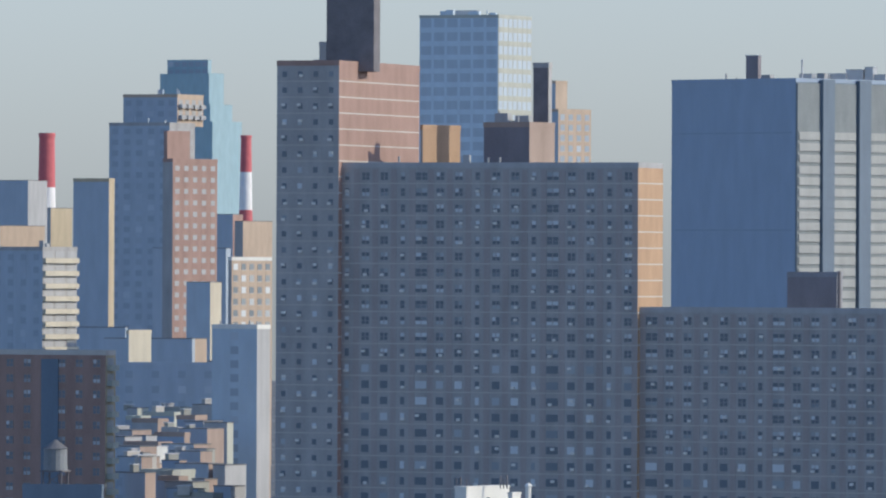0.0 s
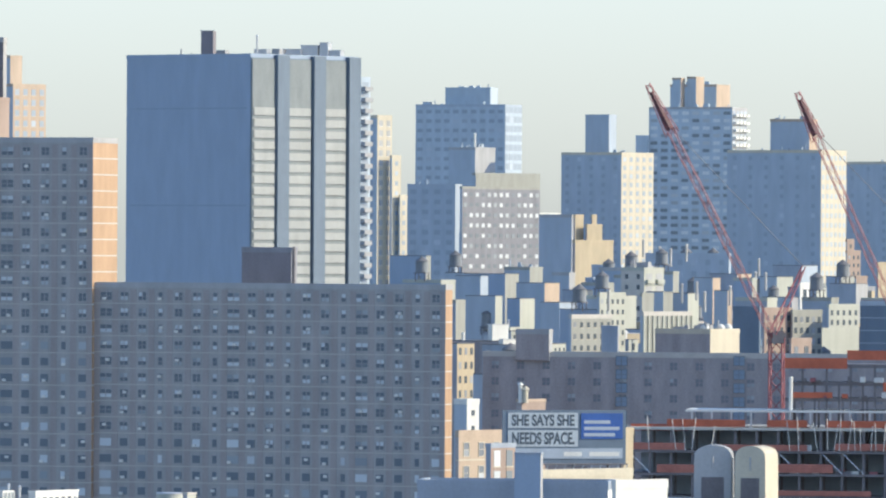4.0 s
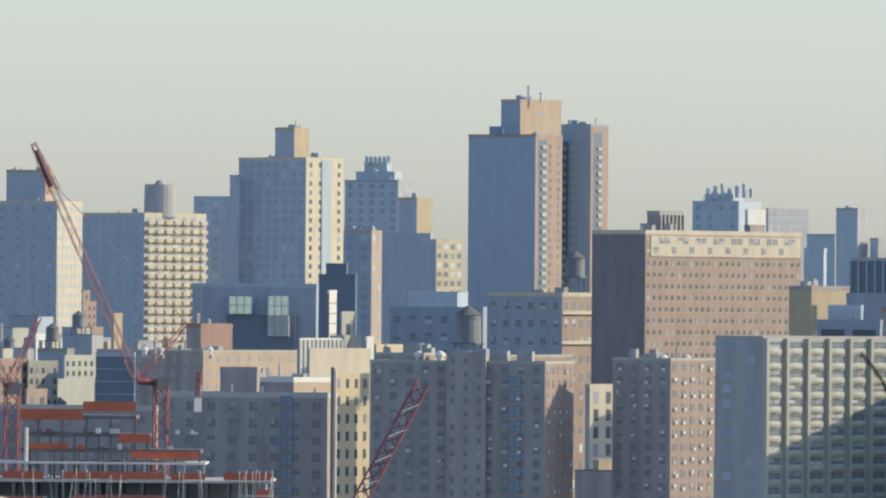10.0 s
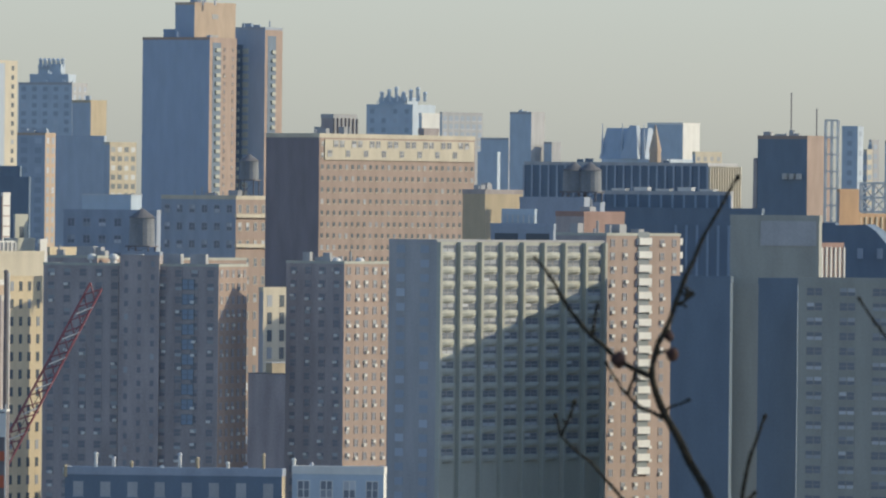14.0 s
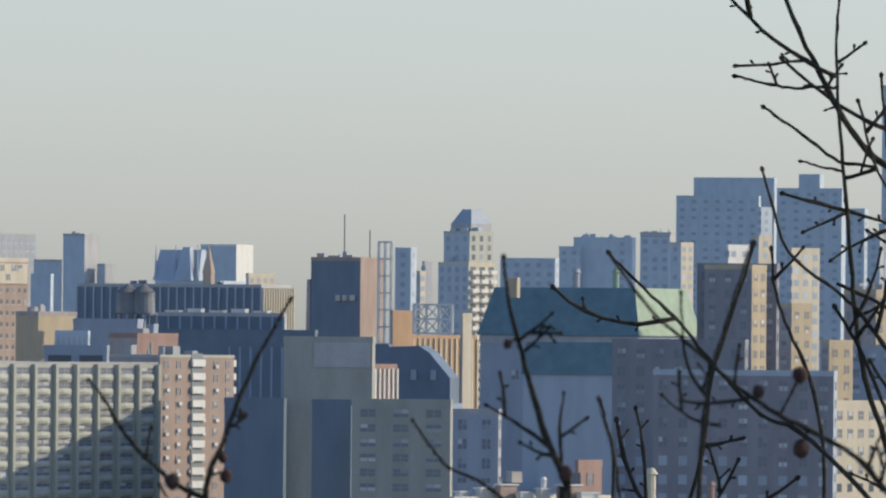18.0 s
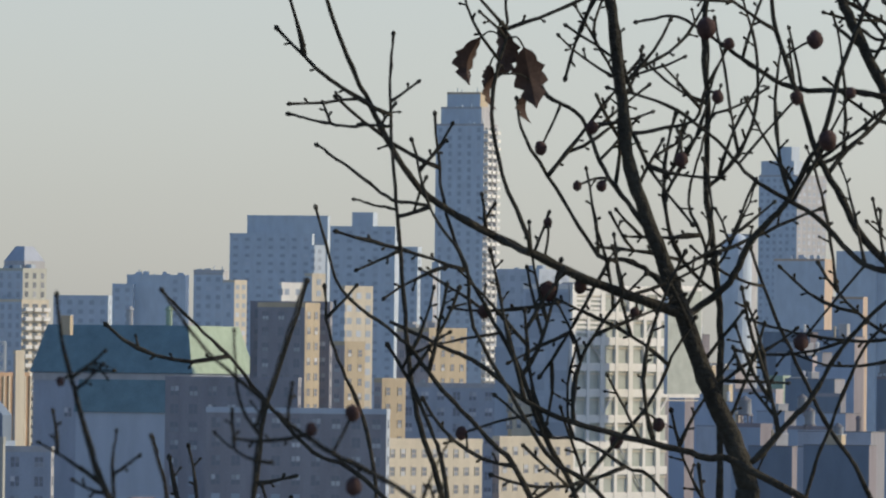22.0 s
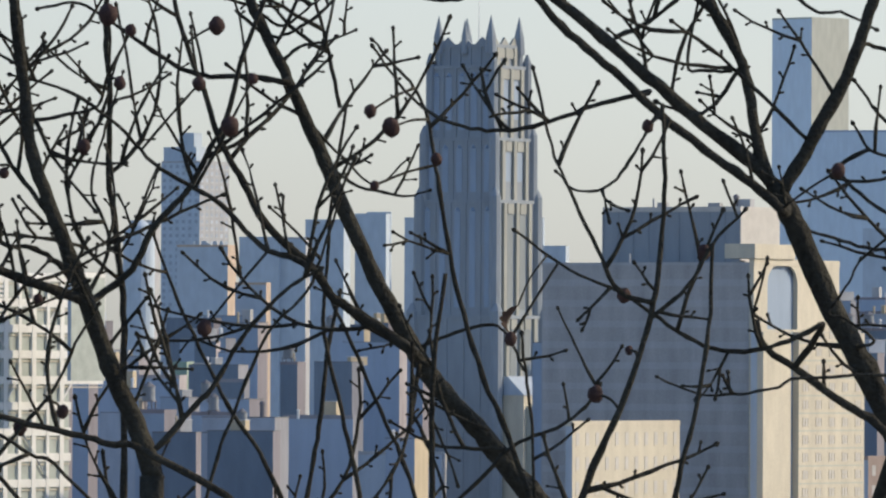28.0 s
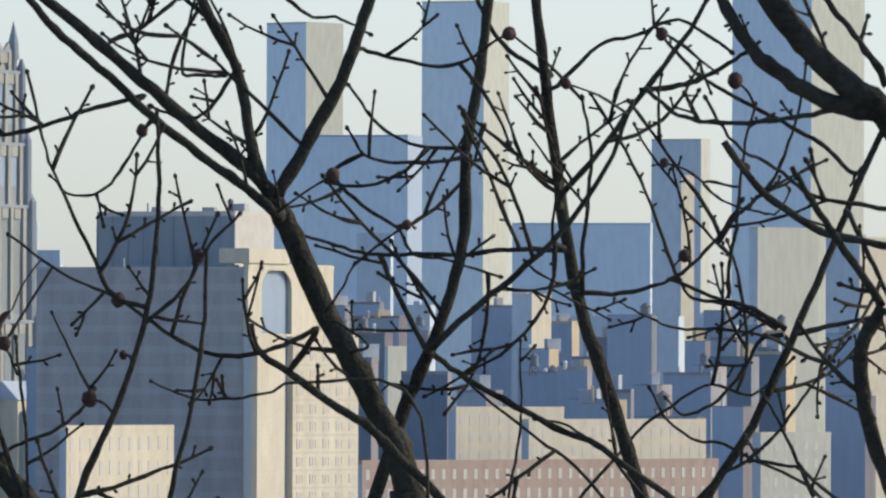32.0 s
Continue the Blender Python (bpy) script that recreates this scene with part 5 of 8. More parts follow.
def church_tower():
    d, ac, th = 2700, 375.9, 30
    wl, wr = dims(365.9, ac, 381.44, d, th, 20)
    e = thing("church_tower", "tall Gothic stone church tower stepping in to a crown of pinnacles", "church", frame_at(ac, d, th))
    stages = ((0, 83.0, 0.0), (83.0, 120.0, 1.6), (120.0, 140.0, 2.64), (140.0, 163.2, 3.96), (163.2, 170.0, 5.9))
    for k, (z0, z1, i) in enumerate(stages):
        x1, y1 = wr - i, wl - i
        part("stage", Geo().box(i, x1, i, y1, z0, z1), "gothic", e)
        part("string_course", Geo().box(i - 0.4, x1 + 0.4, i - 0.4, y1 + 0.4, z1 - 1.0, z1 + 0.05), "gothic", e)
        r = 2.3 - 0.25 * k
        for x in (i, x1):
            for y in (i, y1):
                part("corner_turret", Geo().prism(x, y, z0, z1 + 1.2, r, r * 0.94, 8).prism(x, y, z1 + 1.2, z1 + 4.0, r * 0.9, 0.4, 8), "gothic", e)
        lo, n = max(z0, 25), 5
        for q in range(1, n):  # ribs on the shaded front, with louvred slots between them
            y = i + (y1 - i) * q / n
            part("rib", Geo().box(i - 0.3, i, y - 0.5, y + 0.5, lo, z1 - 1.0), "gothic", e)
        if k in (1, 2, 3):
            for q in range(n):
                y = i + (y1 - i) * (q + 0.5) / n
                part("louvred_slot", Geo().box(i - 0.12, i, y - 1.1, y + 1.1, z0 + 2.5, z1 - 3.5).prism(i - 0.06, y, z1 - 3.5, z1 - 2.2, 1.1, 0.1, 4), "panel", e)
        for f in (0.2, 0.5, 0.8):  # piers on the sunlit flank, sunlight put into their paler colour
            x = i + (x1 - i) * f
            part("pier", Geo().box(x - 0.9, x + 0.9, i - 0.9, i, lo, z1 - 1.0), "dun", e)
        for f in (0.35, 0.65):
            x = i + (x1 - i) * f
            part("tall_window", Geo().box(x - 1.7, x + 1.7, i - 0.15, i, lo + (6 if k > 1 else 2), z1 - 4.5), "bay" if k < 2 else "panel", e)
            part("tracery", Geo().box(x - 1.9, x + 1.9, i - 0.6, i, z1 - 4.4, z1 - 1.2), "dun", e)
    z0, i = 170.0, 5.9
    for x, y, tall, r in ((i, i, 179.3, 2.0), (i, wl - i, 179.3, 2.0), (wr - i, i, 179.3, 2.0), (wr - i, wl - i, 179.3, 2.0), (i, wl / 2, 178.0, 1.3)):  # the crown
        part("pinnacle", Geo().prism(x, y, z0 - 3, z0 + 2.5, r, r * 0.85, 8).prism(x, y, z0 + 2.5, tall, r * 0.85, 0.08, 8), "gothic", e)
    for f in (0.17, 0.5, 0.83):
        y, x = i + (wl - 2 * i) * f, i + (wr - 2 * i) * f
        part("gablet", Geo().add([(i, y - 2.6, z0), (i, y + 2.6, z0), (i, y, z0 + 2.4), (i + 0.8, y - 2.6, z0), (i + 0.8, y + 2.6, z0), (i + 0.8, y, z0 + 2.4)],
                                 [(0, 2, 1), (3, 4, 5), (0, 3, 5, 2), (1, 2, 5, 4), (0, 1, 4, 3)]), "gothic", e)
        # flank gablets take the paler dun as if sunlit
        part("gablet", Geo().add([(x - 2.4, i, z0), (x + 2.4, i, z0), (x, i, z0 + 2.4), (x - 2.4, i + 0.8, z0), (x + 2.4, i + 0.8, z0), (x, i + 0.8, z0 + 2.4)],
                                 [(0, 1, 2), (3, 5, 4), (0, 2, 5, 3), (1, 4, 5, 2), (0, 3, 4, 1)]), "dun", e)
    part("flagpole", Geo().prism(wr / 2, wl / 2, z0 - 1, 186.0, 0.22, 0.08, 6), "metal", e)
    part("nave", Geo().box(2, 45, -9, 6, 0, 57.46), "cream", e)
    part("nave_roof", Geo().frustum(1.5, 45.5, -9.5, 6.5, 57.46, 63.5, 0.6, 6.5), "slate", e)
    for k in range(6):
        part("nave_buttress", Geo().box(4 + k * 7, 5.4 + k * 7, -11, -9, 0, 54.0), "stone", e)
    part("chancel", Geo().box(0, 40, wl - 2, wl + 14, 0, 41.0), "gothic", e)
    return e


church_tower()
# end wall behind the piers is dark blue, recess shade put into colour
b = block("college_block", "long grey college block with a cream sunlit end of deep piers", 381.0, 405.75, 416.1, 84.6, 1500, th=26, wall="brown", side="panel", cap="grey", lip=0.5, front=("band", 5, 0.06, 1.2, 3.7, "grey", "brown"))
xa = lambda a: 35.4 * (a - 405.75) / 10.35  # along the sunlit end
for x0, x1 in ((0.05, xa(407.4)), (xa(411.0), 35.4)):
    part("pier", Geo().box(x0, x1, -0.9, 0.02, 30, 84.1), "cream", b)
part("lintel", Geo().box(0.05, 35.4, -1.0, 0.02, 84.1, 85.3), "cream", b)
for sgn, x in ((1, xa(407.4)), (-1, xa(411.0))):  # rounded corners of the deep opening
    g = Geo()
    arc = [(x, 84.1)] + [(x + sgn * 4.0 * (1 - math.sin(math.pi / 2 * k / 5)), 84.1 - 3.2 * (1 - math.cos(math.pi / 2 * k / 5))) for k in range(6)]
    for y in (-0.9, -0.5):
        g.v += [(q, y, z) for q, z in arc]
    g.f = [tuple(range(7)), tuple(range(13, 6, -1))] + [(k, k + 7, (k + 1) % 7 + 7, (k + 1) % 7) for k in range(7)]
    g.m = [0] * 9
    part("arch_corner", g, "cream", b)
part("roof_slab", Geo().box(-0.5, xa(410.4), -1.4, 4.6, 85.3, 87.9), "cream", b, "overhanging cream roof slab")
block("roof_block", "wide grey roof plant block", 388.32, 404.7, 409.38, 95.1, 1530, th=28, wall="gothic", side="conc", parent=b, z0=60, front=("fin", 3.0, 0.2, 0.15, 3, "gothic"))
flue(404.2, 1536, 94.2, 2.6, 0.5, "steel", "short vent pipe on a roof plant block")
c = block("college_wing", "cream brick college wing with a dark upright slot", 406.0, 406.76, 418.99, 72.65, 1478, th=28, wall="slate", side="panel", cap="cream", lip=0.4)
wr = c["wr"]
xs_ = lambda a: wr * (a - 406.76) / 12.23
for x0, x1 in ((0.0, xs_(410.05)), (xs_(411.0), wr)):
    part("pier", Geo().box(x0, x1, -1.2, 0.02, 20, 72.2), "cream", c)
for k in range(11):
    z = 70.2 - k * 3.1
    part("storey_line", Geo().box(xs_(411.0), wr, -1.26, -1.15, z, z + 0.25), "stone", c)
    for q in range(5):
        x = xs_(411.0) + (wr - xs_(411.0)) * (q + 0.5) / 5
        part("window", window_mesh(2.0, 1.5, "cream", "conc"), None, c, at=Matrix.Translation((x, -1.2, z + 0.9)) @ pose(0, 0, 0, 0, 0, 90))
b = block("skyscraper", "plain blue glass skyscraper with a pale sunlit side", 408.35, 413.03, 417.44, 246.11, 4300, th=42, wall="palefar", side="stone", front=("band", 4, 0.1, 1.4, 4.4, "palefar", "palefar"))
b = block("skyscraper", "taller blue glass skyscraper with a pale sunlit side", 426.72, 434.07, 437.08, 259.64, 4350, th=24, wall="palefar", side="stone", front=("band", 4, 0.1, 1.4, 4.4, "palefar", "palefar"))
b = block("office_tower", "broad blue glass office slab", 412.75, 425.12, 426.85, 183.08, 4100, th=16, wall="palefar", side="clad", front=("band", 4, 0.1, 1.4, 4.4, "palefar", "palefar"))
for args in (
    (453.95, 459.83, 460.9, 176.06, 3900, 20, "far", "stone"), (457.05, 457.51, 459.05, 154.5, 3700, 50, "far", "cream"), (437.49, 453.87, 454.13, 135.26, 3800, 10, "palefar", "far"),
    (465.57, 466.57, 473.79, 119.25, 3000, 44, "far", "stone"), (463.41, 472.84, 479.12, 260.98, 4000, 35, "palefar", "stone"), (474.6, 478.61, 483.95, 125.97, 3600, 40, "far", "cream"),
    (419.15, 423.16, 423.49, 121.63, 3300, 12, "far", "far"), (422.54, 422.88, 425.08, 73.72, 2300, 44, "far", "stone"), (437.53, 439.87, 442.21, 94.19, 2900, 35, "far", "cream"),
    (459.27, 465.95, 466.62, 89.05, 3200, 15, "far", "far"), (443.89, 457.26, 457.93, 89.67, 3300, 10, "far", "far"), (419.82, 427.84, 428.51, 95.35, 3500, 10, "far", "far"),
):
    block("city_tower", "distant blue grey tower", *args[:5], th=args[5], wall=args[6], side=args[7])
for label, args in (
    ("cream stone college building with tall windows", (384.15, 384.95, 397.92, 56.67, 1440, 30, "slate", "cream")),
    ("long cream stone hall with columns", (430.04, 430.98, 443.94, 58.31, 2000, 44, "slate", "cream")),
    ("cream stone hall with tall windows", (438.74, 439.61, 461.0, 55.69, 1950, 44, "slate", "cream")),
    ("cream stone hall behind bare branches", (466.02, 467.02, 475.37, 52.95, 1950, 44, "slate", "stone")),
    ("pale stone terrace low in the haze", (419.24, 419.91, 464.03, 47.45, 1800, 44, "slate", "rose")),
    ("dark shaded terrace at the foot of the church", (344.06, 369.46, 370.13, 43.07, 2300, 8, "slate", "grey")),
    ("small pale house beside the church", (383.14, 383.47, 386.14, 58.77, 2000, 44, "slate", "cream")),
):
    block("college_building", label, *args[:5], th=args[5], wall=args[6], side=args[7], flank=("win", 3.4, 1.1, 2.2, 4.2, args[7], "conc"))
e = block("green_roofed_house", "low house with a pale green copper roof", 345.72, 348.73, 353.07, 49.57, 2400, th=45, wall="slate", side="slate", roof="copper", cap="copper")
part("roof", Geo().frustum(-1, e["wr"] + 1, -1, e["wl"] + 1, 44.27, 51.81, 3, 3), "copper", e)
e = block("green_roofed_house", "low house with a pale green copper roof", 336.67, 339.34, 344.02, 62.76, 2600, th=45, wall="slate", side="grey", roof="copper", cap="copper")
part("roof", Geo().frustum(-1, e["wr"] + 1, -1, e["wl"] + 1, 58.93, 67.62, 3, 3), "copper", e)

# ---- named houses among the low roofs ----
block("loft_house", "pale grey loft house with a sunlit cream end", 85.56, 88.3, 90.63, 60.81, 2150, th=35, wall="conc", side="stone", front=("win", 2.8, 1.0, 1.2, 2.7, "conc", "pane"), flank=("balc", 4.4, 0.8, 1.0, 3.2, "stone"))
block("row_house", "row of low cream houses with pipes on their roofs", 82.79, 83.05, 86.12, 55.4, 1950, th=35, wall="slate", side="stone", flank=("win", 2.0, 0.8, 1.1, 2.4, "cream", "pane"))
block("row_house", "small cream house among dark roofs", 87.85, 88.06, 89.46, 55.29, 1960, th=35, wall="slate", side="dun")
block("warehouse", "cream stone warehouse with a battlement of close piers", 88.01, 88.27, 94.01, 52.4, 1760, th=40, wall="slate", side="dun", cap="conc", flank=("fin", 1.5, 0.5, 0.25, 3, "stone"))
block("warehouse", "cream stone warehouse with rows of small windows", 79.47, 79.74, 84.54, 51.86, 1740, th=40, wall="slate", side="dun", cap="conc", flank=("win", 2.0, 0.8, 1.1, 2.4, "cream", "pane"))
block("stair_house", "plain dark roof stair house", 83.28, 85.22, 85.35, 49.96, 1700, th=8, wall="navy")
block("low_building", "dark house with a hipped roof shape in shade", 98.81, 101.95, 102.15, 54.54, 1620, th=10, wall="deepblue")
block("brick_house", "pink brick house with windows in deep reveals", 102.35, 102.55, 105.82, 53.74, 1710, th=40, wall="umber", side="rose", flank=("win", 2.0, 0.8, 1.1, 2.4, "cream", "pane"))
block("stone_house", "cream stone house with a close grid of windows", 105.83, 105.89, 109.37, 53.29, 1715, th=40, wall="umber", side="dun", flank=("win", 1.9, 0.9, 1.2, 2.2, "cream", "pane"))
block("belvedere", "slim white belvedere tower with an open arch", 106.54, 106.74, 107.87, 57.41, 2100, th=40, wall="far", side="white", flank=("win", 3.0, 1.4, 3.0, 4.5, "white", "pane"))
block("stepped_block", "cream stepped block at the foot of a tower", 109.47, 109.61, 112.48, 56.51, 2320, th=40, wall="slate", side="stone", flank=("win", 2.0, 0.8, 1.1, 2.4, "cream", "pane"))
block("stepped_block", "cream block with rows of square windows", 110.03, 110.16, 113.7, 52.68, 2010, th=40, wall="slate", side="stone", flank=("win", 2.0, 0.9, 1.2, 2.3, "stone", "pane"))
block("low_building", "plain cream parapet wall", 109.18, 109.31, 113.72, 48.86, 1805, th=40, wall="slate", side="stone")
block("brick_block", "rose brick stepped block", 112.11, 112.24, 113.11, 69.01, 2550, th=40, wall="slate", side="rose", flank=("win", 2.0, 0.8, 1.1, 2.4, "rose", "pane"))
block("brick_block", "rose brick block with a plain upper wall", 112.12, 112.25, 113.85, 65.6, 2540, th=40, wall="slate", side="rose", flank=("win", 2.0, 0.8, 1.1, 2.4, "rose", "pane"))
block("brick_block", "rose and grey low block", 112.27, 113.34, 114.68, 58.09, 2500, th=40, wall="slate", side="rose")
block("chimney_block", "tan chimney block on a roof", 115.8, 115.94, 116.94, 62.27, 2400, th=40, wall="umber", side="tan")
block("stair_house", "dark penthouse with a pale string line", 113.83, 118.38, 118.51, 55.77, 1610, th=8, wall="deepblue", cap="slate", lines=(2.4, "slate"))
block("brick_house", "tan brick house with white window trims", 105.52, 105.72, 108.12, 49.75, 1500, th=40, wall="umber", side="rose", flank=("win", 2.2, 1.1, 1.5, 2.6, "white", "pane"))
block("arched_hall", "dark blue hall with a rounded stepped roof", 140.96, 143.36, 143.56, 76.39, 2300, th=12, wall="deepblue")
block("arched_hall", "dark blue hall shoulder below a rounded roof", 140.1, 144.44, 144.64, 73.45, 2290, th=12, wall="deepblue")
block("chimney_block", "white and red banded chimney block", 141.31, 141.38, 142.25, 68.86, 2150, th=35, wall="red", side="white", lines=(2.6, "red"))
block("belfry", "small cream stone belfry with an arched opening", 142.74, 142.87, 144.34, 63.56, 1960, th=35, wall="grey", side="stone", flank=("win", 4.0, 1.6, 3.4, 7.0, "cream", "pane"))
block("low_building", "cream base wall below a belfry", 141.56, 141.76, 145.23, 58.06, 1955, th=35, wall="grey", side="stone")
block("low_building", "pale roof with a close white railing", 137.75, 137.95, 142.89, 57.96, 1800, th=40, wall="grey", side="grey", flank=("fin", 1.3, 0.35, 0.3, 3, "white"), cap="white", lip=0.4)
block("chimney_block", "small white chimney block", 145.77, 145.83, 146.64, 58.42, 1800, th=35, wall="grey", side="white")
block("stair_house", "tan stucco stair house", 146.91, 146.98, 150.12, 57.85, 1560, th=40, wall="tan", side="gold")
block("loft_building", "broad blue shaded loft building under tanks and pipes", 88.42, 98.3, 98.56, 64.52, 2340, th=10, wall="slate", front=("win", 4.0, 1.4, 1.5, 3.2, "slate", "panefar"))
block("loft_building", "blue shaded loft building with a low parapet", 99.59, 109.07, 109.34, 57.11, 2370, th=10, wall="slate", front=("win", 4.0, 1.4, 1.5, 3.2, "slate", "panefar"))
block("loft_building", "small blue shaded loft building", 82.09, 85.56, 85.83, 61.11, 2380, th=10, wall="slate")
for a, d, z, r in (
    (84.1, 2350, 58.68, 1.9),
    (94.12, 2300, 54.04, 1.8),
    (96.43, 2450, 61.96, 1.9),
    (103.61, 2250, 52.16, 1.7),
    (102.13, 2300, 54.18, 1.6),
    (86.77, 2160, 58.85, 1.3),
    (106.94, 2350, 54.05, 1.6),
    (133.51, 2080, 63.93, 1.3),
):
    water_tank(a, d + 12, z - 2.6, r * 0.9, 3.0, 2.4)
for a, d, z in (
    (90.08, 2300, 65.92),
    (91.42, 2310, 65.34),
    (93.28, 2320, 66.61),
    (88.21, 2310, 67.75),
    (101.84, 2350, 62.7),
    (101.45, 2250, 59.33),
    (102.65, 2250, 59.2),
    (94.52, 2100, 57.22),
    (92.78, 2100, 56.63),
    (84.12, 1945, 55.57),
    (95.46, 1990, 55.25),
    (98.46, 2050, 56.37),
    (125.83, 1760, 62.66),
    (133.09, 2060, 68.43),
    (127.17, 1765, 61.49),
    (120.84, 1705, 57.42),
):
    flue(a, d, z - 4.5, 4.5, 0.36, "conc", "white flue pipe standing among dark roofs")

# ---- the carpet of low roofs ----
def carpet():
    rng = random.Random(7)
    # walls: mostly blue shade tones for the fronts; sides: sunlit tones
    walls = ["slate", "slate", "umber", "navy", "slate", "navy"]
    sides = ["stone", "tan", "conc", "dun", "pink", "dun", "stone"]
    for a0, a1, d0, d1, z0, z1, n in (
        (-52, -20, 1500, 2200, 20, 44, 14), (54.86, 126.44, 1650, 2700, 34, 54, 84), (126.44, 167.21, 1700, 2500, 38, 52, 24),
        (159.19, 231.0, 1500, 2400, 30, 48, 14), (247.05, 313.67, 1300, 2400, 18, 50, 34), (321.68, 368.01, 1700, 2900, 40, 82, 50),
        (384.05, 481.82, 2000, 3100, 46, 92, 70),
    ):
        for i in range(n):
            d = d0 + (d1 - d0) * ((i + rng.random()) / n)
            k = (d - d0) / (d1 - d0)
            a = a0 + (a1 - a0) * rng.random()
            z = max(14, z0 + (z1 - z0) * (0.25 + 0.75 * k) * (0.85 + 0.3 * rng.random()))
            w, s = rng.uniform(5, 17) / d * 1000, rng.uniform(3, 11) / d * 1000 * (0.62 if a < 126.44 else 1.0 if a < 320 else 0.3)
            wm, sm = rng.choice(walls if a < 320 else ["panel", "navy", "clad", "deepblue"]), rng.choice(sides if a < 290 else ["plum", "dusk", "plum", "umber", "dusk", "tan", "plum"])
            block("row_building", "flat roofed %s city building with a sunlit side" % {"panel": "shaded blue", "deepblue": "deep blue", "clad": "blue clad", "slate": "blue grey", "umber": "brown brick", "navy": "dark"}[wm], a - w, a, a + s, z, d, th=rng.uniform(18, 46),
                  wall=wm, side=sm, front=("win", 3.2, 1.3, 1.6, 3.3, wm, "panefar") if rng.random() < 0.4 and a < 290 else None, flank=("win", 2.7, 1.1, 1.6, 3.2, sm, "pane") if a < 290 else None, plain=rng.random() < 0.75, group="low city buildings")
            r = rng.random()
            if r < 0.22:
                water_tank(a - w * rng.uniform(0.1, 0.9), d + 6, z - 0.9, rng.choice([1.2, 1.5, 1.8]), rng.choice([2.5, 3.1]), rng.choice([1.2, 2.0, 2.8]))
            elif r < 0.8:
                roof_box(a - w * rng.uniform(0.0, 0.6), d + 5, z - 0.9, rng.uniform(1.5, 5), rng.uniform(2.2, 5.2), m=rng.choice(["conc", "white", "grey", "tan", "cream"] if a < 320 else ["grey", "navy", "tan"]), lit=rng.random() < 0.6)
            for k in range(rng.choice([0, 0, 1, 1])):
                flue(a - w * rng.uniform(0, 0.8), d + 4, z - 0.9, rng.uniform(1.8, 4.0), rng.uniform(0.25, 0.6), rng.choice(["white", "metal", "tan", "steel"]), "upright chimney pipe on a city roof")


carpet()

# ---- the bare oaks in front of the lookout ----
def smooth(pts, n):
    """A rounded line through the points."""
    out = []
    p = [pts[0] * 2 - pts[1]] + pts + [pts[-1] * 2 - pts[-2]]
    for i in range(1, len(p) - 2):
        for k in range(n):
            t = k / n
            out.append(0.5 * ((2 * p[i]) + (p[i + 1] - p[i - 1]) * t + (2 * p[i - 1] - 5 * p[i] + 4 * p[i + 1] - p[i + 2]) * t * t + (3 * p[i] - p[i - 1] - 3 * p[i + 1] + p[i + 2]) * t ** 3))
    return out + [pts[-1]]


def tube(g, line, r0, r1, rng, n=7, knob=0.16, bud=False):
    """A tapering, knobbly stem along a line."""
    m = len(line)
    prev, rings = None, []
    for i, c in enumerate(line):
        w = (line[min(i + 1, m - 1)] - line[max(i - 1, 0)]).normalized()
        u = (prev - w * prev.dot(w)).normalized() if prev is not None else w.orthogonal().normalized()
        prev = u
        v = w.cross(u)
        r = r0 + (r1 - r0) * (i / (m - 1)) ** 0.85
        r *= 1 + knob * rng.uniform(-0.5, 1.0) * (1.0 if rng.random() < 0.35 else 0.25)
        rings.append([c + r * (1 + 0.1 * rng.uniform(-1, 1)) * (math.cos(2 * math.pi * k / n) * u + math.sin(2 * math.pi * k / n) * v) for k in range(n)])
    if bud:
        w = (line[-1] - line[-2]).normalized()
        for f, s in ((1.0, 1.7), (2.6, 1.9), (4.4, 0.4)):
            rings.append([line[-1] + w * r1 * f + (p - line[-1]).normalized() * r1 * s for p in rings[m - 1]])
    vs = [p for q in rings for p in q]
    fs = []
    for i in range(len(rings) - 1):
        for k in range(n):
            a, b = i * n + k, i * n + (k + 1) % n
            fs.append((a, b, b + n, a + n))
    fs.append(tuple(range(n - 1, -1, -1)))
    fs.append(tuple(len(vs) - n + k for k in range(n)))
    g.add(vs, fs)


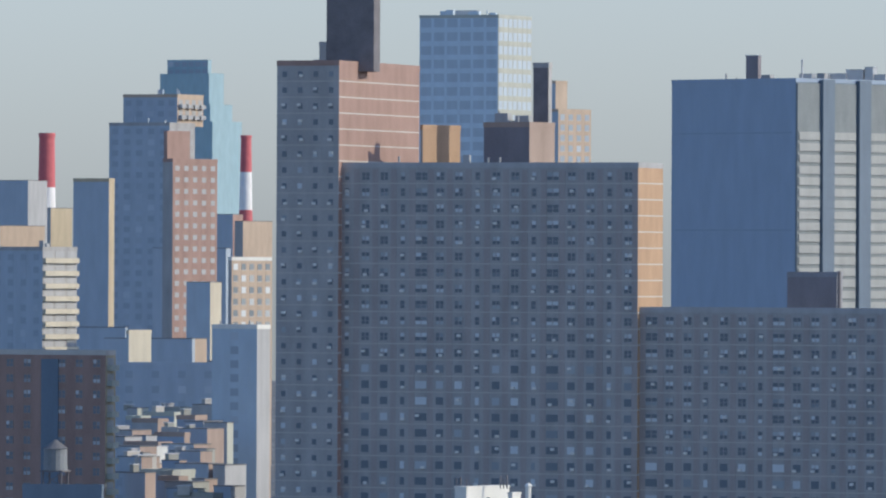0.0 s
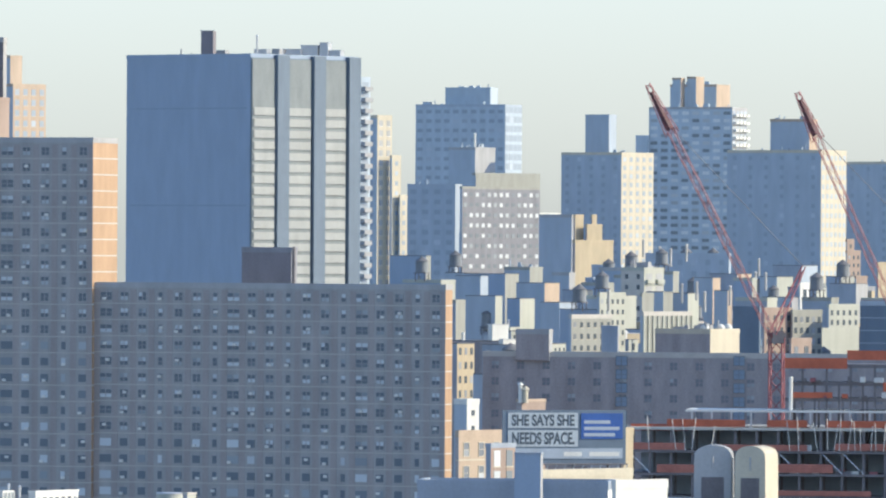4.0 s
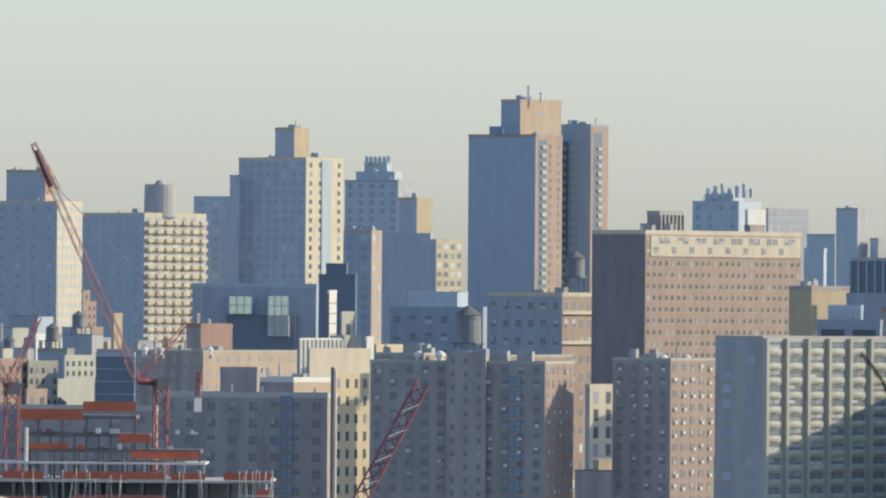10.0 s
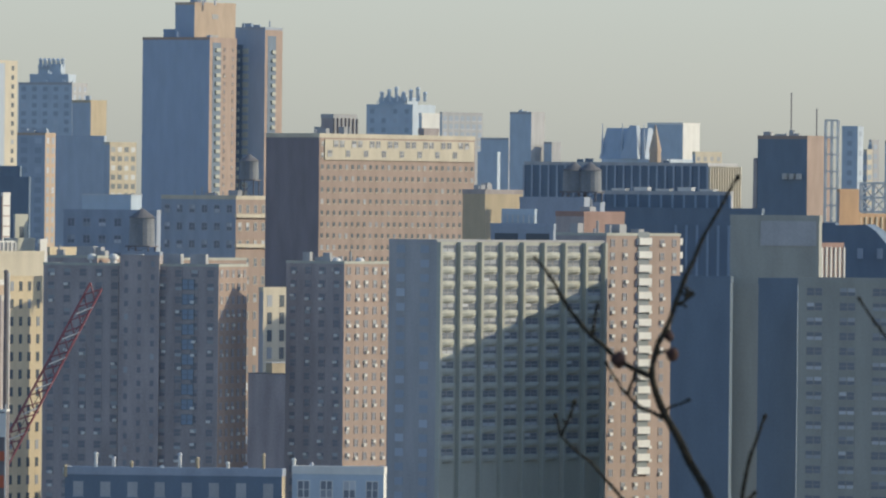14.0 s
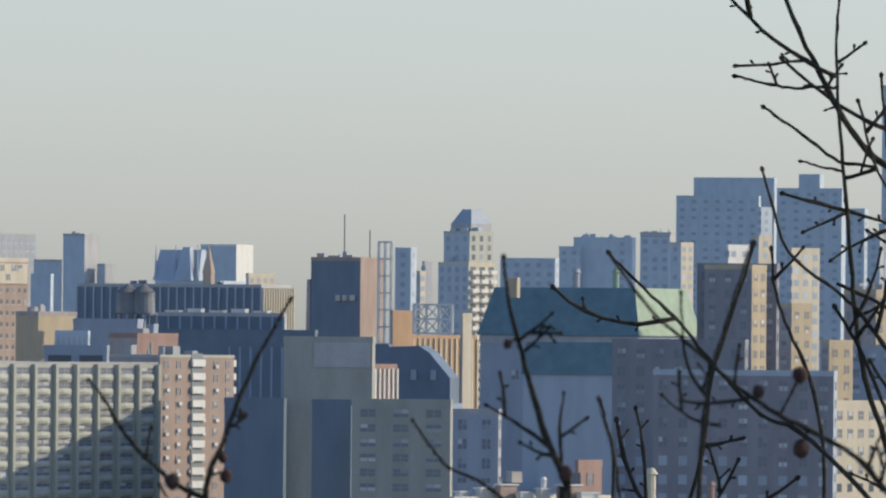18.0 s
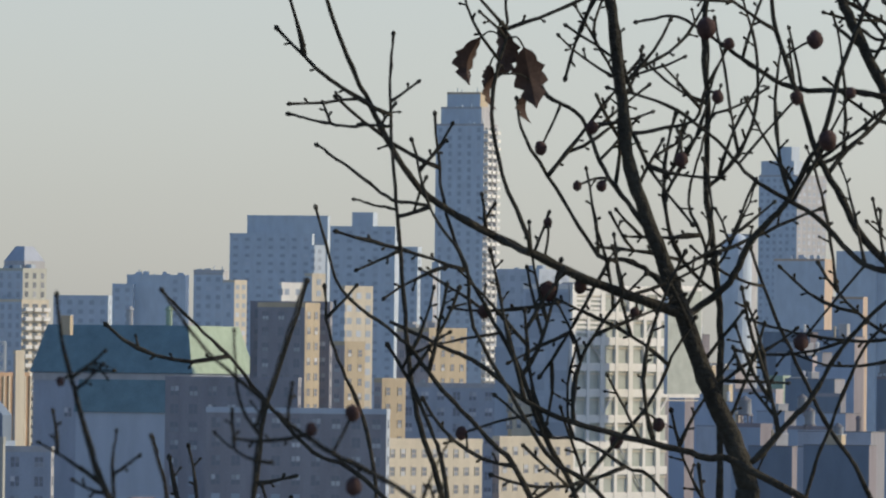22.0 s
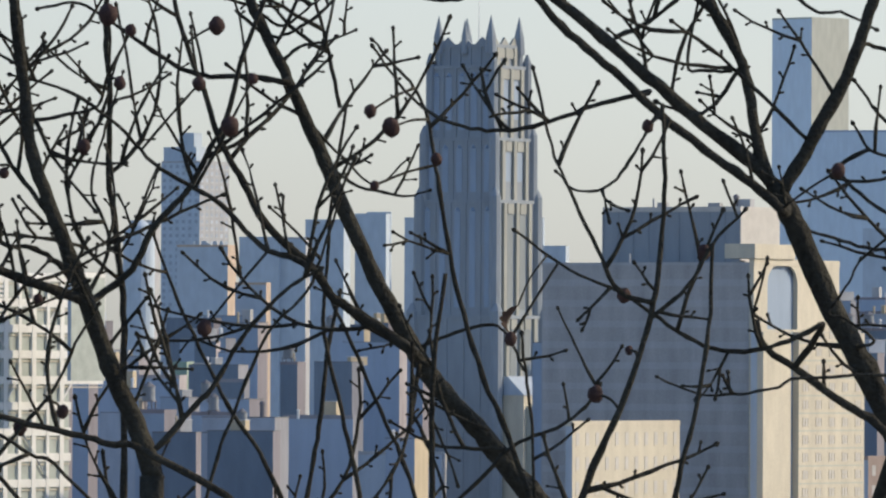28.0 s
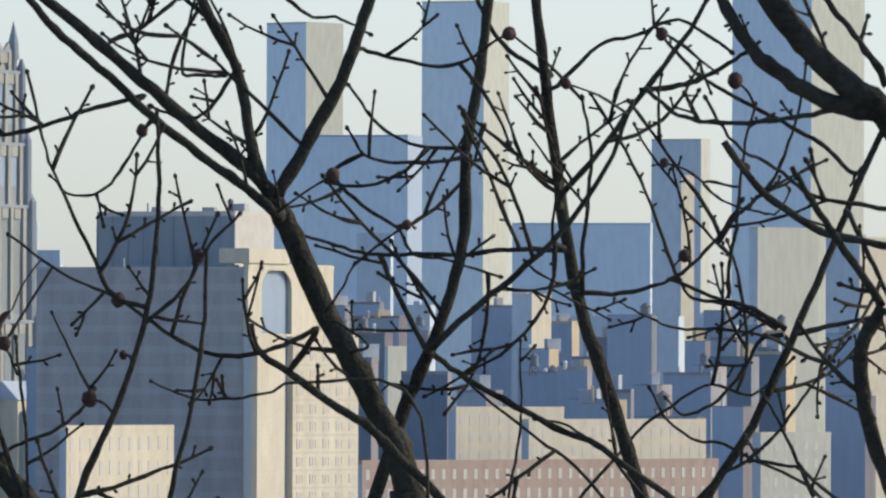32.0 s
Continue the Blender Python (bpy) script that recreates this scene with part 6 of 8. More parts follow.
def spray(g, rng, start, way, length, r, depth=0):
    """A side twig that bends towards the light, with a bud at its tip and smaller twigs of its own."""
    up = Vector((0, 0, 1))
    side = Vector((1, 0, 0)) * rng.uniform(-1, 1) + Vector((0, 1, 0)) * rng.uniform(-0.6, 0.6)
    pts, p, w = [start], start.copy(), way.normalized()
    k = max(3, int(length / 0.03))
    bend, arc = rng.choice([-1, 1]), rng.uniform(-0.09, 0.09)
    for i in range(k):
        bend = -bend
        kink = w.cross(Vector((0, 1, 0))) * bend * rng.uniform(0.02, 0.11)
        w = (w + kink + w.cross(Vector((0, 1, 0))) * arc + up * 0.075 + side * 0.04 + Vector((rng.uniform(-1, 1), rng.uniform(-1, 1), rng.uniform(-1, 1))) * 0.07).normalized()
        p = p + w * length / k
        pts.append(p.copy())
        if rng.random() < 0.7 and i < k - 1:
            s = (w * 0.8 + w.cross(Vector((0, 1, 0))) * bend + Vector((0, rng.uniform(-0.5, 0.5), 0))).normalized()
            q1 = rng.uniform(0.005, 0.009) if rng.random() < 0.8 else rng.uniform(0.014, 0.024)
            tube(g, [p, p + s * q1 * 0.6, p + s * q1], max(0.0026, r * 0.7), 0.0019, rng, 4, 0.3, True)
    tube(g, pts, r, max(0.0023, r * 0.62), rng, 5, 0.55, True)
    if depth < 2:
        for i in range(1, k):
            if rng.random() < (0.13 if depth == 0 else 0.06):
                q = (pts[min(i + 1, k)] - pts[i - 1]).normalized()
                o = q.cross(Vector((0, 1, 0))).normalized() * rng.choice([-1, 1])
                spray(g, rng, pts[i], q * 1.0 + o * 0.75 + Vector((0, rng.uniform(-0.3, 0.3), 0)), length * rng.uniform(0.35, 0.8), r * 0.85, depth + 1)


LINES = {}


def oak(label, a, d, z, r, lean=0.0):
    """An oak with its trunk from the slope up to where the crown begins."""
    foot = spot(a + lean, d, 0)
    zg = EYE - 1.7 - 7.6
    e = thing("oak_tree", label, "tree", Matrix.Translation((foot.x, foot.y, zg)), "bare oak trees")
    e["reach"] = d
    top = spot(a, d, z)
    base = Vector((foot.x, foot.y, zg - 0.3))
    mid = base.lerp(top, 0.5) + Vector((0.05, 0.1, 0))
    g = Geo()
    rng = random.Random(int(abs(a) * 10))
    o = Vector((foot.x, foot.y, zg))
    tube(g, [p - o for p in smooth([base, mid, top], 10)], r * 2.2, r, rng, 14, 0.1)
    smooth_part("trunk", g, e)
    LINES[e.name] = [p - o for p in smooth([base, mid, top], 10)][4:]
    e["fork"] = len(LINES[e.name])
    return e


def smooth_part(name, g, parent, m="bark", label=""):
    ob = part(name, g, m, parent, label)
    for p in ob.data.polygons:
        p.use_smooth = True
    return ob


SEED = [100]
DENSE = [0.68]  # how thickly the twigs stand


def limb(tree, pts, w0, w1, d, twigs=4, size=0.19, name="branch", d1=None):
    """A branch through points given as bearing and height; w0 and w1: its thickness in millimetres at the start and the end."""
    SEED[0] += 1
    rng = random.Random(SEED[0])
    o = tree.matrix_basis.translation
    if w1 > w0:
        pts, w0, w1 = pts[::-1], w1, w0
    n = len(pts)
    d1 = d if d1 is None else d1
    ds = [d + (d1 - d) * i / (n - 1) for i in range(n)]
    raw = [spot(a, q, EYE + (z - EYE) * q / tree["reach"]) - o for q, (a, z) in zip(ds, pts)]
    have = LINES[tree.name]
    near = min(have, key=lambda q: (q - raw[0]).length)
    top = have[tree["fork"] - 1]
    if (near - raw[0]).length > 0.05:  # grow on from the trunk or the nearest limb
        if raw[0].z < top.z + 0.22:
            back = raw[0] - (raw[1] - raw[0]).normalized() * 0.22 - Vector((0, 0, 0.12))
            raw = [have[tree["fork"] - 4], back.lerp(have[tree["fork"] - 3], 0.45) - Vector((0, 0, 0.12)), back] + raw
        elif (near - raw[0]).length < 0.4:
            raw = [near] + raw
    line = smooth(raw, 5)
    for i in range(1, len(line) - 1):
        line[i] = line[i] + Vector((rng.uniform(-1, 1), 0, rng.uniform(-1, 1))) * 0.0016
    LINES.setdefault(tree.name, []).extend(line)
    g = Geo()
    if w0 > 25:
        w0 *= 0.9
    tube(g, line, w0 / 2000, w1 / 2000, rng, 9 if w0 > 15 else 7, 0.14 if w0 > 15 else 0.3, w1 < 7)
    ob = smooth_part(name, g, tree)
    for k in range(max(1, round(twigs * DENSE[0])) if twigs else 0):
        i = rng.randrange(1, len(line) - 1)
        q = (line[i + 1] - line[i - 1]).normalized()
        s = q.cross(Vector((0, 1, 0))).normalized() * rng.choice([-1, 1])
        if s.z < -0.4 and rng.random() < 0.6:
            s = -s
        g = Geo()
        r = min(w0, max(7.0, w0 * 0.35)) / 2000
        spray(g, rng, line[i], q * rng.uniform(0.3, 0.9) + s + Vector((0, rng.uniform(-0.4, 0.4), 0)), *((size * rng.uniform(1.2, 2.2), 0.0046) if rng.random() < 0.5 and size > 0.1 else (size * rng.uniform(0.4, 1.1), min(0.0042, r))))
        smooth_part("twig", g, ob)
    return ob


def gall(tree, p, d, s=16.0):
    """A round woody gall grown on a twig; s: its radius in millimetres."""
    SEED[0] += 1
    rng = random.Random(SEED[0])
    (a, z), = p
    o = tree.matrix_basis.translation
    c = spot(a, d, z) - o
    g = Geo()
    n, m = 10, 7
    for j in range(m + 1):
        t = math.pi * j / m
        for i in range(n):
            q = 2 * math.pi * i / n
            r = s / 1000 * (1 + rng.uniform(-0.12, 0.12))
            g.v.append(tuple(c + Vector((r * math.sin(t) * math.cos(q), r * math.sin(t) * math.sin(q), r * 1.1 * math.cos(t)))))
    for j in range(m):
        for i in range(n):
            a0, b0 = j * n + i, j * n + (i + 1) % n
            g.f.append((a0, a0 + n, b0 + n, b0))
            g.m.append(0)
    near = min(LINES[tree.name], key=lambda q: (q - c).length)
    if (near - c).length > 0.012:
        st = Geo()
        tube(st, smooth([near, near.lerp(c, 0.5) + Vector((0.004, 0, 0.006)), c], 3), 0.003, 0.0024, rng, 5, 0.4)
        smooth_part("stalk", st, tree)
    ob = part("gall", g, "gall", tree)
    for p2 in ob.data.polygons:
        p2.use_smooth = True


def dead_leaf(tree, p, d, size, turn, tilt):
    """A curled, lobed dry oak leaf hanging from a twig."""
    (a, z), = p
    o = tree.matrix_basis.translation
    c = spot(a, d, z) - o
    g = Geo()
    n = 12
    for k in (0, 1):
        for i in range(n + 1):
            t = i / n
            w = size * (0.30 * math.sin(math.pi * min(1, t * 1.05)) ** 0.7) * (0.5 + 0.5 * abs(math.sin(t * math.pi * 4.5))) + 0.001
            curl = 0.35 * size * math.sin(t * 2.6)
            for s in (-1, -0.5, 0, 0.5, 1):
                v = Vector((s * w, curl + 0.5 * abs(s) * w + k * 0.0012, -t * size))
                g.v.append(tuple(c + Matrix.Rotation(turn, 3, "Z") @ Matrix.Rotation(tilt, 3, "Y") @ v))
    h = (n + 1) * 5
    for k in (0, 1):
        for i in range(n):
            for s in range(4):
                q = k * h + i * 5 + s
                g.f.append((q, q + 1, q + 6, q + 5) if k else (q, q + 5, q + 6, q + 1))
                g.m.append(0)
    part("leaf", g, "deadleaf", tree)
    near = min(LINES[tree.name], key=lambda q: (q - c).length)
    st = Geo()
    tube(st, smooth([near, near.lerp(c, 0.6) + Vector((0, 0, 0.012)), c], 3), 0.0022, 0.0016, random.Random(5), 5, 0.3)
    smooth_part("leaf_stalk", st, tree)


# the small oak at the edge of the view
DA = 14.5
ta = oak("slender bare oak sapling with round galls", 225.96, DA, 64.49, 0.011, 1.5)
limb(ta, [(226.20, 64.49), (222.13, 64.60), (218.39, 64.72), (220.34, 64.82), (223.95, 64.95), (228.03, 65.06)], 17, 5, DA, 2, 0.06)
limb(ta, [(218.39, 64.72), (214.36, 64.75), (209.31, 64.82), (206.26, 64.89), (204.57, 64.92)], 11, 4, DA, 1, 0.06)
limb(ta, [(219.76, 64.65), (216.07, 64.68), (213.03, 64.74)], 7, 4, DA, 1, 0.05)
limb(ta, [(221.59, 64.61), (220.09, 64.66), (222.42, 64.68)], 6, 4, DA, 0)
limb(ta, [(228.55, 64.46), (229.83, 64.57), (231.59, 64.65)], 9, 5, DA, 1, 0.06)
limb(ta, [(216.86, 64.46), (212.12, 64.56), (208.08, 64.61), (207.06, 64.65)], 9, 4, DA, 2, 0.06)
gall(ta, [(214.36, 64.75)], DA, 13)
gall(ta, [(220.71, 64.76)], DA, 11)
gall(ta, [(220.35, 64.79)], DA, 8)
# the second sapling
DB = 15.0
tb = oak("bare oak sapling with thin upright twigs and galls", 260.86, DB, 64.74, 0.012, -1.0)
limb(tb, [(261.20, 64.74), (258.46, 64.83), (256.38, 64.93), (254.29, 65.04), (253.35, 65.14)], 16, 5, DB, 5, 0.1)
limb(tb, [(258.81, 64.81), (255.10, 64.85), (251.61, 64.88)], 9, 4, DB, 2, 0.07)
limb(tb, [(253.87, 64.71), (247.14, 64.77), (244.77, 64.81), (242.87, 64.85)], 10, 4, DB, 2, 0.07)
limb(tb, [(260.52, 64.76), (260.12, 64.84), (260.55, 64.90)], 8, 4, DB, 1, 0.07)
limb(tb, [(267.23, 64.72), (266.50, 64.80), (264.77, 64.89)], 9, 5, DB, 1, 0.07)
limb(tb, [(276.59, 64.72), (277.04, 64.84), (277.78, 64.93), (279.71, 65.03), (282.61, 65.17)], 13, 5, DB, 5, 0.12)
limb(tb, [(297.97, 64.75), (292.57, 64.82), (287.19, 64.86), (281.80, 64.91), (277.08, 64.97), (271.00, 65.05), (265.92, 65.15)], 14, 5, DB, 6, 0.12)
limb(tb, [(277.46, 64.90), (275.08, 64.96), (274.33, 65.08)], 8, 4, DB, 2, 0.08)
limb(tb, [(279.18, 64.85), (275.82, 64.86), (272.32, 64.90)], 7, 4, DB, 2, 0.08)
gall(tb, [(260.85, 64.76)], DB, 14)
gall(tb, [(253.87, 64.99)], DB, 8)
gall(tb, [(283.61, 64.91)], DB, 11)
gall(tb, [(288.69, 64.81)], DB, 15)
gall(tb, [(288.47, 64.94)], DB, 14)



def draw_near(tree, k):
    """Brings a sapling closer along its lines of sight."""
    c = Vector((0, 0, EYE))
    tree.matrix_basis = Matrix.Translation(c) @ Matrix.Scale(k, 4) @ Matrix.Translation(-c) @ tree.matrix_basis


draw_near(ta, 0.22)
draw_near(tb, 0.22)

# the many-stemmed oak
DC = 16.0
tc = oak("bare oak with crossing twigs, galls and a few dead leaves", 335.36, DC, 64.8, 0.024, 0.5)
limb(tc, [(335.65, 64.79), (333.24, 64.90), (330.17, 65.01), (327.43, 65.13), (325.71, 65.20), (323.32, 65.30), (320.91, 65.41), (319.97, 65.53), (318.74, 65.68), (318.00, 65.81), (316.91, 65.96)], 46, 16, DC, 7)
limb(tc, [(327.47, 65.13), (321.76, 65.16), (315.05, 65.20), (308.33, 65.25), (302.96, 65.29), (296.90, 65.35), (293.50, 65.42), (290.10, 65.52), (287.36, 65.61), (284.25, 65.74), (282.85, 65.83)], 21, 6, DC, 5, 0.1, d1=15.6)
limb(tc, [(299.31, 64.77), (296.54, 64.91), (295.12, 65.02), (294.37, 65.15), (293.61, 65.28), (292.83, 65.42), (292.41, 65.55), (292.74, 65.65)], 15, 5, 15.7, 6, 0.13)
limb(tc, [(292.80, 65.48), (290.79, 65.48), (286.78, 65.48), (283.43, 65.49), (280.75, 65.50)], 7, 5, 15.7, 1, 0.05)
limb(tc, [(297.25, 65.33), (292.89, 65.34), (289.52, 65.38), (286.82, 65.41), (284.13, 65.44)], 8, 5, 15.7, 1, 0.06)
limb(tc, [(293.57, 65.32), (290.90, 65.33), (288.55, 65.34)], 6, 4, 15.7, 0)
limb(tc, [(328.10, 65.13), (332.74, 65.19), (335.37, 65.27), (339.33, 65.34), (341.96, 65.42), (343.93, 65.48), (345.87, 65.60), (348.48, 65.71), (350.43, 65.79)], 16, 8, 16.2, 7)
limb(tc, [(331.91, 64.90), (331.79, 65.11), (331.04, 65.24), (329.96, 65.37), (329.99, 65.53), (329.45, 65.66), (330.25, 65.78)], 17, 10, 16.3, 7)
limb(tc, [(334.96, 64.84), (330.26, 64.86), (325.57, 64.88), (317.53, 64.91), (310.15, 64.95), (303.42, 65.03), (299.39, 65.06), (292.68, 65.11)], 18, 7, 15.8, 8)
limb(tc, [(308.64, 64.81), (304.57, 64.89), (299.17, 64.98), (295.09, 65.06), (292.39, 65.10), (287.00, 65.17), (283.88, 65.32)], 14, 5, 15.6, 6, 0.11)
limb(tc, [(314.68, 64.79), (311.26, 64.89), (308.50, 65.01), (305.09, 65.11), (301.67, 65.21), (298.91, 65.34), (297.79, 65.50)], 15, 5, 15.9, 7, 0.13)
limb(tc, [(309.30, 65.25), (305.88, 65.39), (304.46, 65.53), (306.06, 65.65), (306.02, 65.72)], 11, 5, 15.7, 6, 0.15)
limb(tc, [(327.43, 65.13), (324.04, 65.20), (320.68, 65.23), (317.33, 65.24), (313.26, 65.34), (308.52, 65.46), (307.47, 65.53)], 12, 5, 16.1, 6, 0.15)
limb(tc, [(324.00, 65.27), (320.62, 65.34), (317.23, 65.42), (315.17, 65.50), (311.14, 65.54), (309.44, 65.59)], 11, 6, 16.0, 5, 0.15)
limb(tc, [(320.54, 65.47), (324.55, 65.48), (328.55, 65.50), (329.85, 65.56)], 9, 5, 16.0, 3, 0.12)
limb(tc, [(327.43, 65.13), (330.04, 65.24), (327.97, 65.34), (329.25, 65.44), (331.52, 65.56)], 8, 4, 16.2, 4, 0.12)
limb(tc, [(318.05, 65.73), (315.71, 65.73), (312.35, 65.76), (308.31, 65.81)], 14, 8, 16.0, 3, 0.12)
limb(tc, [(335.62, 64.85), (339.59, 64.92), (342.89, 64.98), (346.18, 65.07), (350.81, 65.15), (354.80, 65.19)], 14, 6, 15.8, 6)
limb(tc, [(342.33, 64.80), (344.94, 64.92), (348.86, 65.07), (353.49, 65.15), (355.77, 65.25), (357.39, 65.33)], 10, 5, 16.1, 6)
limb(tc, [(299.55, 64.80), (298.16, 64.89), (295.42, 64.99), (292.71, 65.06)], 12, 6, 15.6, 4, 0.15)
limb(tc, [(317.60, 64.79), (312.22, 64.85), (308.15, 64.95), (302.71, 65.10), (301.64, 65.22), (297.57, 65.32), (295.15, 65.45)], 12, 5, 15.6, 5, 0.1)
limb(tc, [(314.26, 64.78), (318.23, 64.86), (323.52, 64.96), (326.14, 65.05), (328.77, 65.12)], 9, 5, 15.9, 5, 0.16)
limb(tc, [(324.95, 64.80), (320.92, 64.84), (315.54, 64.89), (310.85, 64.90), (305.46, 64.97)], 9, 5, 15.8, 5, 0.16)
limb(tc, [(277.23, 64.80), (278.14, 64.93), (281.04, 65.08), (282.84, 65.18)], 10, 5, 15.4, 4, 0.12)
limb(tc, [(289.92, 64.81), (283.87, 64.86), (278.46, 64.95), (273.72, 65.04), (268.99, 65.11), (265.95, 65.16)], 11, 5, 15.4, 5, 0.12)
limb(tc, [(291.27, 64.80), (289.84, 64.92), (287.10, 65.02), (285.37, 65.10), (284.99, 65.17)], 10, 5, 15.5, 4, 0.12)
limb(tc, [(266.55, 64.78), (265.84, 64.83), (265.00, 64.88)], 7, 4, 15.4, 1, 0.06)
# the leaning oak
DD = 16.4
td = oak("leaning bare oak with long crossing limbs", 382.15, DD, 64.72, 0.028, 1.0)
limb(td, [(382.49, 64.72), (378.09, 64.80), (374.37, 64.88), (369.64, 64.96), (366.59, 65.03), (362.18, 65.16), (358.76, 65.28), (355.34, 65.41), (352.61, 65.51), (350.02, 65.60), (346.48, 65.72), (344.77, 65.78), (341.69, 65.90)], 52, 15, DD, 8)
limb(td, [(366.59, 65.03), (361.55, 65.09), (356.84, 65.14), (354.13, 65.20), (348.74, 65.28), (345.34, 65.38), (342.95, 65.45), (341.23, 65.54), (338.49, 65.66), (336.73, 65.80)], 24, 8, 16.2, 8)
limb(td, [(354.80, 65.19), (351.45, 65.22), (348.09, 65.24), (343.36, 65.32), (339.33, 65.36), (335.29, 65.40), (331.24, 65.47), (325.19, 65.54), (318.48, 65.57)], 14, 5, 16.0, 6)
limb(td, [(350.91, 65.56), (346.56, 65.57), (341.88, 65.57), (337.86, 65.59), (333.15, 65.64), (330.46, 65.67), (326.43, 65.71), (321.75, 65.70)], 15, 5, 16.3, 5)
limb(td, [(368.43, 64.75), (368.34, 64.90), (368.60, 65.03), (369.84, 65.19)], 16, 8, 16.0, 2, 0.12)
limb(td, [(378.41, 64.83), (374.31, 64.99), (371.55, 65.14), (369.79, 65.28), (368.59, 65.40), (367.66, 65.49), (365.96, 65.55), (363.26, 65.60), (361.23, 65.64)], 14, 5, 16.1, 6, 0.16)
limb(td, [(359.73, 64.76), (357.64, 64.92), (355.54, 65.07), (355.80, 65.20), (356.39, 65.33), (357.96, 65.51)], 13, 6, 16.5, 6)
limb(td, [(353.72, 64.76), (354.98, 64.89), (355.90, 65.03), (357.50, 65.16)], 14, 8, 16.6, 3)
limb(td, [(365.73, 64.79), (362.32, 64.92), (358.90, 65.05), (355.49, 65.16), (351.76, 65.24)], 11, 6, 16.7, 5)
limb(td, [(349.01, 64.81), (344.94, 64.91), (341.53, 65.02), (338.12, 65.14), (335.37, 65.26)], 12, 6, 16.5, 5)
limb(td, [(366.25, 65.04), (370.25, 65.07), (374.92, 65.09), (377.27, 65.07), (378.98, 65.01)], 8, 5, 16.3, 3, 0.12)
limb(td, [(350.56, 65.60), (352.54, 65.63), (355.88, 65.64), (358.88, 65.66)], 8, 4, 16.4, 2, 0.1)
limb(td, [(355.69, 65.40), (359.39, 65.36), (364.75, 65.34), (367.75, 65.35)], 8, 4, 16.4, 2, 0.1)
limb(td, [(347.15, 65.70), (350.51, 65.67), (353.84, 65.71), (356.82, 65.74)], 8, 4, 16.4, 2, 0.1)
limb(td, [(357.29, 65.51), (355.55, 65.64), (353.82, 65.74), (352.44, 65.80)], 9, 5, 16.5, 4, 0.14)
limb(td, [(352.61, 65.51), (355.32, 65.45), (358.02, 65.41), (361.39, 65.36), (365.24, 65.41)], 7, 4, 16.4, 2, 0.1)
limb(td, [(377.06, 64.85), (373.05, 64.85), (368.37, 64.86), (363.67, 64.90)], 9, 5, 16.1, 3, 0.12)
limb(td, [(380.44, 64.79), (380.03, 64.92), (379.31, 65.01), (378.94, 65.07)], 9, 5, 16.0, 4, 0.12)
limb(td, [(375.74, 64.82), (379.73, 64.87), (383.05, 64.89), (386.38, 64.93), (388.02, 64.97)], 10, 6, 16.2, 3, 0.12)
limb(td, [(388.03, 64.96), (385.64, 65.04), (383.25, 65.12)], 7, 4, 16.2, 2, 0.08)
limb(td, [(350.47, 65.75), (355.14, 65.75), (360.83, 65.74), (365.19, 65.73), (370.21, 65.72), (374.54, 65.74), (378.86, 65.78)], 10, 6, 16.4, 3, 0.12)
limb(td, [(344.81, 65.70), (348.52, 65.65), (351.86, 65.66), (355.84, 65.71), (357.81, 65.77)], 8, 5, 16.4, 2, 0.1)
# the forked oak
DG = 15.7
tg = oak("stout bare oak with a wide fork and mossy bark", 425.5, DG, 64.79, 0.034, 0.6)
limb(tg, [(425.62, 64.78), (424.07, 64.87), (422.58, 64.91), (419.42, 65.01), (415.85, 65.11), (412.14, 65.24), (409.24, 65.33)], 62, 38, DG, 3)
limb(tg, [(410.11, 65.31), (407.42, 65.37), (400.38, 65.46), (393.67, 65.55), (386.97, 65.64), (379.79, 65.73), (374.89, 65.80)], 32, 18, DG, 4)
limb(tg, [(409.78, 65.30), (406.96, 65.34), (401.73, 65.40), (395.03, 65.48), (389.66, 65.56), (384.29, 65.63), (380.27, 65.70), (376.24, 65.77)], 20, 13, 15.55, 3, 0.14)
limb(tg, [(409.44, 65.33), (413.75, 65.45), (417.07, 65.55), (419.38, 65.65), (421.16, 65.74), (422.34, 65.83)], 30, 20, DG, 3)
limb(tg, [(408.10, 65.35), (406.61, 65.43), (405.71, 65.52), (404.36, 65.59), (401.66, 65.67), (399.30, 65.74), (397.62, 65.80)], 22, 17, DG, 3)
limb(tg, [(423.92, 64.90), (427.23, 65.03), (429.88, 65.14), (431.85, 65.27), (432.01, 65.42), (433.64, 65.57), (434.80, 65.73), (435.38, 65.82)], 32, 18, 15.9, 4)
limb(tg, [(428.23, 65.06), (433.89, 65.14), (439.22, 65.21), (443.21, 65.27), (448.53, 65.39), (451.84, 65.52)], 17, 8, 15.8, 5)
limb(tg, [(443.55, 65.24), (437.20, 65.24), (431.86, 65.23), (425.84, 65.23), (420.49, 65.23), (415.81, 65.25), (411.26, 65.27)], 11, 6, 15.9, 4, 0.16)
limb(tg, [(422.59, 64.88), (417.23, 64.94), (411.19, 65.01), (407.51, 65.05), (406.69, 65.10)], 24, 11, 15.6, 1, 0.1)
limb(tg, [(414.52, 65.09), (410.51, 65.06), (405.17, 65.04), (400.49, 65.05), (395.13, 65.10), (390.44, 65.15), (384.41, 65.19), (378.24, 65.26)], 12, 5, 15.5, 6, 0.14)
limb(tg, [(413.20, 64.99), (408.53, 64.97), (403.85, 64.96), (399.84, 64.96), (395.15, 64.99)], 8, 4, 15.5, 2, 0.08)
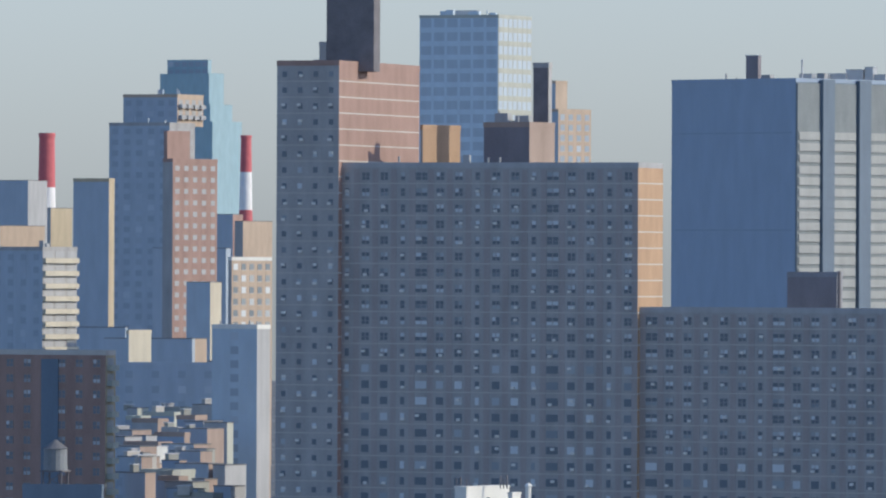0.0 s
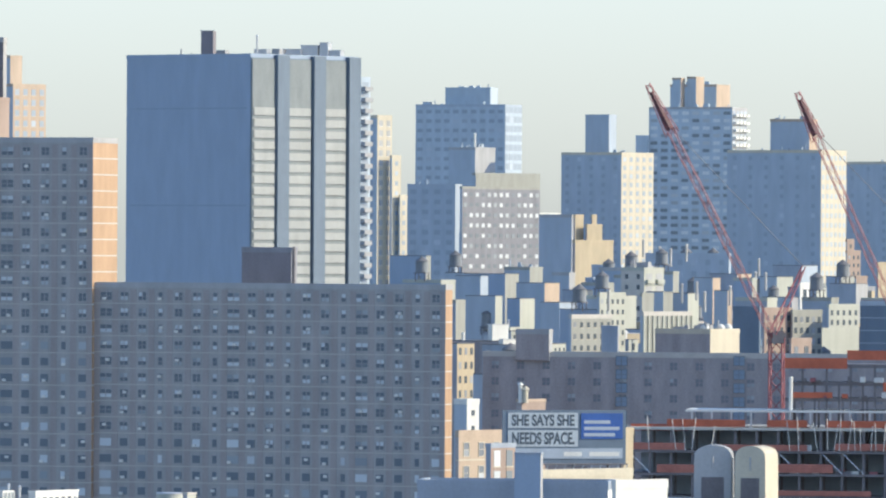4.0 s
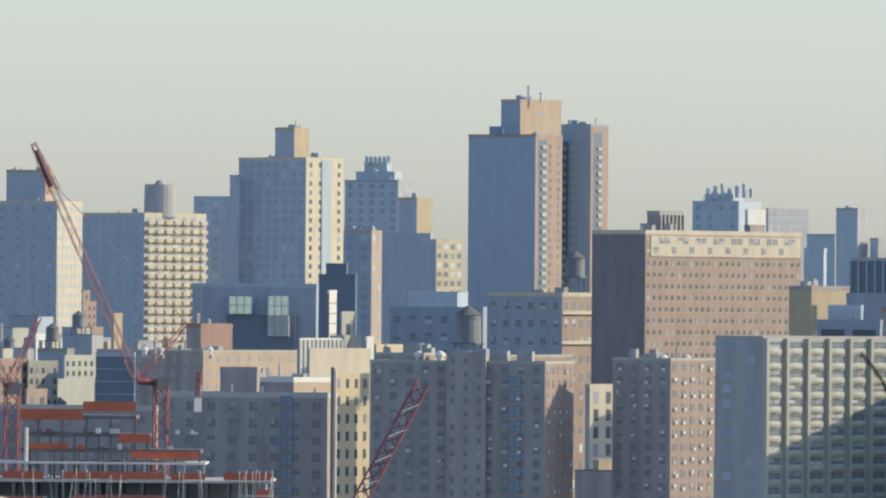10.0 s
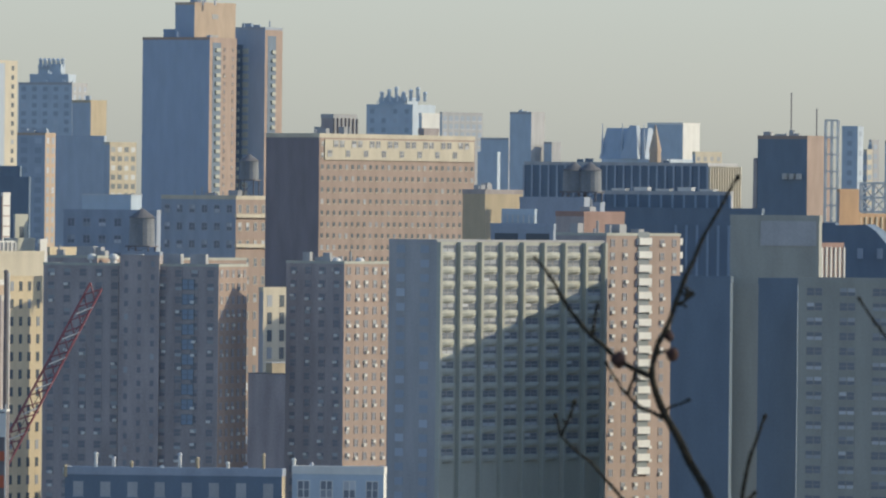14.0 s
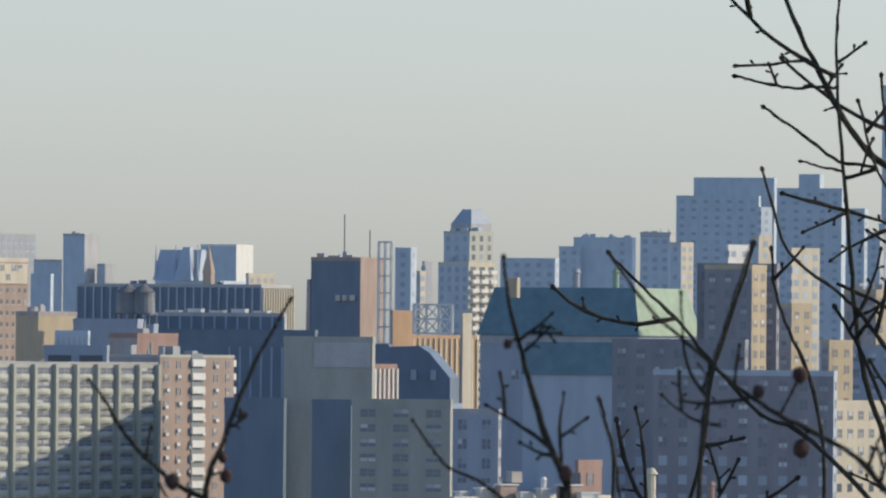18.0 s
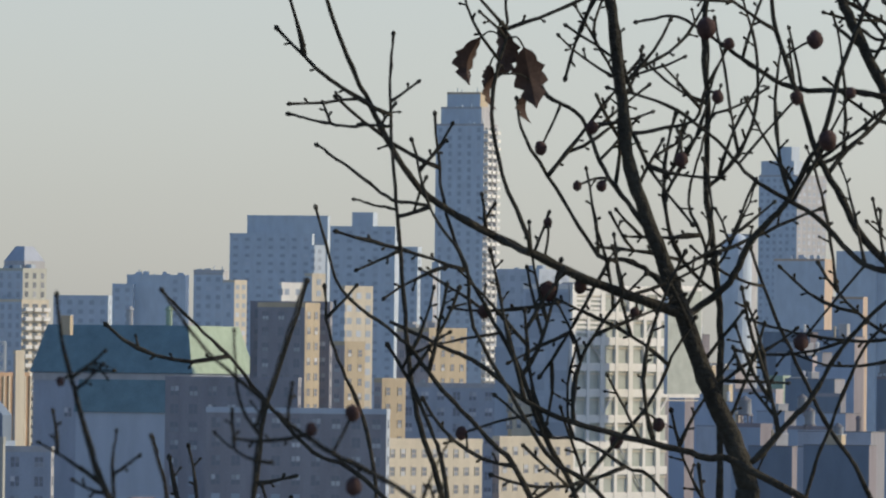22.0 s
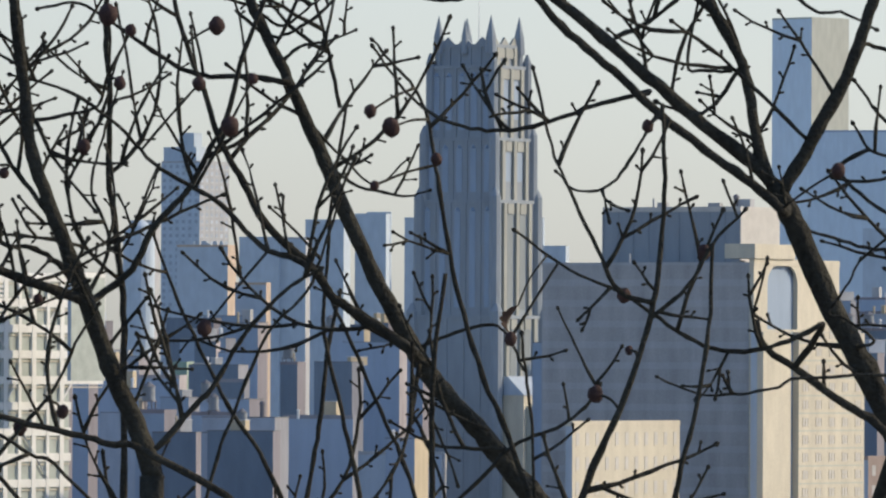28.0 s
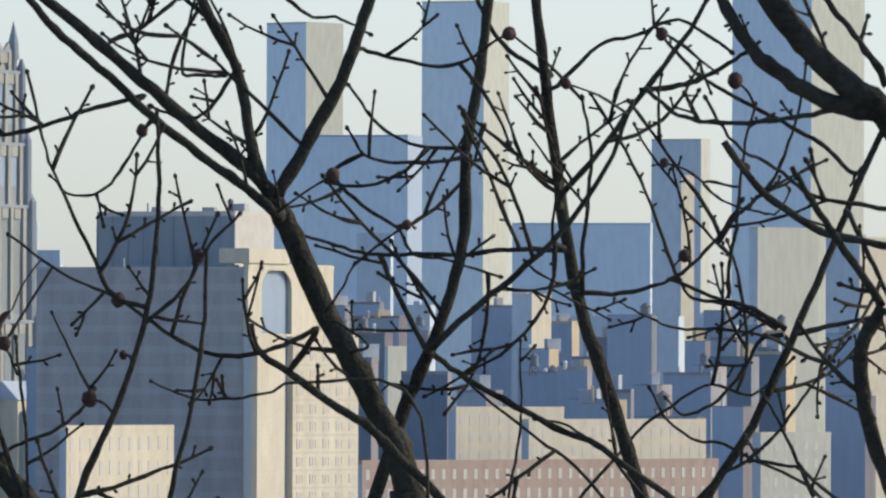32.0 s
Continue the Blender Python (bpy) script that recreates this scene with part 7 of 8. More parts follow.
limb(tg, [(386.52, 64.78), (390.49, 64.93), (393.80, 65.08), (395.10, 65.20), (395.73, 65.36), (395.36, 65.50)], 19, 7, 15.4, 5, 0.12)
limb(tg, [(394.12, 65.10), (398.45, 65.16), (401.44, 65.24), (405.10, 65.30)], 9, 5, 15.4, 3, 0.1)
limb(tg, [(396.89, 64.75), (399.19, 64.91), (401.01, 65.08), (401.44, 65.24)], 14, 7, 15.3, 3, 0.1)
limb(tg, [(390.43, 65.15), (387.74, 65.23), (384.37, 65.34), (382.34, 65.42), (380.17, 65.56)], 10, 5, 15.4, 4, 0.12)
limb(tg, [(393.68, 65.52), (388.34, 65.50), (383.00, 65.47), (378.32, 65.45), (373.64, 65.45), (368.96, 65.47), (364.94, 65.52), (361.24, 65.60)], 11, 5, 15.6, 5, 0.14)
limb(tg, [(404.70, 65.57), (401.71, 65.50), (399.04, 65.48), (395.02, 65.50)], 9, 6, 15.7, 2, 0.1)
limb(tg, [(403.70, 65.56), (400.35, 65.56), (398.35, 65.57), (399.32, 65.67), (400.31, 65.73)], 7, 5, 15.7, 1, 0.1)
limb(tg, [(395.02, 65.49), (393.70, 65.45), (391.04, 65.38), (388.38, 65.34), (385.04, 65.34), (383.03, 65.37)], 7, 4, 15.6, 2, 0.06)
limb(tg, [(419.73, 65.61), (424.41, 65.59), (429.76, 65.58), (433.10, 65.60)], 9, 6, 15.8, 3, 0.12)
limb(tg, [(431.81, 65.41), (425.80, 65.40), (420.45, 65.41), (418.10, 65.46)], 9, 5, 15.8, 3, 0.12)
limb(tg, [(432.14, 65.43), (426.46, 65.43), (421.77, 65.47), (418.27, 65.54)], 8, 5, 15.9, 3, 0.12)
limb(tg, [(420.54, 65.06), (417.19, 65.10), (415.18, 65.11), (417.17, 65.16), (418.83, 65.21)], 7, 4, 15.6, 1, 0.06)
limb(tg, [(416.44, 65.38), (419.80, 65.32), (423.82, 65.28), (425.84, 65.23), (429.86, 65.22), (435.88, 65.19)], 9, 5, 15.9, 4, 0.14)
limb(tg, [(421.83, 65.23), (424.53, 65.14), (427.22, 65.06), (431.25, 65.01), (436.61, 64.96), (442.64, 64.91), (450.01, 64.85)], 10, 14, 16.2, 6, 0.18)
limb(tg, [(389.64, 65.62), (393.65, 65.65), (397.64, 65.70), (400.31, 65.72), (407.00, 65.72), (411.01, 65.73)], 10, 6, 15.7, 3, 0.12)
limb(tg, [(410.34, 65.71), (413.70, 65.67), (416.37, 65.67), (420.39, 65.64)], 8, 5, 15.8, 2, 0.1)
# the oak farther along the slope
DH = 16.7
DENSE[0] = 0.6
th_ = oak("tall bare oak with rising limbs", 453.88, DH, 64.71, 0.024, 1.2)
limb(th_, [(454.04, 64.71), (451.32, 64.86), (447.93, 65.03), (445.22, 65.17), (443.02, 65.38), (441.42, 65.58), (440.24, 65.75), (439.67, 65.85)], 36, 18, DH, 7)
limb(th_, [(443.16, 65.36), (447.81, 65.45), (453.12, 65.57), (458.43, 65.69), (461.09, 65.77)], 15, 9, 16.6, 6)
limb(th_, [(445.22, 65.17), (450.56, 65.17), (456.57, 65.20), (461.23, 65.27), (464.55, 65.35)], 12, 6, 16.5, 5)
limb(th_, [(441.75, 65.60), (437.06, 65.65), (434.36, 65.71), (432.34, 65.79)], 12, 8, 16.8, 3)
limb(th_, [(442.76, 65.58), (447.75, 65.66), (452.42, 65.68), (457.09, 65.71), (463.13, 65.65)], 10, 6, 16.6, 4)
limb(th_, [(445.86, 65.25), (446.50, 65.36), (446.81, 65.45), (445.77, 65.55)], 10, 6, 16.4, 3)
limb(th_, [(437.31, 64.77), (438.61, 64.90), (438.56, 65.07)], 8, 4, 16.2, 2, 0.1)
limb(th_, [(460.05, 64.74), (466.01, 64.91), (470.64, 65.08), (475.27, 65.26), (479.24, 65.42), (483.87, 65.58)], 27, 12, 16.5, 7)
limb(th_, [(469.97, 65.10), (465.95, 65.14), (461.93, 65.16), (455.90, 65.20)], 12, 7, 16.5, 4)
limb(th_, [(470.64, 65.09), (475.98, 65.11), (481.32, 65.13), (486.67, 65.15)], 11, 7, 16.5, 3)
limb(th_, [(446.66, 64.80), (440.62, 64.88), (434.58, 64.96), (429.88, 65.03)], 9, 5, 16.4, 4)
limb(th_, [(450.65, 64.86), (456.64, 64.95), (461.31, 64.99), (466.00, 64.97), (470.66, 65.04)], 8, 5, 16.8, 5)
limb(th_, [(477.26, 65.33), (479.96, 65.24), (481.85, 65.17), (484.01, 65.08)], 11, 8, 16.2, 3)
limb(th_, [(462.51, 65.47), (467.22, 65.37), (473.25, 65.30), (477.27, 65.28), (483.96, 65.26)], 14, 14, 15.0, 3)
limb(th_, [(452.45, 65.57), (457.13, 65.58), (460.47, 65.60), (464.47, 65.64), (466.80, 65.67)], 12, 7, 16.6, 1, 0.08)
limb(th_, [(455.10, 65.68), (457.78, 65.63), (460.47, 65.59), (465.83, 65.54), (470.52, 65.50), (474.55, 65.46), (477.57, 65.41)], 7, 10, 16.6, 2, 0.08)
limb(th_, [(461.90, 65.27), (463.89, 65.32), (465.89, 65.35), (468.54, 65.40), (470.20, 65.47), (471.51, 65.54), (472.16, 65.62)], 10, 5, 16.5, 2, 0.06)
limb(th_, [(463.13, 65.16), (463.25, 65.23), (464.03, 65.30), (464.41, 65.38), (465.05, 65.47), (466.17, 65.54)], 9, 5, 16.5, 2, 0.06)
limb(th_, [(460.19, 65.39), (461.87, 65.36), (464.22, 65.34), (467.23, 65.33), (468.90, 65.33), (470.22, 65.37)], 6, 4, 16.5, 1, 0.04)
limb(th_, [(468.96, 65.10), (465.95, 65.13), (462.93, 65.15), (458.92, 65.16), (457.58, 65.19)], 10, 6, 16.5, 1, 0.08)
limb(th_, [(469.64, 65.09), (466.97, 65.08), (465.31, 65.03), (461.99, 64.96), (457.98, 64.93), (455.97, 64.96)], 10, 5, 16.5, 2, 0.08)
limb(th_, [(469.31, 65.08), (462.62, 65.10), (457.27, 65.10), (453.92, 65.12), (450.57, 65.15)], 7, 4, 17.2, 2, 0.08)
limb(th_, [(460.70, 64.78), (465.36, 64.84), (468.69, 64.89), (471.35, 64.95), (474.00, 65.01), (477.33, 65.08)], 11, 5, 16.4, 3, 0.1)
limb(th_, [(473.40, 64.80), (470.05, 64.83), (466.03, 64.84)], 9, 6, 16.4, 1, 0.06)
limb(th_, [(473.41, 64.77), (471.38, 64.84), (469.35, 64.91), (467.33, 64.97)], 9, 5, 16.4, 1, 0.08)
limb(th_, [(464.02, 64.86), (459.34, 64.88), (455.98, 64.92), (453.96, 64.98)], 9, 5, 17.0, 2, 0.08)
limb(th_, [(450.66, 64.82), (447.31, 64.87), (443.95, 64.91), (440.61, 64.92)], 9, 5, 16.4, 2, 0.08)
# a nearer, darker oak at the far end
tn = oak("dark reddish bare oak close to the lookout", 486.63, 11.5, 64.83, 0.03, 1.0)
limb(tn, [(486.78, 64.82), (488.02, 65.06), (486.61, 65.25), (481.75, 65.36), (477.18, 65.40), (471.81, 65.46), (467.10, 65.53), (463.74, 65.59)], 52, 30, 11.5, 1)
limb(tn, [(481.21, 65.36), (474.52, 65.38), (468.49, 65.42), (464.45, 65.47), (461.75, 65.53)], 30, 16, 11.5, 2)
limb(tn, [(483.44, 64.83), (480.73, 64.90), (479.03, 64.98), (479.00, 65.05), (481.32, 65.10)], 26, 18, 11.5, 2)
limb(tn, [(479.87, 65.38), (477.20, 65.37), (471.85, 65.36), (466.51, 65.35), (461.16, 65.35), (457.15, 65.36), (453.79, 65.39)], 9, 5, 11.5, 1, 0.06)
limb(tn, [(475.94, 65.19), (474.92, 65.21), (472.57, 65.25), (470.54, 65.29)], 13, 7, 11.5, 1, 0.06)
limb(tn, [(481.73, 65.40), (480.51, 65.43), (477.15, 65.48), (474.46, 65.52), (473.11, 65.55)], 11, 7, 11.5, 1, 0.06)
limb(tn, [(483.94, 65.23), (478.59, 65.24), (473.23, 65.25), (468.54, 65.29), (463.85, 65.32), (460.48, 65.38)], 8, 4, 11.6, 1, 0.06)

dead_leaf(tc, [(303.07, 65.64)], 15.75, 0.09, 0.4, 0.12)
dead_leaf(tc, [(305.26, 65.66)], 15.72, 0.1, -0.9, 0.2)
dead_leaf(tc, [(305.85, 65.58)], 15.75, 0.075, 1.1, -0.1)
dead_leaf(tc, [(308.23, 65.62)], 15.7, 0.115, -0.3, -0.22)
dead_leaf(tc, [(309.75, 65.55)], 15.75, 0.07, 0.8, -0.1)
dead_leaf(tc, [(304.23, 65.59)], 15.78, 0.045, -0.5, 0.3)
dead_leaf(tg, [(378.41, 65.12)], 15.4, 0.05, 0.6, 0.3)
for p, s in (([(329.78, 65.67)], 19), ([(342.63, 65.65)], 16), ([(344.28, 65.46)], 18), ([(341.36, 65.08)], 15), ([(363.33, 65.46)], 17), ([(360.84, 65.49)], 12),
             ([(326.99, 65.42)], 13), ([(310.33, 65.44)], 12), ([(314.72, 65.37)], 9), ([(317.59, 65.37)], 10), ([(311.28, 65.30)], 9), ([(311.36, 65.17)], 17),
             ([(315.23, 65.18)], 13), ([(321.75, 65.13)], 11), ([(303.83, 65.13)], 12), ([(301.36, 64.90)], 12), ([(319.68, 64.89)], 14), ([(324.68, 64.92)], 12),
             ([(331.20, 65.54)], 12), ([(340.55, 65.54)], 13), ([(316.39, 65.48)], 12), ([(346.96, 65.55)], 10), ([(361.39, 65.35)], 9), ([(368.71, 65.40)], 11), ([(332.47, 65.64)], 11)):
    gall(tc if p[0][0] < 338.04 else td, p, 15.95, s)
for p, s in (([(390.97, 65.14)], 13), ([(400.44, 65.22)], 13), ([(387.68, 64.96)], 15), ([(377.56, 65.06)], 12), ([(416.25, 65.37)], 13), ([(393.70, 65.45)], 11),
             ([(436.90, 65.63)], 11), ([(425.03, 65.28)], 9), ([(391.60, 65.04)], 8), ([(443.81, 65.54)], 10)):
    gall(tg, p, 15.45, s)
for p, s in (([(457.90, 65.24)], 12), ([(463.81, 65.58)], 15), ([(455.50, 65.42)], 9), ([(465.06, 65.41)], 10), ([(437.18, 65.67)], 12), ([(455.10, 65.67)], 12)):
    gall(th_, p, 16.4, s)

# ---- the building site with its cranes ----
def beam_lattice(name, parent, p, q, w, m="crane", n=None, w1=None, label="", r=0.075):
    """A square lattice beam from p to q: four chords and zigzag lacing."""
    p, q = Vector(p), Vector(q)
    w1 = w if w1 is None else w1
    t = (q - p).normalized()
    u = t.cross(Vector((0.3, 1, 0.2))).normalized()
    v = t.cross(u)
    n = n or max(4, int((q - p).length / (w * 2.2)))
    g = Geo()
    c = lambda k, i: p.lerp(q, i / n) + (u * (1 if k in (0, 1) else -1) + v * (1 if k in (0, 3) else -1)) * (w + (w1 - w) * i / n) / 2
    for k in range(4):
        g.bar(c(k, 0), c(k, n), r)
        for i in range(n):
            a, b = (k, (k + 1) % 4) if i % 2 else ((k + 1) % 4, k)
            g.bar(c(a, i), c(b, i + 1), r * 0.7)
    return part(name, g, m, parent, label)


def crane(label, am, d, afoot, ztop, atip, ztip, acounter, zcounter, wm=1.9):
    base = spot(am, d, 0)
    e = thing("tower_crane", label, "crane", Matrix.Translation(base), "tower cranes")
    o = base
    zero = Vector((0, 0, 0))
    beam_lattice("mast", e, zero, zero + Vector((0, 0, ztop)), wm, n=int(ztop / 2.2), r=0.12)
    part("cab", Geo().box(-0.8, 0.8, -2.2, -0.7, ztop - 1.2, ztop + 0.6), "steel", e)
    part("machine_deck", Geo().box(-1.2, 1.2, -1.4, 1.4, ztop - 0.4, ztop + 0.3), "steel", e)
    tip = spot(atip, d - 4, ztip) - o
    head = spot(afoot, d - 2, ztop) - o
    part("jib_foot", Geo().bar((0, 0, ztop - 0.2), head, 0.5), "crane", e)
    beam_lattice("jib", e, head, head.lerp(tip, 0.83), 1.0, w1=0.9, r=0.05)
    beam_lattice("jib_head", e, head.lerp(tip, 0.80), tip, 1.7, w1=0.6, m="crane", n=9, r=0.06)
    part("jib_plate", Geo().bar(head.lerp(tip, 0.82), head.lerp(tip, 0.97), 0.55, r1=0.3), "maroon", e)
    back = spot(acounter, d + 2, zcounter) - o
    beam_lattice("back_mast", e, head, back, 1.1, w1=0.5)
    part("pendant", Geo().bar(back, head.lerp(tip, 0.85), 0.05), "steel", e)
    return e


crane("red luffing tower crane with a raised lattice jib", 104.01, 1210, 103.48, 53.13, 88.57, 88.78, 107.15, 62.86)
crane("second red luffing tower crane with a raised jib", 121.59, 1215, 118.82, 53.86, 106.22, 87.86, 124.57, 62.31)
e = thing("mobile_crane", "red lattice crawler crane boom leaning beside the brick towers", "crane", Matrix.Translation(spot(129.12, 1180)), "tower cranes")
o = spot(129.12, 1180)
beam_lattice("boom", e, Vector((0, 0, 1.5)), spot(152.51, 1180, 54.26) - o, 2.2, w1=1.8, n=30, r=0.13)
top = spot(152.51, 1180, 54.26) - o
for k in range(6, 29, 2):
    c = Vector((0, 0, 1.5)).lerp(top, k / 30)
    part("pale_rung", Geo().bar(c + Vector((-1.2, -1.2, -0.5)), c + Vector((1.2, -1.2, 0.5)), 0.09), "white", e)
part("carrier", Geo().box(-2.5, 2.5, -4, 3, 0.4, 3.2), "crane", e)
part("hoist_line", Geo().bar((0, 1, 3), spot(153.05, 1181, 54.1) - o, 0.05), "steel", e)
e = thing("crane_hook", "red crane hook block with a pale load hanging on a rope", "hook block", Matrix.Translation(spot(125.9, 1180, 50.01)))
part("load", Geo().box(-0.5, 0.5, -0.5, 0.5, 0, 1.9), "white", e)
beam_lattice("hook_block", e, (0, 0, 1.9), (0.25, 0, 5.8), 0.6)
part("rope", Geo().bar((0.25, 0, 5.8), (0.3, 0, 24), 0.04), "steel", e)


def site():
    rng = random.Random(3)
    d = 1150
    a0, a1 = 86.41, 134.6
    w = d * (a1 - a0) / 1000
    e = thing("building_site", "steel frame building under construction with orange safety netting", "construction site", frame_at(a1, d, 2))
    zt = 40.99
    zs = [zt - 3.1 * k for k in range(9)]
    for k, z in enumerate(zs):
        part("floor_deck", Geo().box(0, 22, 0, w, z - 0.35, z), "steel" if k else "conc", e)
        i = 0.0
        while i < w - 4:
            ln = rng.uniform(4, 14)
            if rng.random() < 0.85:
                zz = z + rng.uniform(0.0, 0.15)
                # lower storeys get the copy with shade put into its colour
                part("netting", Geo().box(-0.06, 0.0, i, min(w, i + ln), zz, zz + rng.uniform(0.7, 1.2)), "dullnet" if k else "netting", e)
            i += ln + rng.uniform(0, 4)
    n = int(w / 2.9)
    for i in range(n + 1):
        for x in (0.3, 8):
            part("column", Geo().box(x, x + 0.35, i * w / n - 0.18, i * w / n + 0.18, 0, zt), "steel", e)
        for q in range(rng.choice([0, 1, 2, 3])):
            y = i * w / n + q * 0.9 + rng.uniform(0, 0.5)
            part("safety_post", Geo().bar((-0.2, y, zt - 3.1), (-0.2, y + rng.uniform(-0.6, 0.6), zt + rng.uniform(0.2, 1.6)), 0.05), "white", e)
        if rng.random() < 0.5:
            y = i * w / n
            part("brace", Geo().bar((0.1, y, zt - 6.2), (0.1, y + w / n, zt - 3.3), 0.08), "metal", e)
    part("core", Geo().box(9, 16, 1, w - 1, 0, zt - 0.5), "slate", e, "dark building core behind the steel")
    # upper storeys in steel
    yb = lambda a: d * (a1 - a) / 1000
    for l, r, y0, y1 in ((126.78, 93.02, 43.39, 0),):
        part("upper_deck", Geo().box(2, 14, yb(l), yb(r), y0 - 0.3, y0), "white", e)
        k = yb(l)
        while k < yb(r):
            part("post", Geo().box(2.0, 2.25, k, k + 0.25, zt, y0 - 0.3), "metal", e)
            k += 2.7
    lv = (45.08, 47.24, 49.7)
    for z, l, r in ((lv[0], 126.11, 104.72), (lv[1], 119.89, 105.05), (lv[2], 118.42, 104.72)):
        part("steel_floor", Geo().box(4, 14, yb(l), yb(r), z - 0.5, z), "steel", e)
        k = yb(l)
        while k < yb(r):
            part("column", Geo().box(4, 4.3, k, k + 0.3, zt, z), "steel", e)
            k += 3.3
    for x0, x1, z0, z1 in ((104.72, 112.14, 49.08, 50.54), (112.14, 118.42, 50.29, 51.6), (116.42, 120.16, 46.01, 47.24),
                           (117.89, 125.91, 43.81, 44.89), (105.72, 110.4, 45.08, 45.85), (86.41, 93.3, 40.45, 41.37)):
        part("netting", Geo().box(3.8, 3.86, yb(x1), yb(x0), z0, z1), "netting", e)
    part("white_column", Geo().prism(3.5, yb(105.46), zt, 47.97, 0.28, 0.28, 10), "white", e)
    for k in range(44):
        y = rng.uniform(yb(126.44), yb(105.05))
        z = rng.choice([lv[0], lv[1], zt, zt - 3.1, zt - 6.2])
        part("site_clutter", Geo().box(0.4, 1.2, y, y + rng.uniform(0.3, 1.5), z, z + rng.uniform(0.2, 0.9)) if z <= zt else Geo().box(3.6, 4.6, y, y + rng.uniform(0.3, 1.4), z, z + rng.uniform(0.2, 0.9)), rng.choice(["metal", "white", "netting", "steel", "crane"]), e)
    # the scaffold at the end
    for i in range(6):
        y = -0.3 + i * 0.9
        part("scaffold_post", Geo().bar((-0.6, y, 20), (-0.6, y, zt + 1.4), 0.06), "white", e)
    for j in range(5):
        part("scaffold_board", Geo().box(-0.9, -0.3, -0.4, 4.4, zt - j * 2.0 - 0.1, zt - j * 2.0 + 0.05), "white", e)
    part("netting", Geo().box(-0.7, -0.65, 0.2, 2.0, zt - 3.6, zt - 1.2), "netting", e)


site()
b = block("site_annex", "low steel site annex hung with torn white sheets and orange netting", 134.42, 142.04, 142.44, 38.22, 1120, th=6, wall="steel", cap="white", depth=8, lip=0.25)
for z0, z1, m in ((34.63, 37.78, "white"), (31.49, 32.76, "netting"), (27.90, 29.55, "netting"), (24.91, 26.11, "dullnet")):
    for k in range(5):
        part("sheet", Geo().box(-0.12, 0.0, 0.1 + k * 1.7, 1.6 + k * 1.7, z0 + 0.15 * (k % 3), z1 - 0.1 * (k * 2 % 3)), m, b)
for k in range(6):
    part("post", Geo().box(-0.3, -0.15, k * 1.68, k * 1.68 + 0.14, 20, 38.22 + 0.8), "white", b)

# ---- the billboard ----
def lettering(text, height, parent, at, m, label=""):
    cu = bpy.data.curves.new("lettering", "FONT")
    cu.body, cu.size, cu.extrude = text, height * 1.38, 0.01
    cu.space_character, cu.offset = 1.0, height * 0.045
    ob = bpy.data.objects.new("lettering", cu)
    me = bpy.data.meshes.new_from_object(ob)
    bpy.data.objects.remove(ob)
    me.materials.clear()
    me.materials.append(M[m])
    r = part("lettering", me, None, parent, label, at)
    return r


def billboard():
    d = 1000
    a0, a1 = 71.77, 86.28
    w = d * (a1 - a0) / 1000
    zb, zt = 39.85, 46.06
    e = thing("billboard", "large roadside billboard with bold black words on white", "billboard", frame_at(a1, d, -15))
    w /= math.cos(radians(15))
    part("backing", Geo().box(0.1, 0.5, 0, w, zb, zt + 0.1), "deepblue", e)
    xs = lambda x: (1110 - x) / 217 * w
    z1, z2, z3, z4 = 45.85, 44.04, 43.77, 41.84
    part("poster", Geo().box(0.0, 0.1, xs(1025), xs(902), z2, z1), "poster", e)
    part("poster", Geo().box(0.0, 0.1, xs(1025), xs(902), z4, z3), "poster", e)
    part("blue_poster", Geo().box(0.0, 0.1, xs(1104), xs(1031), 42.77, 45.78), "signblue", e, "plain blue advertising panel")
    part("footer", Geo().box(0.0, 0.1, xs(1104), xs(902), 40.43, 41.64), "slate", e)
    for k, (x0, x1, y) in enumerate(((1036, 1082, 0), (1036, 1098, 1), (1036, 1090, 2))):
        z = z1 - 0.9 - y * 0.75
        part("bar", Geo().box(-0.03, 0.0, xs(x1), xs(x0), z - 0.4, z), "slate", e)
    for x0, x1 in ((1000, 1032), (1045, 1098)):
        part("bar", Geo().box(-0.03, 0.0, xs(x1), xs(x0), 40.7, 41.23), "white", e)
    turn = pose(0, 0, 0, 90, 0, -90)
    wt = xs(902) - xs(1025)
    for text, za, zb2 in (("SHE SAYS SHE", z2, z1), ("NEEDS SPACE.", z4, z3)):
        h = (zb2 - za) * 0.72
        ob = lettering(text, h, e, Matrix(), "ink")
        x = max(v.co.x for v in ob.data.vertices)
        ob.matrix_basis = Matrix.Translation((-0.02, xs(902) - wt * 0.05, za + (zb2 - za) * 0.17)) @ turn @ Matrix.Diagonal((wt * 0.9 / x, 1, 1, 1))
    for x in (905, 960, 1020, 1080, 1105):
        part("post", Geo().box(0.5, 0.8, xs(x) - 0.15, xs(x) + 0.15, 20, zt), "steel", e)
    part("catwalk", Geo().box(-0.9, 0.1, 0, w, zb - 0.15, zb), "steel", e)
    for k in range(14):
        y = w * k / 14
        part("strut", Geo().bar((-0.8, y, zb - 0.1), (-0.5, y + w / 20, zb - 2.0), 0.07), "metal", e)


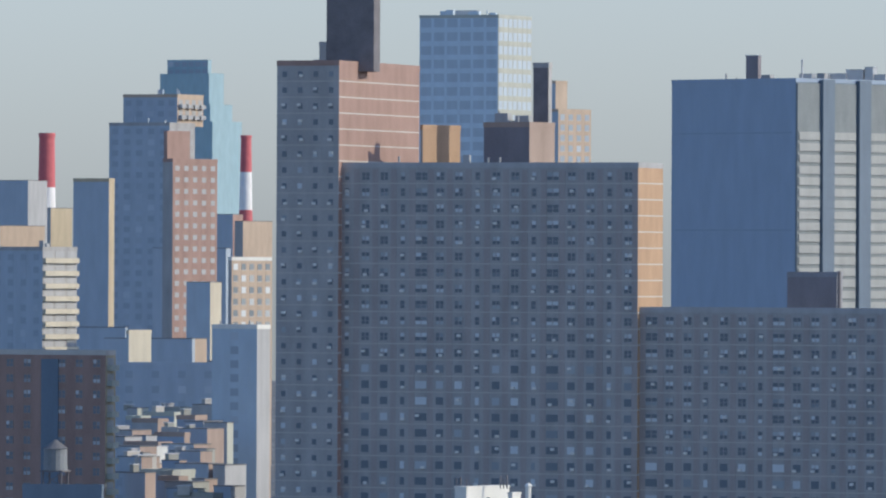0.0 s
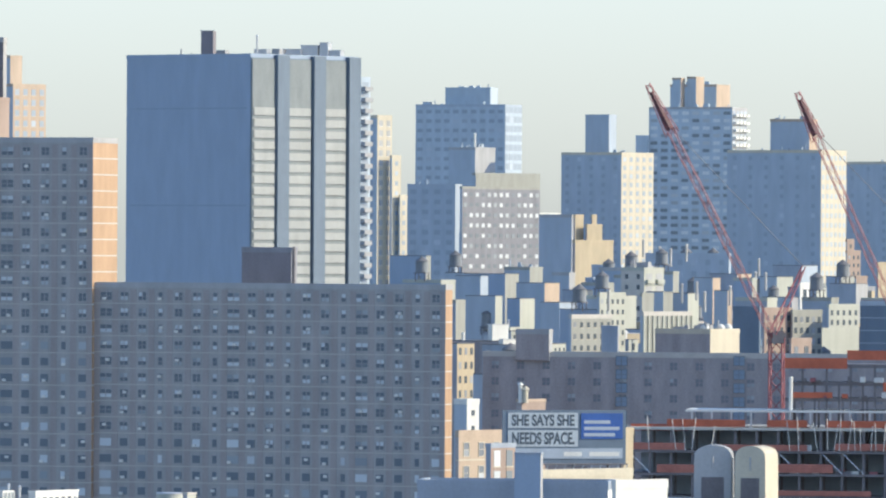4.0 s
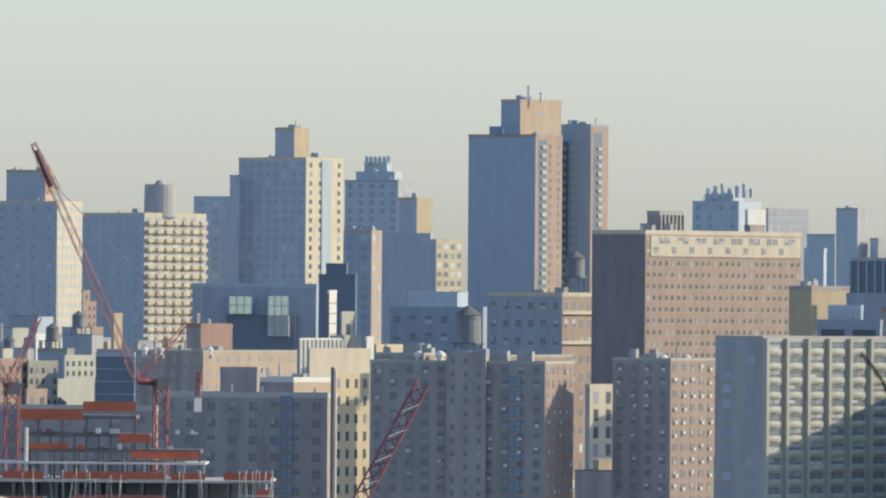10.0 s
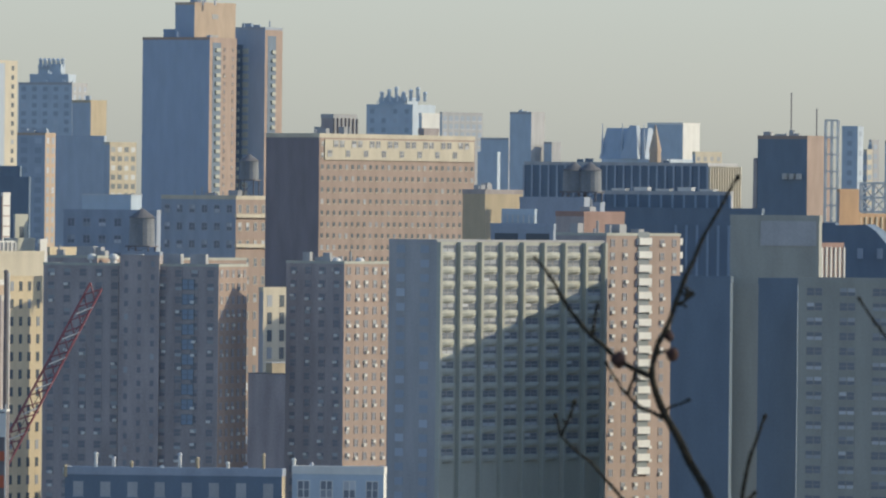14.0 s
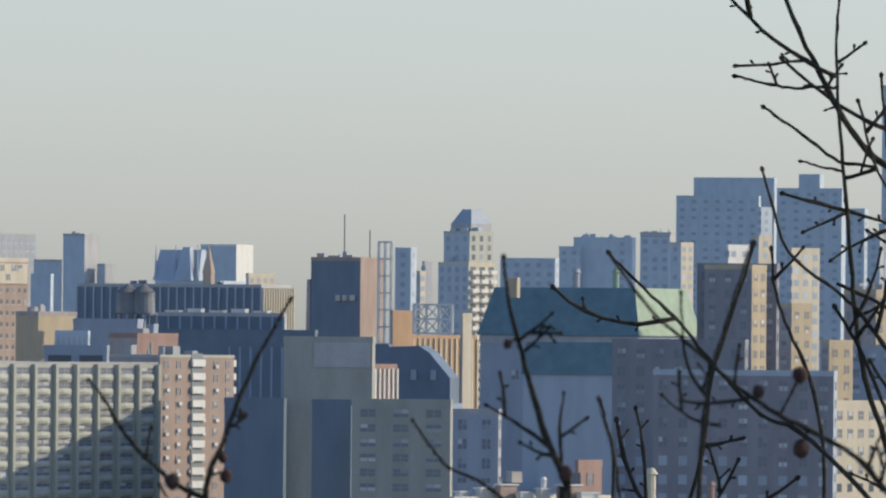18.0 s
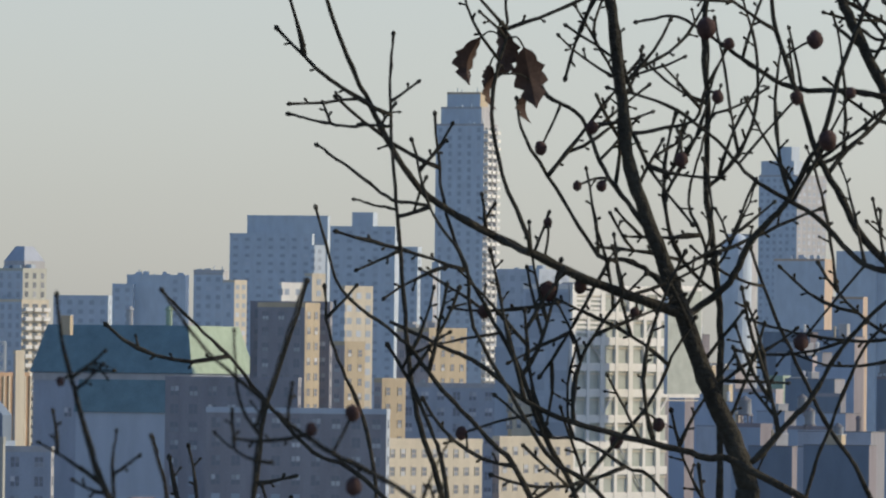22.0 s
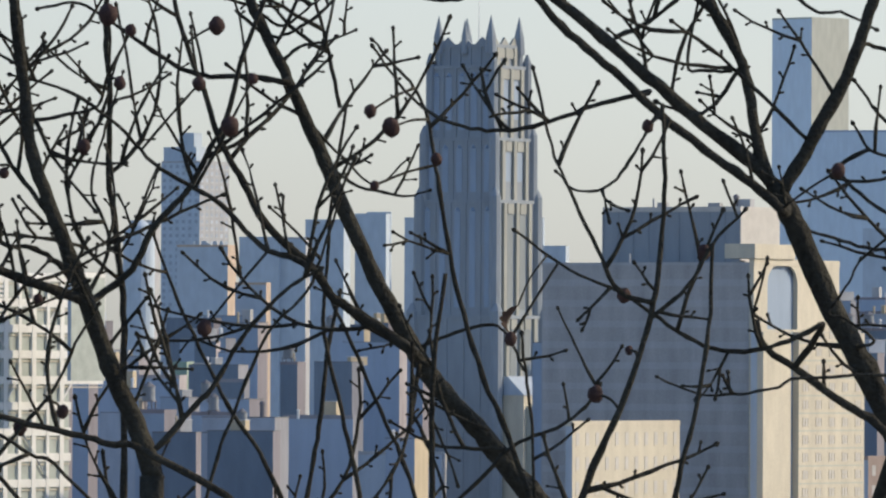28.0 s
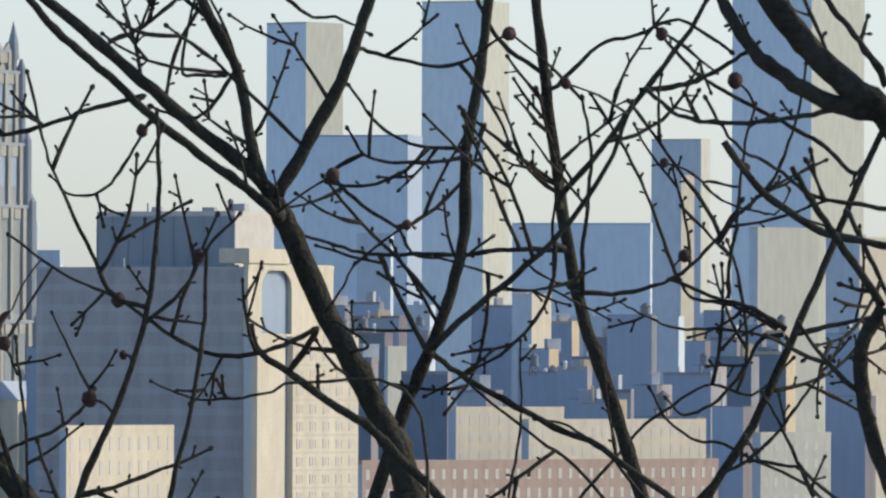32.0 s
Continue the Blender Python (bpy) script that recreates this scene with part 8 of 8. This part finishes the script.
M["signblue"] = mat("blue poster print", (0.06, 0.13, 0.38), rough=0.5, vary=0.15)
billboard()
block("brick_house", "tan brick house with sunlit arched windows beside a billboard", 66.09, 66.49, 71.84, 41.94, 1080, th=66, wall="umber", side="pink", flank=("win", 2.4, 1.0, 1.7, 3.0, "cream", "pane"), lines=(3.0, "cream"), budget=30)
block("brick_house", "brick house behind the billboard with a lit end", 81.73, 86.01, 87.14, 42.85, 1060, th=40, wall="umber", side="tan")
block("white_house", "small white washed stair house", 65.9, 67.44, 68.87, 42.11, 1300, th=42, wall="slate", side="white", flank=("win", 1.6, 0.7, 0.8, 2.4, "white", "pane"))
block("low_building", "low building with pale cornice clutter under a billboard", 75.08, 75.61, 87.24, 40.06, 960, th=72, wall="grey", side="cream")
block("low_building", "flat blue grey shop building", 61.58, 84.17, 85.11, 41.83, 850, th=6, wall="navy", side="white", depth=10, cap="navy")
block("roof_room", "blue grey tank room standing before a billboard", 73.1, 76.2, 76.45, 44.75, 846, th=8, wall="clad", side="grey", z0=40, depth=4, lip=0.2, cap="navy", category="roof room")
block("brick_house", "small brick house with a dark frame and lit windows", 69.7, 70.3, 73.2, 44.3, 905, th=40, wall="navy", side="rose", flank=("win", 1.6, 1.0, 1.7, 2.2, "cream", "panelit"), cap="navy", lip=0.5)
block("chimney_block", "lit red brick roof house behind a billboard", 73.3, 73.9, 76.75, 46.85, 1030, th=40, wall="umber", side="rose", z0=38, depth=4, lip=0.3, cap="pink")
flue(73.75, 1030, 46.4, 2.2, 0.25, "white", "pale chimney pipe on a brick roof house")
flue(74.35, 1030, 46.4, 1.6, 0.35, "cream", "squat cream chimney pot on a brick roof house")
block("white_house", "white gabled roof house with bright cornice", 84.78, 85.11, 91.26, 42.22, 840, th=70, wall="white", side="white")

# ---- rounded white roof ventilators ----
def ventilator(al, ar, z, d, lit):
    w = d * (ar - al) / 1000
    e = thing("roof_ventilator", "tall white round-topped roof ventilator with a dark louvre", "ventilator", frame_at(ar, d, 20 if lit else 4, z - 9), "round-topped ventilators")
    g = Geo()
    n = 10
    pts = [(0, 0), (w, 0)] + [(w / 2 + w / 2 * math.cos(math.pi * k / n) ** 1 * 0.98, 7.6 + 1.4 * math.sin(math.pi * k / n) ** 0.7) for k in range(n + 1)]
    m = len(pts)
    for x in (0, 4):
        g.v += [(x, y, zz) for y, zz in pts]
    g.f += [tuple(range(m)), tuple(range(2 * m - 1, m - 1, -1))] + [(k, k + m, (k + 1) % m + m, (k + 1) % m) for k in range(m)]
    g.m += [0] * (m + 2)
    # light put into colour: cream for the sunlit hood, grey for the other
    part("hood", g, "cream" if lit else "grey", e)
    part("louvre", Geo().box(-0.05, 0.02, w * 0.2, w * 0.8, 2.0, 5.6), "steel", e)
    part("ring", Geo().prism(-0.02, w / 2, 6.4, 7.8, 0.1, 0.1, 8), "grey", e)


ventilator(94.3, 98.78, 44.38, 900, False)
ventilator(98.91, 102.79, 44.35, 898, True)
block("low_building", "flat roofed plant building under white ventilators", 89.14, 107.18, 107.85, 38.72, 894, th=5, wall="grey", side="white", depth=14)

# ---- the near roofs along the foot of the view ----
zr = 39.72
b = block("loft_building", "near loft building with a pale cornice and roof clutter", -20.43, 26.02, 26.69, 39.93, 800, th=8, wall="umber", side="white", cap="white", depth=18)
block("roof_house", "", -6.9, 4.95, 5.22, 42.19, 812, th=6, wall="umber", side="grey", parent=b, z0=zr - 1, cap="conc", depth=6, front=("win", 1.75, 0.8, 1.1, 2.4, "stone", "panelit"), lip=0.35)


def roof_room(label, al, ac, ar, z, d, wall="white", side="white", th=35, z0=38.5, flank=None, front=None, cap="white"):
    return block("roof_room", label, al, ac, ar, z, d, th=th, wall=wall, side=side, z0=z0, flank=flank, front=front, cap=cap, lip=0.18, category="roof room", group="near roof rooms", depth=3)


roof_room("bright white lift house with poles on its roof", 1.51, 2.9, 8.0, 44.26, 816, flank=("win", 4.0, 0.5, 0.5, 2.2, "white", "pane"))
roof_room("small white stair head beside a lift house", 8.03, 8.3, 9.33, 43.7, 817, flank=("win", 1.2, 0.6, 1.5, 2.3, "white", "bay"))
roof_room("white roof room with a sunlit end", 5.2, 8.07, 10.09, 41.75, 802, front=("win", 1.6, 0.7, 0.8, 1.9, "white", "panefar"))
roof_room("glazed white conservatory on a near roof", 10.21, 12.6, 13.9, 41.87, 803, side="panelit", front=("fin", 0.5, 0.1, 0.1, 3, "white"), flank=("fin", 0.5, 0.1, 0.1, 3, "white"))
roof_room("white roof room with a row of dark windows", 15.69, 16.5, 21.58, 41.84, 804, flank=("win", 0.95, 0.5, 1.1, 1.9, "white", "pane"))
roof_room("low white roof room with broken parapet", -15.15, -13.6, -7.14, 41.24, 808, flank=("win", 1.3, 0.5, 0.6, 1.6, "white", "panefar"))
roof_room("white stair head at a roof corner", -20.0, -19.3, -14.48, 40.5, 803)
roof_room("cream parapet room at the roof edge", -27.29, -26.6, -23.28, 40.43, 806, side="cream")
for x, h, r in ((1.75, 45.0, 0.05), (2.2, 45.1, 0.07), (2.9, 44.9, 0.05), (6.9, 45.2, 0.06), (7.3, 44.9, 0.05), (7.7, 45.3, 0.07)):
    flue(x, 818, 44.0, h - 44.0, r, "steel", "thin pole on a white lift house")
flue(10.2, 812, zr - 1, 44.4 - zr + 1, 0.28, "white", "tall white flue pipe beside a lift house")
for x, h in ((11.3, 1.2), (13.3, 2.7), (14.6, 2.5), (17.0, 1.0), (19.6, 0.9), (24.0, 1.1), (25.6, 1.0), (-11.8, 2.6), (-9.4, 2.3), (-2.0, 3.0)):
    flue(x, 807, zr - 1, h + 0.9, 0.13, "metal", "thin metal pipe on a near roof")
e = thing("roof_tank", "upright pale cylindrical tank on a near roof", "water tank", frame_at(32.37, 792, 10, 39.0))
part("shell", Geo().prism(0, 0, 0, 3.0, 1.26, 1.26, 24), "stone", e)
part("lid", Geo().prism(0, 0, 3.0, 3.12, 1.32, 1.2, 24), "metal", e)
block("low_building", "low near roof with scattered vents", 26.36, 61.79, 62.19, 40.55, 770, th=4, wall="grey", side="white", depth=12, cap="slate", lip=0.3)
for x0, x1, y in ((34.13, 35.47, 42.62), (37.75, 38.69, 41.56), (46.91, 47.9, 41.9), (55.6, 56.6, 41.86), (50.2, 50.7, 41.3), (42.4, 43.0, 41.2)):
    roof_room("small pale vent housing on a near roof", x0, x0 + 0.3, x1, y, 774, wall="grey", side="stone", z0=40.0, cap="conc")
block("low_building", "yellowish low roof house", 59.64, 64.85, 65.26, 42.07, 760, th=6, wall="tan", side="cream", depth=6)

# ---- near roofs and terraces lower down the walk ----
zc = 34.18
block("terrace_house", "dark blue shaded terrace with chimneys", 148.95, 174.69, 175.09, 34.38, 1000, th=6, wall="deepblue", side="tan", cap="navy", depth=10, front=("win", 3.2, 1.2, 1.7, 3.2, "navy"))
block("terrace_house", "pale blue shaded house with tall windows and white lintels", 175.89, 186.72, 187.05, 35.04, 990, th=6, wall="steelblue", side="white", cap="white", depth=10, front=("win", 2.6, 1.3, 1.9, 3.4, "white"), budget=20)
for k in range(12):
    flue(149.09 + k * 2.6 + (k * 5 % 3) * 0.5, 1003, zc - 1, 1.2 + (k * 3 % 4) * 0.5, 0.22, ("tan", "white", "metal")[k % 3], "slim chimney pipe on a terrace roof")
block("terrace_house", "cream roofed terrace with sunlit parapets", 247.42, 247.88, 254.43, 41.26, 1000, th=48, wall="grey", side="stone", cap="cream", flank=("win", 2.2, 0.9, 1.4, 2.7, "cream", "pane"))
block("terrace_house", "low terrace with white parapets", 253.76, 254.16, 264.45, 42.45, 980, th=48, wall="grey", side="rose", cap="white", flank=("win", 2.2, 0.9, 1.4, 2.7, "cream", "pane"))
block("terrace_house", "roof terrace with pale ledges", 247.31, 247.71, 266.7, 48.11, 900, th=48, wall="grey", side="dun", cap="cream", flank=("win", 2.0, 0.9, 1.4, 2.6, "cream", "pane"), cool=0.2)
block("terrace_house", "dark shaded terrace below pale roof ledges", 248.66, 256.68, 257.08, 47.56, 880, th=6, wall="navy", depth=8, front=("win", 2.4, 1.0, 1.5, 2.8, "navy"))
for k in range(7):
    roof_box(248.38 + k * 2.4, 903, 48.06 - 0.9, 1.0 + (k * 3 % 4) * 0.4, 1.5 + (k % 3) * 0.4, 1.5, m=("white", "conc", "rose")[k % 3], lit=True)
flue(258.28, 905, 47.69, 2.2, 0.3, "white", "white chimney pot on a terrace roof")
flue(270.98, 905, 47.43, 3.2, 0.55, "cream", "stout cream chimney on a terrace roof")
flue(278.13, 905, 47.5, 2.0, 0.35, "red", "red chimney pot on a terrace roof")
block("terrace_house", "dark near terrace with pale chimneys", 266.7, 284.75, 285.15, 47.61, 902, th=5, wall="slate", side="cream", depth=8)
block("loft_building", "dark loft building carrying rooftop water tanks", 206.26, 212.01, 212.54, 67.3, 1692, th=12, wall="navy")
block("loft_building", "dark building carrying a large water tank", 155.93, 159.94, 160.34, 56.78, 1632, th=10, wall="navy")
